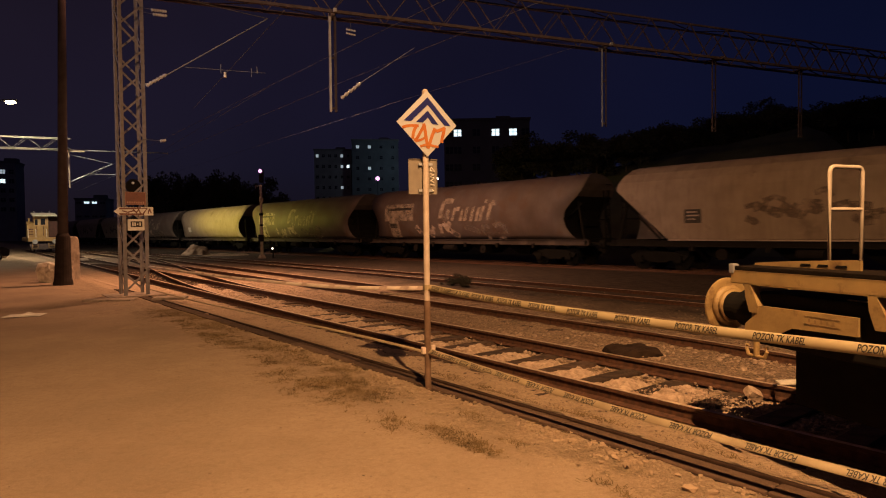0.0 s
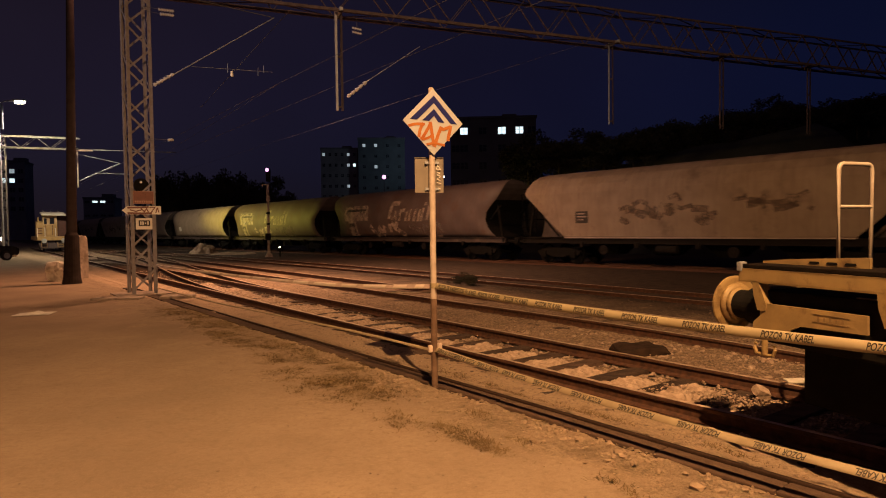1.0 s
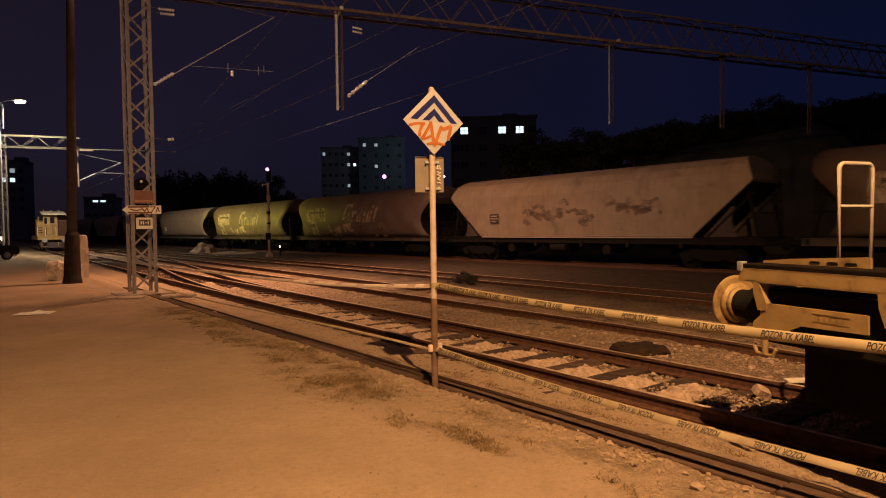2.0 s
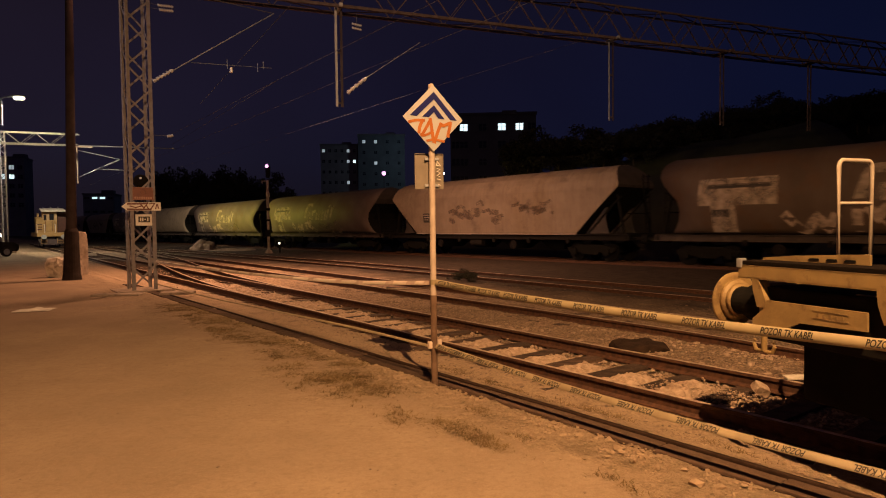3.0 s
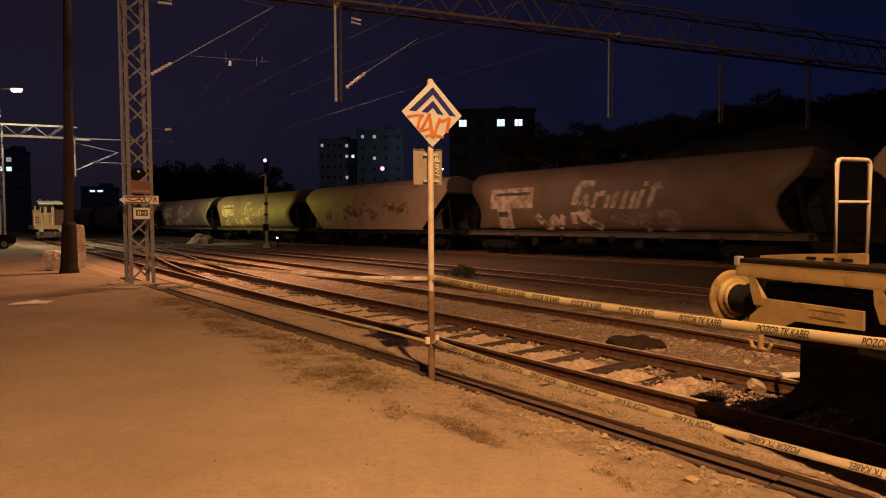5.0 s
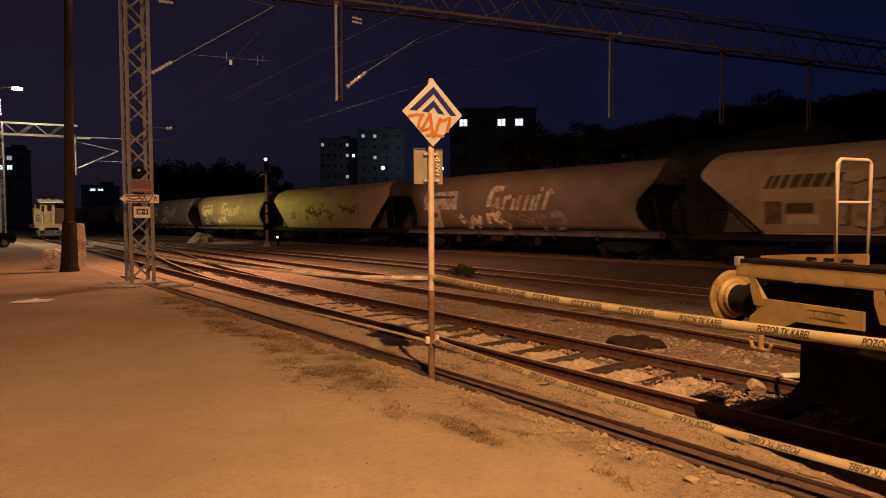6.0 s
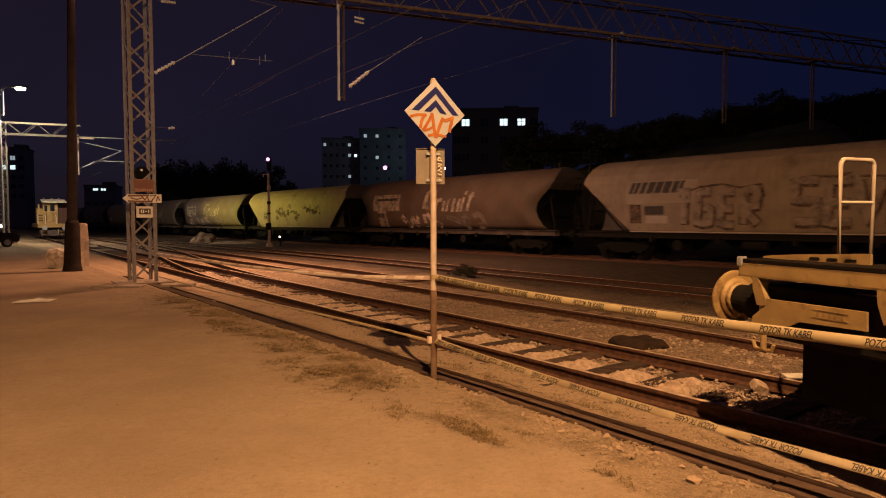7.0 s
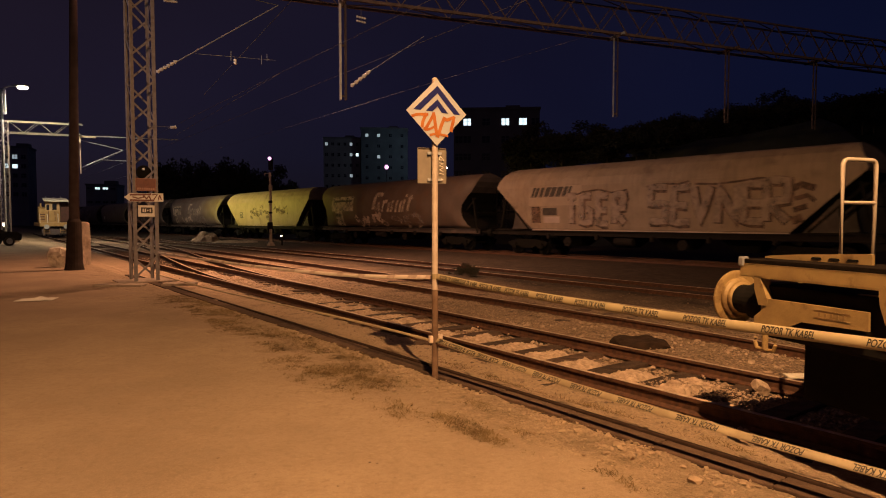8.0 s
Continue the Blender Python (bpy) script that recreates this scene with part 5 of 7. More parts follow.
def mast_cantilever():
    t = thing("catenary_cantilever", "tube cantilever with porcelain insulators on the mast", "cantilever", at=Matrix.Translation((-8.08, 17.75, 0)))
    bm = BM()
    insulator(bm, (0.0, 0.0, 5.92), N * 0.55 + Vector((0, 0, 6.32)), 6, 0.06)
    part("insulator", bm, M_PORCELAIN, t)
    bm = BM()
    rod(bm, N * 0.55 + Vector((0, 0, 6.30)), N * 3.6 + Vector((0, 0, 8.50)), 0.015)
    part("tube", bm, M_ZINC, t, "raking cantilever tube")
    bm = BM()
    rod(bm, N * 1.05 + Vector((0, 0, 6.60)), N * 3.5 + Vector((0, 0, 6.78)), 0.006)
    part("registration_arm", bm, M_ZINC, t, "thin registration arm")
    bm = BM()
    rod(bm, N * 0.1 + Vector((0, 0, 8.6)), N * 3.6 + Vector((0, 0, 8.50)), 0.012)
    part("top_tie", bm, M_WIRE, t, "thin top tie")
    for k, z0, z1 in ((2.10, 6.56, 6.84), (3.04, 6.60, 6.86), (3.22, 6.72, 6.94)):
        bm = BM()
        rod(bm, N * k + Vector((0, 0, z0)), N * k + Vector((0, 0, z1)), 0.009)
        part("dropper", bm, M_ZINC, t)
    bm = BM()
    rod(bm, N * 2.22 + Vector((0, 0, 6.47)), N * 2.22 + Vector((0, 0, 6.62)), 0.045)
    part("clamp", bm, M_PORCELAIN, t, "pale wire clamp")
    for z, x0, x1 in ((8.09, 0.18, 0.60), (7.97, 0.22, 0.60), (4.41, 0.34, 0.50)):
        bm = BM()
        rod(bm, N * -0.2 + Vector((0, 0, z)), N * (x0 + 0.02) + Vector((0, 0, z)), 0.006)
        part("pin", bm, M_WIRE, t)
        bm = BM()
        insulator(bm, N * x0 + Vector((0, 0, z - 0.01)), N * x1 + Vector((0, 0, z + 0.02)), 6, 0.05)
        part("insulator", bm, M_PORCELAIN, t, "ribbed porcelain insulator")


mast_cantilever()


def wire(label, q, z, s0=-75.0, s1=14.0, r=0.0065, sag=0.25, span=45.0):
    bm = BM()
    pts = []
    n = 60
    for i in range(n + 1):
        s = s0 + (s1 - s0) * i / n
        ph = ((s + 11.0) % span) / span
        p = near_track(s, q)
        pts.append((p.x, p.y, z - sag * 4 * ph * (1 - ph)))
    pipe(bm, pts, r, 5)
    lone("overhead_wire", bm, M_WIRE, label, "overhead wire", "overhead wires")


wire("thin overhead contact wire above the near track", 2.45, 6.6, s0=-75.0, s1=3.0, sag=0.04)
wire("thin overhead contact wire above the middle track", 4.15, 6.6, s0=-75.0, s1=2.0, sag=0.04)
wire("thin overhead contact wire above the siding", 7.3, 6.6, s0=-75.0, s1=-3.0, r=0.004, sag=0.05)


def straight_wire(label, a, b, r=0.0065):
    bm = BM()
    rod(bm, a, b, r, seg=6)
    lone("overhead_wire", bm, M_WIRE, label, "overhead wire", "overhead wires")


straight_wire("taut overhead wire leading off to another track", near_track(-17.0, 1.47) + Vector((0, 0, 6.6)), near_track(-4.9, 0.02) + Vector((0, 0, 6.6)))
straight_wire("taut overhead wire crossing over the near track", near_track(-30.0, 3.5) + Vector((0, 0, 6.6)), near_track(-11.6, 2.45) + Vector((0, 0, 6.6)))


# ---- far gantry with its street lamp ----
def far_gantry():
    mast = lattice_mast("lattice_mast", "far steel lattice mast under the yard lamp", Vector((-36.5, 51.4, 0)), N * 0.7, -U * 0.8, 10.0, 0.8)
    g = gantry_beam("portal_gantry", "pale lattice gantry arm beside the far mast", Vector((-37.0, 51.6, 0)), 6.4, 9.0, 9.95, 0.6, M_ARM, 0.11)
    bm = BM()
    bar(bm, BDIR * 6.4 + Vector((0, 0, 9.0)), BDIR * 14 + Vector((0, 0, 9.0)), 0.08, 0.08)
    part("tie_bar", bm, M_GALV, g)
    t = thing("drop_post", "pale steel post hanging from the far gantry", "catenary post", "gantry posts", at=Matrix.Translation(Vector((-31.32, 53.8, 0))))
    for s in (-0.12, 0.12):
        bm = BM()
        bar(bm, BDIR * s + Vector((0, 0, 5.75)), BDIR * s + Vector((0, 0, 9.1)), 0.20, 0.1, up=BDIR)
        part("channel", bm, M_RAILCREAM, t, "cream steel channel")
    bm = BM()
    bar(bm, Vector((0, 0, 8.92)) - BDIR * 0.3, Vector((0, 0, 8.92)) + BDIR * 1.3, 0.14, 0.14)
    part("bracket_arm", bm, M_RAILCREAM, t, "cream bracket arm")
    bm = BM()
    side = Vector((-BDIR.y, BDIR.x, 0)) * 0.5
    bar(bm, Vector((0, 0, 9.05)) - side, Vector((0, 0, 9.05)) + side, 0.14, 0.14)
    part("hanger", bm, M_GALV, t)
    bm = BM()
    rod(bm, BDIR * 0.2 + Vector((0, 0, 6.3)), BDIR * 3.4 + Vector((0, 0, 7.9)), 0.045)
    rod(bm, BDIR * 1.5 + Vector((0, 0, 7.0)), BDIR * 4.6 + Vector((0, 0, 6.95)), 0.035)
    rod(bm, BDIR * 0.2 + Vector((0, 0, 8.6)), BDIR * 3.4 + Vector((0, 0, 7.9)), 0.03)
    part("cantilever", bm, M_GALV, t)
    sl = thing("street_lamp", "lit street lamp on a tall pale pole", "street lamp", at=Matrix.Translation((-35.85, 51.0, -0.45)))
    bm = BM()
    rod(bm, (0, 0, -0.2), (0, 0, 12.8), 0.10, 0.07, seg=14)
    part("pole", bm, M_GALV, sl)
    bm = BM()
    bar(bm, (0.28, 0, 10.8), (0.28, 0, 12.75), 0.10)
    bar(bm, (0, 0, 10.85), (0.28, 0, 10.85), 0.08)
    bar(bm, (0, 0, 12.7), (0.28, 0, 12.7), 0.08)
    part("ladder_hoop", bm, M_GALV, sl, "pale side bracket")
    bm = BM()
    pipe(bm, [(0, 0, 12.6), (0.2, 0.05, 12.95), (0.6, 0.1, 13.1), (1.1, 0.15, 13.12)], 0.05)
    part("arm", bm, M_GALV, sl)
    bm = BM()
    soft_box(bm, (1.55, 0.2, 13.15), (1.1, 0.4, 0.16), bevel=0.06)
    hd = part("lamp_head", bm, M_GALV, sl)
    bm = BM()
    soft_box(bm, (1.6, 0.2, 13.0), (0.72, 0.42, 0.28), bevel=0.135)
    part("lamp_glass", bm, M_LAMPGLOW, hd, "glowing lamp glass")


far_gantry()


# ---- dark pole, blocks, paper, slabs ----
def yard_small():
    p = thing("lamp_pole", "thick dark tapered pole standing in the yard", "pole", at=Matrix.Translation((-12.98, 21.84, 0)) @ pose(0, 0, 0, 0, 1.3, 0))
    bm = BM()
    rod(bm, (0, 0, 1.7), (0, 0, 14.0), 0.165, 0.10, seg=20)
    part("shaft", bm, M_POLE, p, smooth=True)
    bm = BM()
    rod(bm, (0, 0, -0.2), (0, 0, 0.25), 0.36, 0.27, seg=20)
    rod(bm, (0, 0, 0.25), (0, 0, 1.7), 0.27, 0.22, seg=20)
    rod(bm, (0, 0, 1.7), (0, 0, 1.8), 0.22, 0.165, seg=20)
    part("base_sleeve", bm, M_POLEBASE, p, "thick dark base sleeve")
    def rough_block(size, seed, lump):
        bm = BM()
        bmesh.ops.create_cube(bm, size=1.0)
        bmesh.ops.subdivide_edges(bm, edges=bm.edges[:], cuts=5, use_grid_fill=True)
        for v in bm.verts:
            c = v.co * 2
            k = 1 - 0.10 * max(0.0, abs(c.x) + abs(c.y) + abs(c.z) - 2.0)
            v.co = Vector((v.co.x * size[0] * k, v.co.y * size[1] * k, v.co.z * size[2] * k))
            v.co += Vector((1, 1, 1)) * lump * noise.noise(v.co * 3.5 + Vector((seed, 0, 0)))
            v.co += v.co.normalized() * lump * 0.6 * noise.noise(v.co * 11 + Vector((0, seed, 0)))
        return bm

    for at, size, seed, lump, mat, label in (((-14.25, 23.1, 0.35), (0.62, 0.5, 0.74), 1.0, 0.07, M_WHITISH, "squat rough whitish stone block beside the pole"),
                                             ((-14.12, 24.5, 0.82), (0.31, 0.34, 1.72), 4.0, 0.03, M_CONCRETE, "upright weathered concrete block behind the pole"),
                                             ((-13.95, 23.6, 0.30), (0.52, 0.4, 0.62), 6.0, 0.05, M_CONCRETE, "low broken concrete block behind the pole"),
                                             ((-19.3, 33.7, 0.30), (0.22, 0.2, 0.85), 8.0, 0.02, M_CONCRETE, "small white marker stone near the tracks"),
                                             ((-33.8, 49.0, 0.10), (0.8, 0.5, 0.35), 9.0, 0.08, M_PALE, "low pale stone lying in the yard")):
        lone("concrete_block", rough_block(size, seed, lump), mat, label, "concrete block", "concrete blocks", at=Matrix.Translation(at) @ pose(0, 0, 0, 0, 0, 12 * seed))
    bm = BM()
    n = 6
    g = [[bm.verts.new(((i / n - 0.5) * 0.72, (j / n - 0.5) * 0.5, 0.012 + 0.02 * abs(noise.noise(Vector((i * 0.5, j * 0.6, 2)))) + (0.045 if i == 3 and j > 3 else 0))) for j in range(n + 1)] for i in range(n + 1)]
    for i in range(n):
        for j in range(n):
            bm.faces.new((g[i][j], g[i + 1][j], g[i + 1][j + 1], g[i][j + 1]))
    r = bmesh.ops.extrude_face_region(bm, geom=bm.faces[:])
    bmesh.ops.translate(bm, verts=[v for v in r["geom"] if isinstance(v, bmesh.types.BMVert)], vec=(0, 0, 0.002))
    lone("paper_sheet", bm, M_PAPER, "crumpled white paper sheet lying on the yard", "paper", at=Matrix.Translation((-8.9, 13.55, 0)) @ pose(0, 0, 0, 0, 0, 15))
    bm = BM()
    soft_box(bm, (0, 0, 0), (0.34, 0.15, 0.022), bevel=0.006)
    lone("white_board", bm, M_PAPER, "short white board lying beside the rail", "board", at=Matrix.Translation((4.2, 7.22, -0.075)) @ pose(0, 0, 0, 3, -2, -6))
    lone("paper_scrap", rough_block((0.24, 0.15, 0.07), 5.0, 0.03), M_SANDSTONE, "crumpled pale scrap lying beside the rail", "paper", at=Matrix.Translation((4.40, 7.10, -0.08)) @ pose(0, 0, 0, 4, 8, -20))
    lone("boulder", rough_block((0.17, 0.13, 0.10), 7.0, 0.03), M_PALE, "pointed pale stone at the end of the gravel heap", "stone", at=Matrix.Translation((3.50, 6.76, -0.09)) @ pose(0, 0, 0, 20, 28, 10))
    lone("rusty_plate", rough_block((0.70, 0.55, 0.13), 3.0, 0.045), M_RUSTPLATE, "flat rusty slab lying on the gravel", "steel plate", at=Matrix.Translation((2.93, 9.2, -0.09)) @ pose(0, 0, 0, 2, -3, 8))
    for at, size, rz in (((-7.1, 16.75, 0.03), (0.85, 0.55, 0.07), 10), ((-8.6, 16.5, 0.02), (1.25, 0.4, 0.06), 5)):
        bm = BM()
        soft_box(bm, (0, 0, 0), size, bevel=0.02)
        for v in bm.verts:
            v.co += Vector((1, 1, 0.2)) * 0.06 * noise.noise(v.co * 3)
        lone("concrete_slab", bm, M_CONCRETE, "pale broken concrete slab lying by the mast", "concrete slab", "slabs by the mast", at=Matrix.Translation(at) @ pose(0, 0, 0, 0, 0, rz))


yard_small()


def rubble_pile(at, r, h, label):
    at = Vector(at)
    bm = BM()
    bmesh.ops.create_icosphere(bm, subdivisions=5, radius=1.0)
    for v in bm.verts:
        x, y, z = v.co
        k = 1 + 0.25 * noise.noise(v.co * 2.3)
        lump = 0.22 * noise.noise(v.co * 7 + at) + 0.16 * noise.noise(v.co * 15)
        v.co = Vector((x * r * k, y * r * 0.7 * k, -0.15 + h * k * max(0, z) ** 1.8 + (0.3 * h + 0.05) * lump * max(0, z)))
    lone("rubble_mound", bm, M_STONE, label, "rubble mound", "rubble mounds", at=Matrix.Translation(at))


rubble_pile((-21.0, 55.0, -0.1), 1.35, 0.95, "pale pile of rubble beside the far tracks")
rubble_pile((-17.6, 52.6, -0.1), 2.6, 0.28, "low spread of pale rubble by the tracks")
rubble_pile((-26.0, 47.5, -0.1), 2.4, 0.22, "low spread of pale gravel in the far yard")
rubble_pile((-23.0, 41.0, -0.1), 1.6, 0.16, "low spread of pale gravel in the far yard")


def signal_mast():
    s = thing("signal_mast", "slim pale railway signal mast with a violet light", "railway signal", at=Matrix.Translation((-12.70, 45.85, -0.1)))
    bm = BM()
    rod(bm, (0, 0, 0), (0, 0, 5.35), 0.115, 0.095, seg=12)
    part("mast", bm, M_SIGNALMAST, s, "flaking white mast", smooth=True)
    for x, z, w, h in ((0.05, 4.25, 0.26, 0.34), (0.03, 3.2, 0.26, 0.18), (-0.02, 1.45, 0.36, 0.5), (0.03, 2.4, 0.24, 0.14)):
        bm = BM()
        soft_box(bm, (x, -0.1, z), (w, 0.2, h), bevel=0.03)
        part("signal_box", bm, M_SIGNALMAST if z > 4 else M_DARKSTEEL, s)
    bm = BM()
    bar(bm, (-0.42, 0, 5.28), (0.05, 0, 5.28), 0.06)
    bar(bm, (-0.38, 0, 5.1), (-0.38, 0, 5.28), 0.05)
    part("arm", bm, M_SIGNALMAST, s)
    bm = BM()
    rod(bm, (0, 0, -0.05), (0, 0, 0.22), 0.30, 0.2, seg=16)
    part("footing", bm, M_CONCRETE, s, "pale concrete footing")
    bm = BM()
    soft_box(bm, (0.06, 0, 5.98), (0.32, 0.26, 0.95), bevel=0.06)
    hd = part("signal_head", bm, M_DARKSTEEL, s)
    bm = BM()
    rod(bm, (0.08, -0.14, 6.33), (0.08, -0.34, 6.36), 0.16, 0.16, seg=16)
    part("hood", bm, M_DARKSTEEL, hd, "dark lens hood")
    bm = BM()
    bmesh.ops.create_uvsphere(bm, u_segments=16, v_segments=10, radius=0.13, matrix=Matrix.Translation((0.08, -0.36, 6.33)))
    part("lens", bm, M_SIGNALGLOW, hd, "glowing pale violet lens")
    d = thing("dwarf_signal", "small dwarf signal with a white light", "railway signal", at=Matrix.Translation((-12.0, 46.3, -0.12)))
    bm = BM()
    rod(bm, (0, 0, 0), (0, 0, 0.45), 0.06)
    soft_box(bm, (0, 0, 0.62), (0.36, 0.3, 0.5), bevel=0.04)
    part("housing", bm, M_DARKSTEEL, d)
    bm = BM()
    bmesh.ops.create_uvsphere(bm, u_segments=12, v_segments=8, radius=0.065, matrix=Matrix.Translation((0, -0.14, 0.7)))
    part("lens", bm, M_SMALLGLOW, d, "small glowing lens")


signal_mast()


# ---- the grain train ----
SPEED = 5.75
PITCH = 19.04
S_LAST = 35.1 - SPEED * 8.0     # place of the last wagon's middle along the line at the start

ANGULAR = [(1.28, 1.30, 6.10), (1.33, 1.36, 6.14), (2.34, 1.45, 7.27), (3.38, 1.47, 8.45), (3.49, 1.45, 8.50), (3.74, 1.38, 8.42), (4.08, 1.16, 8.24), (4.32, 0.80, 8.06), (4.43, 0.40, 7.94), (4.46, 0.0, 7.88)]
ROUND = [(1.32, 1.10, 8.10), (1.50, 1.24, 7.94), (1.85, 1.38, 7.72), (2.25, 1.47, 7.64), (2.65, 1.50, 7.76), (3.00, 1.48, 8.08), (3.30, 1.41, 8.38), (3.62, 1.30, 8.58), (3.92, 1.12, 8.64), (4.17, 0.86, 8.60), (4.34, 0.52, 8.50), (4.42, 0.2, 8.45), (4.44, 0.0, 8.42)]


def side_at(levels):
    def y(u, z):
        for (z0, y0, _), (z1, y1, _) in zip(levels, levels[1:]):
            if z0 <= z <= z1:
                return y0 + (y1 - y0) * (z - z0) / (z1 - z0)
        return levels[0][1]
    return y


def hopper_body(levels):
    bm = BM()
    rings = []
    cols = [-1 + 2 * k / 14 for k in range(15)]
    for z, y, xh in levels:
        ring = []
        for sy in (1, -1):
            row = [bm.verts.new((xh * c, sy * max(y, 0.001), z)) for c in cols]
            ring.append(row)
        rings.append(ring)
    for a, b in zip(rings, rings[1:]):
        for i in range(14):
            bm.faces.new((a[0][i], a[0][i + 1], b[0][i + 1], b[0][i]))
            bm.faces.new((a[1][i + 1], a[1][i], b[1][i], b[1][i + 1]))
        bm.faces.new((a[0][0], b[0][0], b[1][0], a[1][0]))
        bm.faces.new((a[0][-1], a[1][-1], b[1][-1], b[0][-1]))
    for i in range(14):
        bm.faces.new((rings[0][0][i], rings[0][1][i], rings[0][1][i + 1], rings[0][0][i + 1]))
    bmesh.ops.recalc_face_normals(bm, faces=bm.faces[:])
    return bm


def decal(quads, y, lift=0.006):
    """Paint on the side: outlines (x to the viewer's right, z), cut in bands so that they follow the curve of the side."""
    bm = BM()
    for q in quads:
        f = [bm.verts.new((-u, y(u, v) + lift, v)) for u, v in q]
        bm.faces.new(f)
    bmesh.ops.remove_doubles(bm, verts=bm.verts[:], dist=0.0005)
    r = bmesh.ops.extrude_face_region(bm, geom=bm.faces[:])
    bmesh.ops.translate(bm, verts=[v for v in r["geom"] if isinstance(v, bmesh.types.BMVert)], vec=(0, 0.003, 0))
    bmesh.ops.recalc_face_normals(bm, faces=bm.faces[:])
    return bm


def slanted(u, z0, z1, w, slant=0.22, bands=4):
    """A leaning stroke as stacked quads."""
    out = []
    for k in range(bands):
        a, b = z0 + (z1 - z0) * k / bands, z0 + (z1 - z0) * (k + 1) / bands
        out.append([(u + slant * (a - z0), a), (u + w + slant * (a - z0), a), (u + w + slant * (b - z0), b), (u + slant * (b - z0), b)])
    return out


def strokes(paths, w):
    """Painted lines as unbroken ribbons, cut short so that they follow the side."""
    out = []
    for pts in paths:
        fine = []
        for (a, b), (c, d) in zip(pts, pts[1:]):
            fine += [(a + (c - a) * i / 3, b + (d - b) * i / 3) for i in range(3)]
        fine.append(pts[-1])
        edge = []
        for i, (u, v) in enumerate(fine):
            (a, b), (c, d) = fine[max(i - 1, 0)], fine[min(i + 1, len(fine) - 1)]
            n = math.hypot(c - a, d - b) or 1
            ou, ov = -(d - b) / n * w / 2, (c - a) / n * w / 2
            edge.append(((u + ou, v + ov), (u - ou, v - ov)))
        out += [[p, q, t, r] for (p, q), (r, t) in zip(edge, edge[1:])]
    return out


def bands(u0, u1, z0, z1, n=4):
    return [[(u0, z0 + (z1 - z0) * k / n), (u1, z0 + (z1 - z0) * k / n), (u1, z0 + (z1 - z0) * (k + 1) / n), (u0, z0 + (z1 - z0) * (k + 1) / n)] for k in range(n)]


SHARED = {}


def shared(key, make, mat, smooth=False):
    if key not in SHARED:
        SHARED[key] = mesh_of(key, make(), mat, smooth)
    return SHARED[key]


def child(name, me, parent, m=None, label=""):
    ob = new(name, me)
    ob.parent = parent
    if m is not None:
        ob.matrix_basis = m
    if label:
        tagged(ob, label)
    return ob


def make_solebar():
    bm = BM()
    box(bm, (0, 0, 1.13), (17.8, 0.09, 0.26))
    box(bm, (0, 0.05, 1.25), (17.8, 0.14, 0.03))
    box(bm, (0, 0.05, 1.01), (17.8, 0.14, 0.03))
    return bm


def make_sill():
    bm = BM()
    box(bm, (0, 1.325, 1.27), (12.2, 0.06, 0.05))
    return bm


def make_outlet():
    bm = BM()
    for x in (-4.2, -1.4, 1.4, 4.2):
        r = bmesh.ops.create_cone(bm, cap_ends=True, segments=4, radius1=0.55, radius2=1.5, depth=0.75, matrix=Matrix.Translation((x, 0, 0.86)) @ Matrix.Rotation(radians(45), 4, "Z"))
    return bm


def make_end_frame():
    bm = BM()
    box(bm, (8.75, 0, 1.11), (0.14, 2.5, 0.3))
    box(bm, (8.0, 0, 1.28), (1.5, 2.3, 0.05))
    for y in (-1.05, 1.05):
        bar(bm, (8.55, y, 1.3), (8.2, y, 3.05), 0.1)
        bar(bm, (6.6, y, 1.3), (8.4, y, 3.0), 0.08)
    bar(bm, (8.6, -1.0, 2.2), (8.6, 1.0, 2.2), 0.05)
    bar(bm, (8.7, 0.45, 1.2), (8.55, 0.45, 4.0), 0.04)
    bar(bm, (8.7, 0.85, 1.2), (8.55, 0.85, 4.0), 0.04)
    for k in range(9):
        bar(bm, (8.68, 0.45, 1.5 + 0.3 * k), (8.68, 0.85, 1.5 + 0.3 * k), 0.03)
    return bm


def make_gusset():
    bm = BM()
    prism(bm, [(6.45, 1.3), (7.75, 1.3), (7.62, 1.65), (7.55, 2.0), (7.66, 2.5), (7.55, 2.48), (7.1, 2.0)], 1.02, 1.06)
    return bm


def make_buffer():
    bm = BM()
    rod(bm, (8.8, 0, 1.06), (9.2, 0, 1.06), 0.1, 0.08)
    rod(bm, (9.38, 0, 1.06), (9.5, 0, 1.06), 0.225, 0.225, seg=20)
    rod(bm, (9.2, 0, 1.06), (9.4, 0, 1.06), 0.08, 0.08)
    return bm


def make_bogie():
    bm = BM()
    for y in (-1.0, 1.0):
        prism(bm, [(-1.35, 0.62), (-1.2, 0.42), (-0.55, 0.42), (-0.4, 0.32), (0.4, 0.32), (0.55, 0.42), (1.2, 0.42), (1.35, 0.62), (0.6, 0.78), (-0.6, 0.78)], y - 0.06, y + 0.06)
        for x in (-0.9, 0.9):
            box(bm, (x, y * 1.05, 0.46), (0.3, 0.16, 0.3))
    box(bm, (0, 0, 0.68), (0.5, 2.1, 0.22))
    return bm


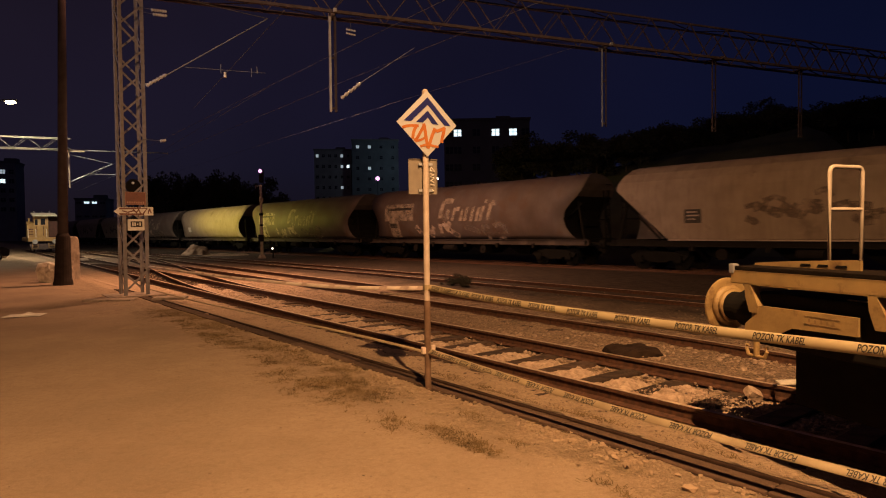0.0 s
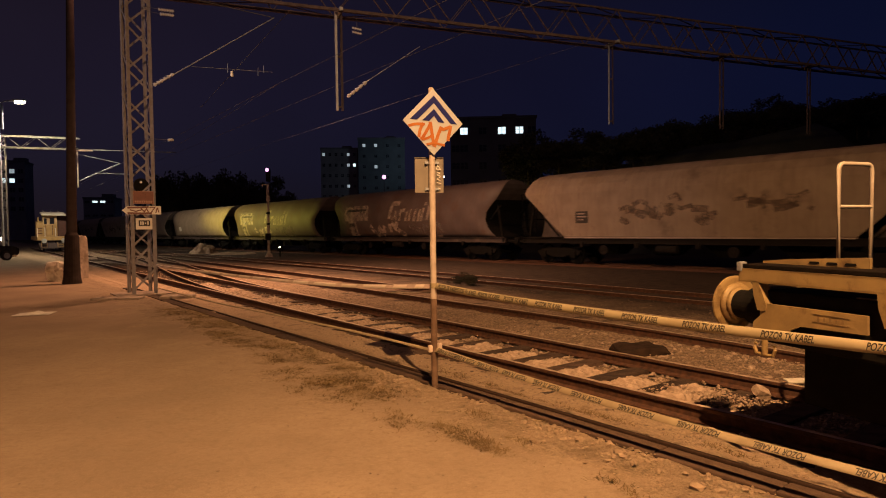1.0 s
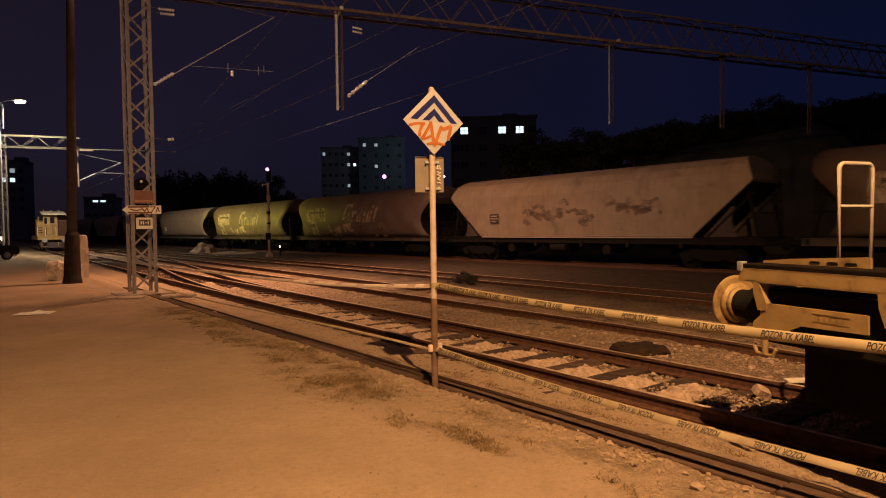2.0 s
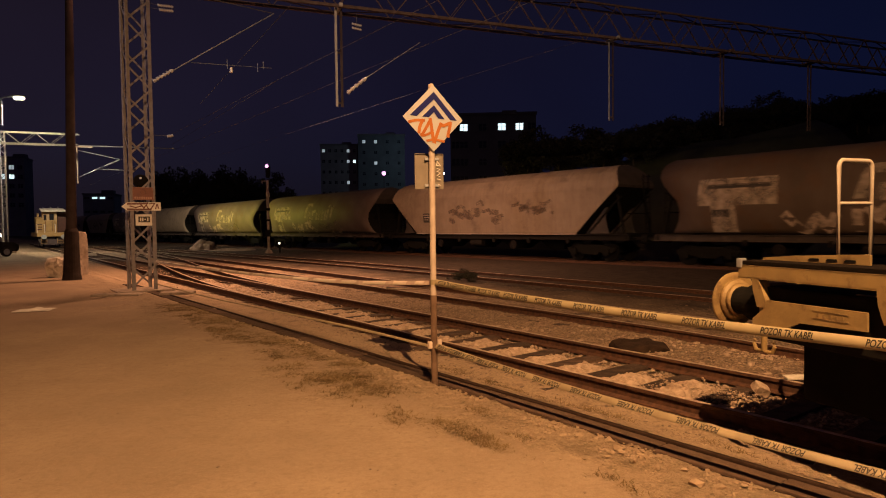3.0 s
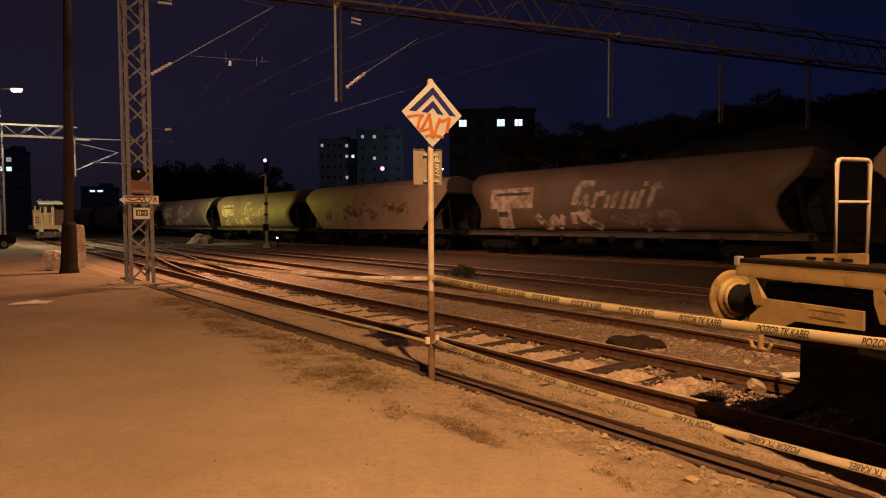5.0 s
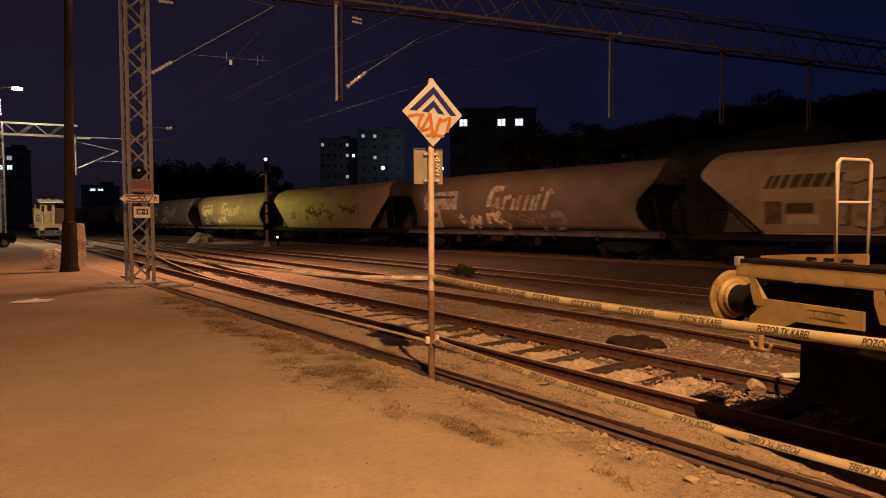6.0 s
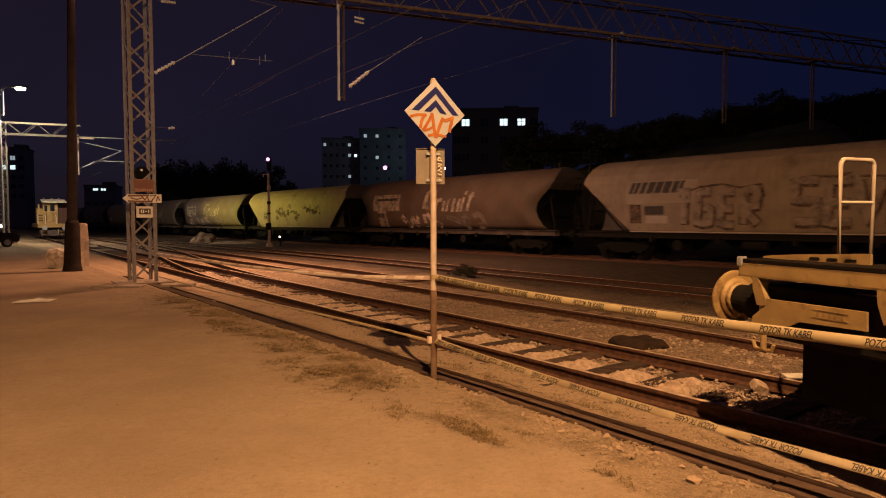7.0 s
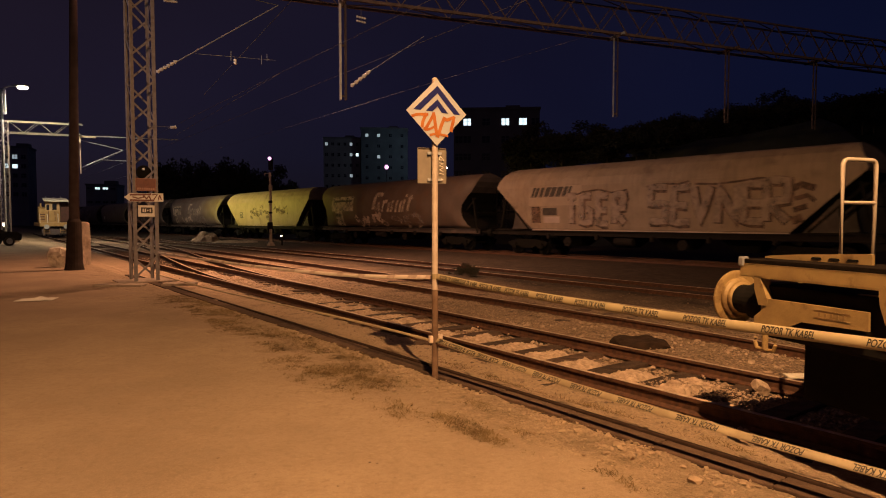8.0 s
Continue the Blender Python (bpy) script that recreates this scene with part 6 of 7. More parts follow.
def make_wheelset():
    bm = BM()
    for y in (-0.755, 0.755):
        s = 1 if y > 0 else -1
        rod(bm, (0, y - 0.05, 0), (0, y + 0.05, 0), 0.46, seg=28)
        rod(bm, (0, y - s * 0.07, 0), (0, y - s * 0.05, 0), 0.49, seg=28)
        rod(bm, (0, y, 0), (0, y + s * 0.14, 0), 0.10, seg=12)
        for k in range(4):
            a = k * math.pi / 2
            box(bm, (0.28 * math.cos(a), y + s * 0.052, 0.28 * math.sin(a)), (0.08, 0.01, 0.08))
    rod(bm, (0, -0.75, 0), (0, 0.75, 0), 0.08, seg=10)
    return bm


def make_hanger():
    bm = BM()
    soft_box(bm, (0, 1.3, 0.95), (0.16, 0.12, 0.24), bevel=0.015)
    return bm


def make_handwheel():
    bm = BM()
    rod(bm, (0, 1.28, 0.72), (0, 1.31, 0.72), 0.22, seg=20)
    rod(bm, (0, 1.2, 0.72), (0, 1.36, 0.72), 0.05, seg=10)
    return bm


def make_air_tank():
    bm = BM()
    rod(bm, (0.35, 1.2, 0.78), (1.25, 1.2, 0.78), 0.17, seg=16)
    return bm


def make_walkway():
    bm = BM()
    for y in (-0.35, 0.35):
        box(bm, (0, y, 4.36), (15.4, 0.03, 0.04))
    for k in range(9):
        box(bm, (-7.2 + 1.8 * k, 0, 4.31), (0.06, 0.7, 0.06))
    return bm


def grain_wagon(form, paint, label, marks):
    w = thing("hopper_wagon", label, "freight wagon", "grain train")
    levels = ANGULAR if form == "angular" else ROUND
    y = side_at(levels)
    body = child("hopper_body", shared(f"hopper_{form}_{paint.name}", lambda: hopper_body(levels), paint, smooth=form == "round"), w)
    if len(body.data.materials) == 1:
        body.data.materials.append(M_DARKSTEEL)       # end walls coloured near black: shade of the gap between wagons
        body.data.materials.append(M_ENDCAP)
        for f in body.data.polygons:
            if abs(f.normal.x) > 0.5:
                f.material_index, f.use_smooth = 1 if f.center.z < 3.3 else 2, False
    if form == "angular":
        for s in (1, -1):
            child("sill", shared("sill", make_sill, M_PANEL), w, Matrix.Rotation(0 if s > 0 else math.pi, 4, "Z"), "pale lower sill")
    # Underframe colours are near black for the shade below the bodies.
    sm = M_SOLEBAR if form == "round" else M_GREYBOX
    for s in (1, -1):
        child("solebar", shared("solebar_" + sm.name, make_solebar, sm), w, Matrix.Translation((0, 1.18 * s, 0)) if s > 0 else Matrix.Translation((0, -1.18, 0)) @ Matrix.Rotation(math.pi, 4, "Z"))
        turn = Matrix() if s > 0 else Matrix.Rotation(math.pi, 4, "Z")
        child("end_frame", shared("end_frame", make_end_frame, M_DARKSTEEL), w, turn, "dark end ladder and struts")
        for g in (0, -2.08) if form == "angular" else ():
            child("gusset", shared("gusset", make_gusset, M_ENDPLATE), w, turn @ Matrix.Translation((0, g, 0)), "end gusset plate coloured dark for shade")
        for b in (-0.875, 0.875):
            child("buffer", shared("buffer", make_buffer, M_DARKSTEEL), w, turn @ Matrix.Translation((0, b, 0)))
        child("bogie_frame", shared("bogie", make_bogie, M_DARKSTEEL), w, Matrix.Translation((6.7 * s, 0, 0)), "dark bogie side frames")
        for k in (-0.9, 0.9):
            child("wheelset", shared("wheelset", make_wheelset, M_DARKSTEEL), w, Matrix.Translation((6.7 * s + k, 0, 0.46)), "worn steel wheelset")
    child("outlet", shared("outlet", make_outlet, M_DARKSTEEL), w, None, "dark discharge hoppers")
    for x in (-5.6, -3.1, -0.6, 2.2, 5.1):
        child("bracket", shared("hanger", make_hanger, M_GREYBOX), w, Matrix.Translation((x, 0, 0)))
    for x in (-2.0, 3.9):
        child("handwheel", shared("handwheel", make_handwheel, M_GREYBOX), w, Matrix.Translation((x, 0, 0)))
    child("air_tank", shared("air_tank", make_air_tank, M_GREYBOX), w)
    child("roof_walkway", shared("walkway", make_walkway, M_DARKSTEEL), w)
    for name, quads, mat, lab in marks(y):
        part(name, decal(quads, y, 0.014 if mat is M_LETTER else 0.004 + 0.004 * (mat not in (M_SPRAYW, M_SPRAYDIM))), mat, body, lab)
    return w


def block_letter(kind, u, z, w, h):
    """The painted strokes of one block letter in the box at (u, z)."""
    a, b, m, t = u, u + w, z + h * 0.5, z + h
    if kind == "T":
        return [[(a, t), (b, t)], [((a + b) / 2, t), ((a + b) / 2, z)]]
    if kind == "G":
        return [[(b, t), (a, t), (a, z), (b, z), (b, m), ((a + b) / 2, m)]]
    if kind == "E":
        return [[(b, t), (a, t), (a, z), (b, z)], [(a, m), (b - 0.1 * w, m)]]
    if kind == "R":
        return [[(a, z), (a, t), (b, t), (b, m), (a, m), (b + 0.1 * w, z)]]
    if kind == "S":
        return [[(b, t), (a, t), (a, m), (b, m), (b, z), (a, z)]]
    if kind == "V":
        return [[(a, t), ((a + b) / 2, z), (b, t)]]
    return [[(a, z), (a, t), (b, z), (b, t)]]


def graffiti_marks(y):
    """Dark block outlines sprayed on the cream side, dark leaning name bars, and small panels."""
    yield "name_panel", bands(-6.25, -2.95, 2.46, 3.40, 2), M_RUBBED, "paler painted panel"
    for u, w in ((-6.12, 0.17), (-5.90, 0.20), (-5.60, 0.22), (-5.28, 0.30), (-4.92, 0.30), (-4.56, 0.32), (-4.16, 0.24), (-3.86, 0.16)):
        yield "name_bar", slanted(u, 2.88, 3.36, w, 0.45, 2), M_MARK, "dark leaning bar"
    yield "data_panel", bands(-5.35, -4.45, 1.99, 2.35, 2), M_MARK, "small dark data panel"
    yield "data_panel", bands(-6.08, -5.5, 1.62, 2.42, 2), M_SPRAY, "worn dark data panel"
    yield "pale_panel", bands(-5.3, -4.3, 1.62, 1.93, 2), M_PANEL, "worn pale panel"
    for top in ([(-3.3, 2.92), (-2.9, 3.06), (-2.0, 3.14), (-1.3, 2.98), (-0.52, 3.08), (-0.42, 2.6)], [(0.44, 3.17), (1.22, 3.26), (1.9, 3.22), (2.34, 3.32)], [(2.6, 3.2), (3.5, 3.15), (4.3, 3.22), (5.08, 3.30), (6.06, 3.2), (6.1, 2.7)]):
        yield "graffiti_line", strokes([top], 0.08), M_SPRAY, "faded brown sprayed line"
    for path, w in (([(6.2, 2.86), (6.5, 3.0), (6.95, 2.86)], 0.24), ([(6.3, 2.5), (6.7, 2.62), (6.95, 2.42)], 0.16), ([(6.25, 2.1), (6.7, 2.25)], 0.2), ([(6.2, 1.72), (6.55, 1.85)], 0.3)):
        yield "graffiti_line", strokes([path], w), M_SPRAY, "faded brown sprayed line"
    rl = random.Random(8)
    for kind, u, z, w, h in [(c, u, 1.64, 0.50, 1.22) for c, u in zip("TGER", (-3.85, -3.0, -2.1, -1.25))] + [(c, u, 1.68, 0.72, 1.42) for c, u in zip("SEVNER", (0.55, 1.58, 2.45, 3.5, 4.45, 5.25))]:
        z += rl.uniform(-0.05, 0.05)
        shape = block_letter(kind, u, z, w, h + rl.uniform(-0.05, 0.08))
        shape = [[(a + 0.06 * (b - z) + rl.uniform(-0.03, 0.03), b + rl.uniform(-0.03, 0.03)) for a, b in path] for path in shape]
        for path in shape:
            yield "letter_outline", strokes([[(a + 0.05, b - 0.05) for a, b in path]], 0.40), M_SPRAY, "faded brown graffiti outline"
        for path in shape:
            yield "graffiti_letter", strokes([path], 0.27), M_LETTER, "faded pale graffiti letter"


def name_marks(y):
    """Big leaning pale name bars, a white panel and pale graffiti on the rounded side."""
    tall = [(-1.52, 2.48, 3.50, 0.36, 0.30), (-1.16, 3.30, 3.62, 0.86, 0.30), (-1.10, 2.40, 2.66, 0.55, 0.30), (-0.86, 2.66, 2.98, 0.30, 0.30),
            (-0.42, 2.32, 3.06, 0.24, 0.38), (0.02, 2.86, 3.10, 0.30, 0.38), (0.26, 2.30, 2.92, 0.22, 0.38), (0.62, 2.30, 3.04, 0.24, 0.38), (1.10, 2.26, 3.04, 0.24, 0.38),
            (1.55, 2.26, 3.00, 0.22, 0.38), (1.86, 2.26, 3.08, 0.22, 0.38), (2.26, 3.22, 3.42, 0.22, 0.38), (2.40, 2.30, 3.36, 0.24, 0.38), (2.62, 3.06, 3.20, 0.50, 0.38)]
    for u, z0, z1, w, lean in tall:
        yield "name_bar", slanted(u, z0, z1, w, lean), M_NAME, "big pale leaning name bar"
    yield "white_panel", bands(-6.85, -3.88, 2.40, 3.44, 7), M_NAME, "worn white panel"
    yield "white_panel", bands(-6.35, -5.38, 1.36, 2.40, 6), M_NAME, "worn white panel"
    yield "dark_bar", bands(-6.50, -4.10, 2.90, 3.36, 3), M_MARK, "broad dark bar on the panel"
    yield "dark_bar", bands(-6.30, -5.60, 1.95, 2.24, 2), M_MARK, "small dark bar"
    for path in ([(-3.7, 2.05), (-3.2, 1.5), (-2.95, 1.42), (-2.6, 1.95), (-2.3, 1.45), (-2.0, 2.0)], [(-1.4, 2.15), (-1.42, 1.38)], [(-1.15, 2.2), (-0.5, 1.7), (0.1, 1.4)], [(-0.95, 1.75), (-0.5, 2.25)]):
        yield "graffiti_stroke", strokes([path], 0.32), M_SPRAYW, "faded pale graffiti stroke"
    for path in ([(0.7, 2.0), (1.3, 1.85), (1.85, 1.65)], [(2.6, 1.98), (2.1, 1.95), (2.15, 1.6), (2.6, 1.5), (2.3, 1.38)], [(2.96, 1.95), (3.3, 2.12), (3.7, 1.95), (3.8, 1.62), (3.5, 1.42), (3.0, 1.5)]):
        yield "graffiti_stroke", strokes([path], 0.30), M_SPRAYDIM, "rubbed pale graffiti stroke"


def scuffed_marks(y):
    yield "data_panel", bands(-5.35, -4.65, 1.95, 2.5, 2), M_MARK, "small dark data panel"
    for z, w in ((2.36, 0.42), (2.22, 0.5), (2.08, 0.36)):
        yield "marking", bands(-5.25, -5.25 + w, z, z + 0.06, 1), M_PANEL, "pale marking bar"
    rnd = random.Random(4)
    for cx, cz in ((-2.7, 2.3), (-2.1, 2.5), (-1.3, 2.35), (-0.5, 2.7), (0.6, 2.2), (2.4, 2.5), (3.3, 2.4), (3.9, 2.6)):
        for _ in range(4):
            a, b = cx + rnd.uniform(-0.4, 0.3), cz + rnd.uniform(-0.25, 0.25)
            path = [(a, b), (a + rnd.uniform(0.2, 0.5), b + rnd.uniform(-0.2, 0.2)), (a + rnd.uniform(0.4, 0.8), b + rnd.uniform(-0.25, 0.25))]
            yield "graffiti_stroke", strokes([path], rnd.uniform(0.14, 0.28)), M_SMUDGE, "rubbed brown graffiti stroke"


def plain_marks(y):
    yield "white_panel", bands(-6.0, -5.2, 1.9, 2.4, 3), M_WHITE, "worn pale panel"


WAGONS = [
    ("angular", M_CREAM, "cream grain hopper wagon with brown graffiti outlines", graffiti_marks),
    ("round", M_BROWN, "rust-stained brown rounded hopper wagon with pale name bars", name_marks),
    ("angular", M_CREAM, "cream grain hopper wagon with rubbed graffiti", scuffed_marks),
    ("round", M_GREY, "dusty grey rounded hopper wagon with pale name bars", name_marks),
    ("round", M_GREY, "dusty grey rounded hopper wagon with pale name bars", name_marks),
    ("round", M_CREAM, "pale plain rounded hopper wagon", plain_marks),
    ("round", M_GREY, "dusty grey rounded hopper wagon with pale name bars", name_marks),
    ("angular", M_CREAM, "cream grain hopper wagon with rubbed graffiti", scuffed_marks),
    ("angular", M_CREAM, "cream grain hopper wagon with rubbed graffiti", scuffed_marks),
    ("round", M_GREY, "pale plain rounded hopper wagon", plain_marks),
]
TRAIN = [(k, grain_wagon(*args)) for k, args in enumerate(WAGONS)]
TRAIN_YAW = math.degrees(math.atan2(UT.y, UT.x))


# ---- far yellow track machine and the dark car ----
def track_machine():
    at = near_track(-69.0, 0.75)
    m = Matrix(((U.x, -U.y, 0, at.x), (U.y, U.x, 0, at.y), (0, 0, 1, 0), (0, 0, 0, 1)))
    w = thing("track_machine", "yellow shunting locomotive standing on the rails", "locomotive", at=m)
    bm = BM()
    soft_box(bm, (-4.6, 0, 1.30), (9.2, 2.9, 0.42), bevel=0.05)
    part("frame", bm, M_LOCO, w, "dusty yellow frame")
    bm = BM()
    prism(bm, [(-3.4, 1.5), (-1.55, 1.5), (-1.55, 2.75), (-1.8, 3.72), (-3.4, 3.86)], -0.80, 0.50)
    cab = part("cab", bm, M_LOCO, w, "yellow cab")
    for y, wd, z, h, mat in ((-0.58, 0.26, 3.12, 0.62, M_GLASS), (0.02, 0.40, 3.18, 0.66, M_GLASS), (-0.55, 0.05, 2.2, 1.1, M_BRICKRED), (0.05, 0.05, 2.2, 1.1, M_BRICKRED)):
        bm = BM()
        soft_box(bm, (-1.62, y, z), (0.16, wd, h), bevel=0.02)
        part("window" if mat is M_GLASS else "seam", bm, mat, cab, "dark cab window" if mat is M_GLASS else "dark door seam")
    bm = BM()
    prism(bm, [(-1.25, 3.74), (-3.7, 4.10), (-3.7, 4.18), (-1.25, 3.86)], -0.95, 1.30)
    part("roof", bm, M_WHITE, cab, "pale overhanging cab roof")
    for k in range(3):
        bm = BM()
        pipe(bm, [(-1.5, -0.7 + 0.7 * k, 3.88), (-1.55, -0.65 + 0.7 * k, 4.05), (-3.4, -0.65 + 0.7 * k, 4.3)], 0.035)
        part("roof_rail", bm, M_WHITE, cab)
    bm = BM()
    prism(bm, [(-2.7, 1.5), (-0.75, 1.5), (-0.75, 2.55), (-1.0, 2.95), (-2.7, 3.2)], -1.45, -0.84)
    bon = part("bonnet", bm, M_LOCO, w, "yellow engine bonnet")
    for z in (1.85, 2.1, 2.35):
        bm = BM()
        box(bm, (-0.75, -1.14, z), (0.03, 0.42, 0.10))
        part("grille_slat", bm, M_BRICKRED, bon, "dark grille slat")
    bm = BM()
    rod(bm, (-1.3, -1.25, 3.0), (-1.3, -1.25, 3.55), 0.09, 0.08, seg=12)
    part("exhaust", bm, M_LOCO, bon, "short exhaust stack")
    # Dark red blocks hold the loco's shaded side in their colour.
    bm = BM()
    soft_box(bm, (-5.4, 0.55, 2.7), (5.6, 1.85, 2.7), bevel=0.15)
    part("engine_room", bm, M_BRICKRED, w, "engine room coloured dark for its unlit side")
    bm = BM()
    soft_box(bm, (-1.9, 0.98, 2.35), (0.9, 0.9, 1.7), bevel=0.08)
    part("side_locker", bm, M_BRICKRED, w, "dark block for the shaded side beside the cab")
    for y in (-1.42, -0.75, 0.2, 1.35):
        bm = BM()
        pipe(bm, [(-0.08, y, 1.5), (-0.08, y, 2.35), (-0.75, y, 2.4)], 0.03)
        part("handrail", bm, M_WHITE, w)
    for y in (-0.875, 0.875):
        bm = BM()
        rod(bm, (0, y, 1.06), (0.45, y, 1.06), 0.1)
        rod(bm, (0.45, y, 1.06), (0.55, y, 1.06), 0.24, seg=24)
        part("buffer", bm, M_GALV, w)
    for y in (-1.1, 0.35):
        bm = BM()
        pipe(bm, [(0.1, y, 0.95), (0.15, y, 0.4), (0.15, y + 0.5, 0.4), (0.1, y + 0.5, 0.95)], 0.035)
        box(bm, (0.15, y + 0.25, 0.65), (0.2, 0.5, 0.04))
        part("step", bm, M_LOCO, w, "yellow step irons")
    bm = BM()
    prism(bm, [(-1.2, 0.25), (1.2, 0.25), (1.35, 0.85), (-1.35, 0.85)], -0.1, 0.0, Matrix(((0, 1, 0, 0.05), (1, 0, 0, 0), (0, 0, 1, 0), (0, 0, 0, 1))))
    part("plough", bm, M_GANTRY, w, "dark rail guard")
    for x in (-2.2, -7.0):
        for y in (-0.75, 0.75):
            bm = BM()
            rod(bm, (x, y - 0.06, 0.46), (x, y + 0.06, 0.46), 0.46, seg=24)
            part("wheel", bm, M_DARKSTEEL, w)


track_machine()


def dark_car():
    m = Matrix.Translation((-31.0, 41.6, 0)) @ pose(0, 0, 0, 0, 0, 60)
    c = thing("parked_car", "black car parked at the yard edge", "car", at=m)
    bm = BM()
    prism(bm, [(-2.15, 0.35), (2.15, 0.35), (2.2, 0.75), (1.9, 0.95), (1.1, 1.0), (0.45, 1.42), (-1.2, 1.45), (-1.85, 1.0), (-2.2, 0.9)], -0.88, 0.88)
    bmesh.ops.bevel(bm, geom=bm.edges[:], offset=0.05, segments=2, affect="EDGES")
    part("body", bm, M_CAR, c)
    for x in (-1.35, 1.35):
        for y in (-0.86, 0.86):
            bm = BM()
            rod(bm, (x, y - 0.1, 0.32), (x, y + 0.1, 0.32), 0.32, seg=24)
            wh = part("wheel", bm, M_RUBBER, c)
            bm = BM()
            rod(bm, (x, y - 0.105, 0.32), (x, y + 0.105, 0.32), 0.2, seg=20)
            part("rim", bm, M_GALV, wh)
    for y in (-0.62, 0.62):
        bm = BM()
        soft_box(bm, (2.16, y, 0.74), (0.1, 0.34, 0.16), bevel=0.03)
        part("headlight", bm, M_GLASS, c, "dark headlight")


dark_car()


# ---- distance: bank, buildings, trees ----
def bank_height(x):
    """How high the bank behind the line stands at x."""
    if x < 8:
        return max(0.0, 6.2 + 0.28 * (x - 8) if x > -14 else 0.0)
    return 6.2 + min(7.0, 0.17 * (x - 8))


def bank():
    bm = BM()
    rows = []
    for i in range(90):
        x = -16 + 1.4 * i
        h = bank_height(x) + 0.5 * noise.noise(Vector((x * 0.12, 4, 0)))
        foot = 47.0 - 0.55 * (x + 16) * (1 if x < 30 else 0.62)
        foot = max(foot, 22.0) + 13.0
        rows.append([bm.verts.new((x, foot + 2.6 * j + noise.noise(Vector((x * 0.2, j, 1))), -0.3 + max(0.0, h) * (1 - (1 - min(1, j / 5)) ** 1.6) + 0.35 * noise.noise(Vector((x * 0.5, j * 1.3, 2))))) for j in range(12)])
    for a, b in zip(rows, rows[1:]):
        for j in range(11):
            bm.faces.new((a[j], b[j], b[j + 1], a[j + 1]))
    lone("embankment", bm, M_BANK, "dark overgrown bank behind the main line", "embankment", kind="structure", smooth=True)


bank()


def building(label, at, yaw, width, depth, height, mat, rows, cols, first, step_z, win, lit, places=()):
    b = thing("apartment_building", label, "building", "far buildings", at=Matrix.Translation(at) @ pose(0, 0, 0, 0, 0, yaw))
    bm = BM()
    box(bm, (0, depth / 2, height / 2), (width, depth, height))
    part("wall", bm, mat, b)
    bm = BM()
    box(bm, (0, depth / 2, height + 0.25), (width + 0.5, depth + 0.5, 0.5))
    box(bm, (width * 0.2, depth / 2, height + 1.0), (3.5, 3.5, 1.4))
    part("roof", bm, M_FACADE2, b)
    for r in range(rows):
        for c in range(cols):
            x = places[c] if places else -width / 2 + width * (c + 0.5) / cols
            z = first + step_z * r
            bm = BM()
            box(bm, (x, -0.02, z), (win[0], 0.10, win[1]))
            fr = part("window", bm, mat if (r, c) not in lit else M_WHITE, b)
            bm = BM()
            for sx in (-0.24, 0.24):
                for z0, h in ((-0.17, 0.46), (0.28, 0.34)):
                    box(bm, (x + win[0] * sx, -0.06, z + z0 * win[1]), (win[0] * 0.40, 0.06, win[1] * h))
            k = lit.get((r, c))
            part("pane", bm, M_LITROOM if k == 2 else M_LITDIM if k == 1 else M_GLASS, fr, "lit window pane" if k else "")
    return b


building("pale apartment block with a few lit windows", (-21.5, 230, 0), 6, 17.1, 12, 35.2, M_FACADE, 9, 4, 1.6, 3.9, (1.15, 1.25), {(8, 0): 1, (8, 1): 1, (6, 1): 1})
building("dim apartment block with a few lit windows", (-37.5, 232, 0), 6, 13.5, 12, 32.0, M_FACADE3, 8, 6, 2.6, 3.9, (1.05, 1.25), {(7, 0): 1, (7, 4): 1, (6, 4): 1, (6, 5): 2, (4, 4): 1})
building("far dark block with lit windows", (-137.0, 200, 0), 20, 7.0, 10, 25.0, M_FACADE3, 5, 3, 10.0, 3.0, (1.5, 1.5), {(3, 0): 2, (3, 1): 2, (4, 1): 1})
building("far low building with a lit window row", (-109.5, 200, 0), 15, 9.0, 10, 12.9, M_FACADE3, 2, 4, 7.5, 4.4, (1.6, 0.7), {(1, 1): 2, (1, 2): 2})
building("dark office building with bright windows", (12.8, 150, 0), -4, 20.5, 12, 28.2, M_FACADE2, 5, 6, 8.6, 4.15, (2.0, 1.85), {(4, 1): 2, (4, 3): 2, (4, 4): 2}, (-9.0, -7.0, -2.5, 2.1, 6.3, 9.2))


LEAF_MESHES = []


def crown_mesh(seed):
    rng = np.random.default_rng(seed)
    verts, faces = [], []
    for _ in range(34):
        c = rng.normal(0, 1, 3) * np.array([0.42, 0.42, 0.30])
        for _ in range(200):
            d = rng.normal(0, 1, 3)
            d /= np.linalg.norm(d)
            p = c + d * rng.uniform(0.12, 0.30)
            a, b = rng.normal(0, 1, 3), rng.normal(0, 1, 3)
            a, b = a / np.linalg.norm(a) * 0.042, b / np.linalg.norm(b) * 0.038
            k = len(verts)
            verts += [p - a, p + b, p + a, p - b]
            faces.append((k, k + 1, k + 2, k + 3))
    me = bpy.data.meshes.new("crown")
    me.from_pydata([tuple(map(float, v)) for v in verts], [], faces)
    me.materials.append(M_LEAF)
    return me


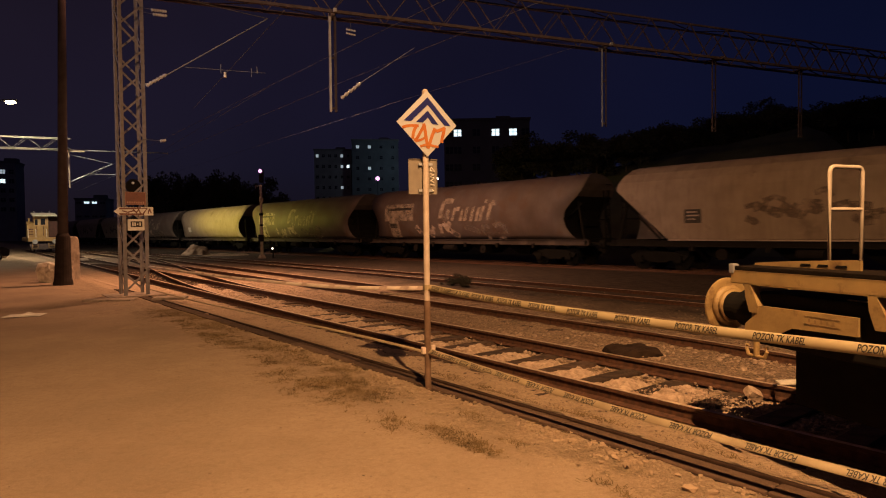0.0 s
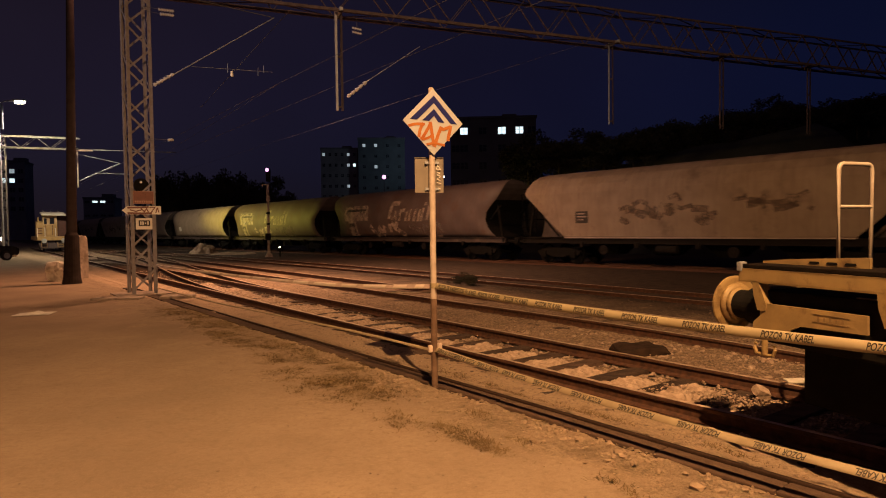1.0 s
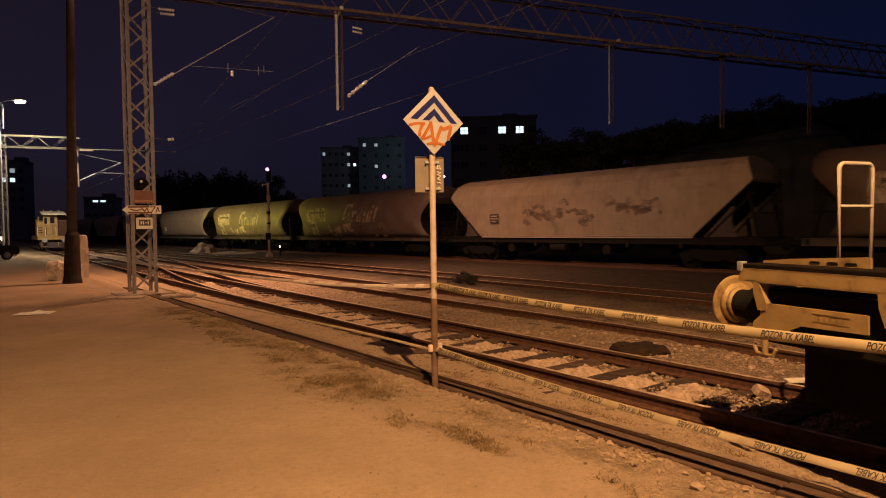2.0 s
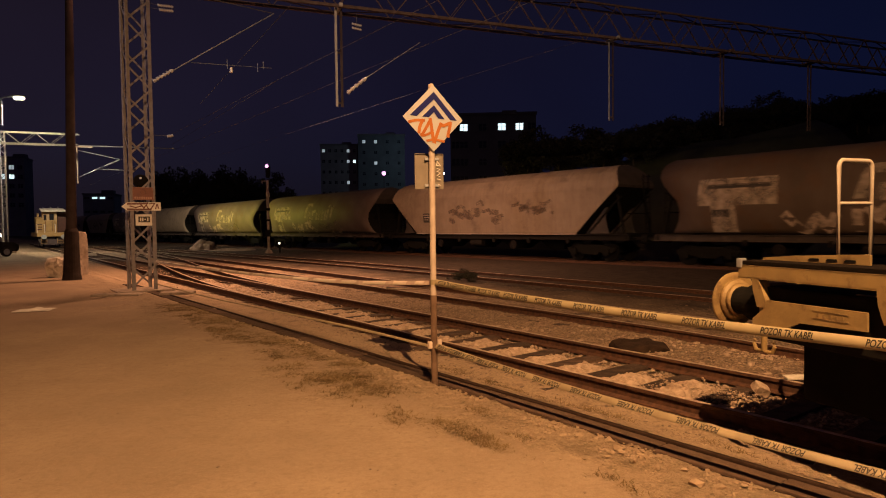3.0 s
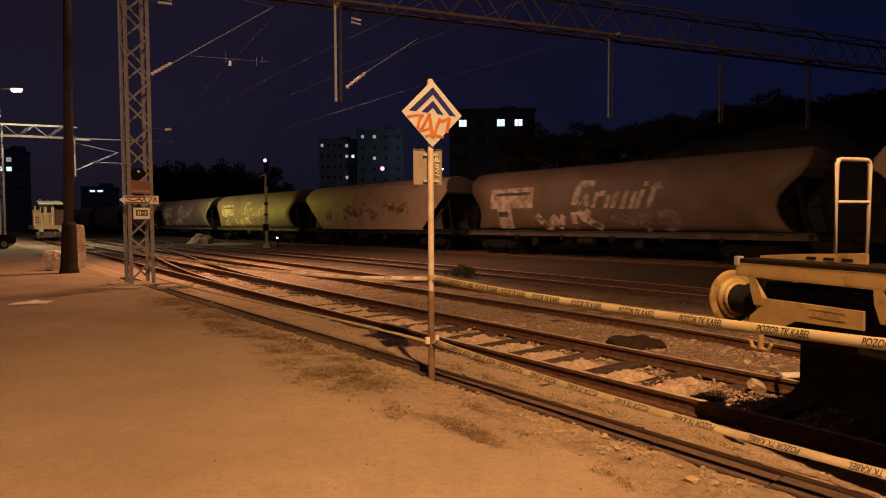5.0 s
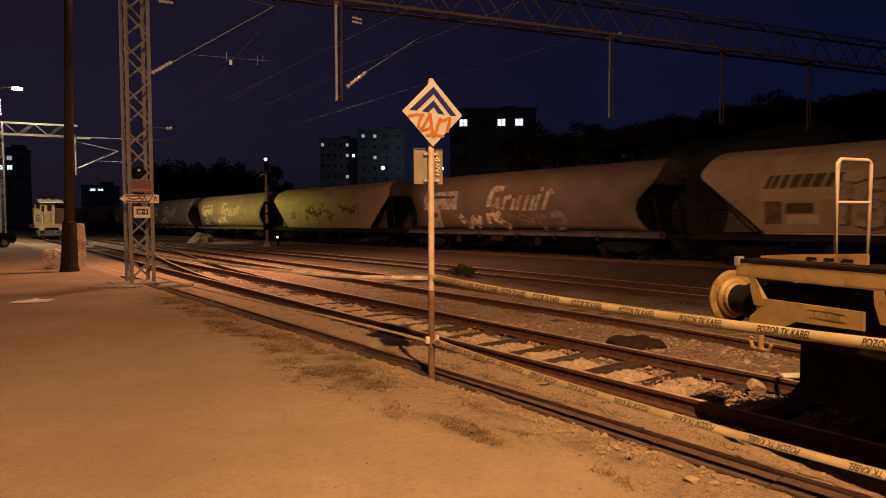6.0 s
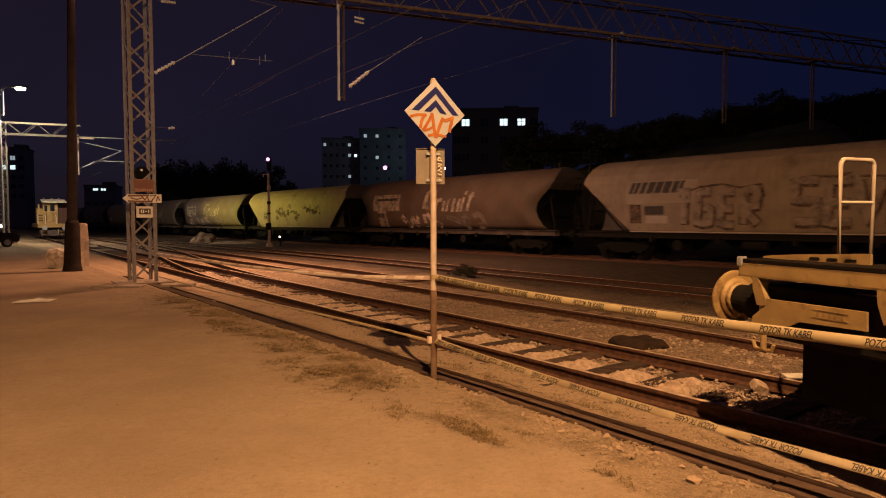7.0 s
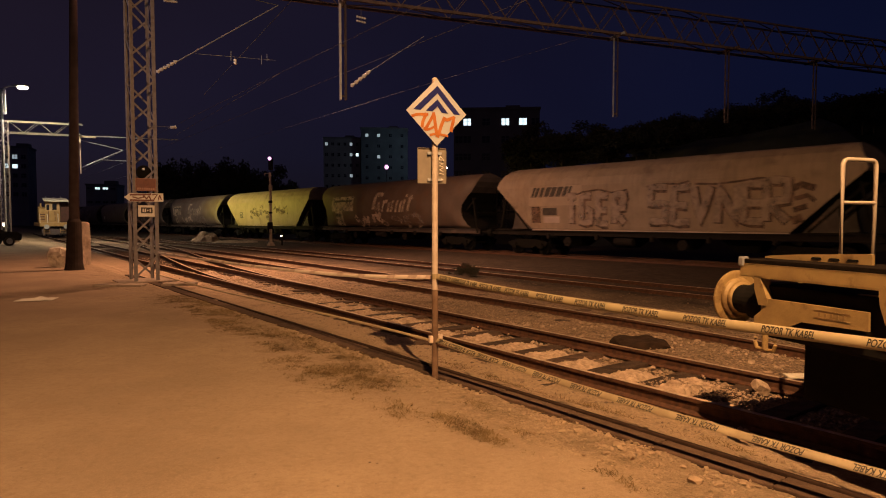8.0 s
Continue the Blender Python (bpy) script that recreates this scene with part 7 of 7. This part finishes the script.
def tree(at, height, spread, k):
    while len(LEAF_MESHES) < 4:
        LEAF_MESHES.append(crown_mesh(20 + len(LEAF_MESHES)))
    t = thing("tree", "dark leafy tree behind the railway at night", "tree", "trees behind the line", at=Matrix.Translation(at) @ pose(0, 0, 0, 0, 0, 67 * k))
    bm = BM()
    rod(bm, (0, 0, -0.3), (0, 0, height * 0.62), 0.03 * height, 0.012 * height)
    for j in range(5):
        a = j * 1.3
        rod(bm, (0, 0, height * (0.3 + 0.06 * j)), (math.cos(a) * spread * 0.5, math.sin(a) * spread * 0.5, height * (0.55 + 0.06 * j)), 0.012 * height, 0.004 * height)
    part("trunk", bm, M_BARK, t)
    ob = child("crown", LEAF_MESHES[k % 4], t, Matrix.LocRotScale((0, 0, height * 0.62), None, (spread, spread, height * 0.5)))
    return t


rt = random.Random(11)


def skyline(u):
    """Rise of the wood's top over the eye's level at the bearing u = x / y."""
    return 0.147 + max(0.0, min(0.062, 0.155 * (u - 0.24)))


for k in range(62):
    x = 8 + 1.18 * k
    y = 57 + rt.uniform(-3.5, 3.5) - 0.157 * k
    base = bank_height(x) * 0.9 - 0.6
    top = 1.75 + y * (skyline(x / y) + rt.uniform(-0.010, 0.002))
    tree((x, y, base), max(2.6, (top - base) / 1.04), 2.5 + rt.uniform(-0.4, 0.6), k)
for k in range(7):
    x = -43 + 2.7 * k
    tree((x, 95 + rt.uniform(-3, 3), 0), 9.6 + rt.uniform(-1.2, 1.2), 4.0, k + 3)


def weed_clump(at, size, k, label):
    c = thing("weed_clump", label, "weeds", "weeds by the tracks", at=Matrix.Translation(at))
    bm = BM()
    for j in range(9):
        a, r = j * 2.4, size * (0.25 + 0.05 * j)
        rod(bm, (0, 0, -0.08), (math.cos(a) * r * 0.6, math.sin(a) * r * 0.6, size * 0.75), 0.006, 0.003, seg=5)
    part("stems", bm, M_BARK, c, "thin dry stems")
    child("leaves", LEAF_MESHES[k % 4], c, Matrix.LocRotScale((0, 0, size * 0.45), None, (size, size * 0.8, size * 0.75)))


weed_clump((0.93, 20.7, -0.1), 0.34, 1, "dark dry weed clump beside the siding")
weed_clump((0.62, 21.3, -0.1), 0.26, 2, "low dark weed clump beside the siding")


def far_lamp(at, r, label):
    l = thing("far_lamp", label, "street lamp", "far lamps", at=Matrix.Translation(at))
    bm = BM()
    rod(bm, (0, 0.1, -at[2]), (0, 0.1, 0), 0.06, 0.05)
    part("pole", bm, M_POLE, l)
    bm = BM()
    bmesh.ops.create_uvsphere(bm, u_segments=12, v_segments=8, radius=r)
    part("globe", bm, M_SIGNALGLOW if r > 0.2 else M_SMALLGLOW, l, "small glowing globe")


far_lamp((-42.3, 60.0, 1.35), 0.2, "small white lamp beyond the parked car")
far_lamp((-9.2, 102.0, 10.4), 0.34, "far violet-white lamp above the train")
far_lamp((0.6, 108.0, 10.8), 0.18, "small far white lamp above the train")


# ---- what moves ----
def motions():
    step = 0.1
    for k, w in TRAIN:
        rows = []
        for t in (0.0, 4.0, 8.0):
            p = train_centre(S_LAST + PITCH * k + SPEED * t)
            rows.append((t, pose(p.x, p.y, 0, 0, 0, TRAIN_YAW)))
        walk(w, rows)
        if k < 6:
            for c in w.children:
                if c.name.startswith("wheelset"):
                    x = c.matrix_basis.translation.x
                    turn = math.degrees(SPEED / 0.46)
                    walk(c, [(i * step, pose(x, 0, 0.46, 0, turn * i * step, 0)) for i in range(81)])


motions()
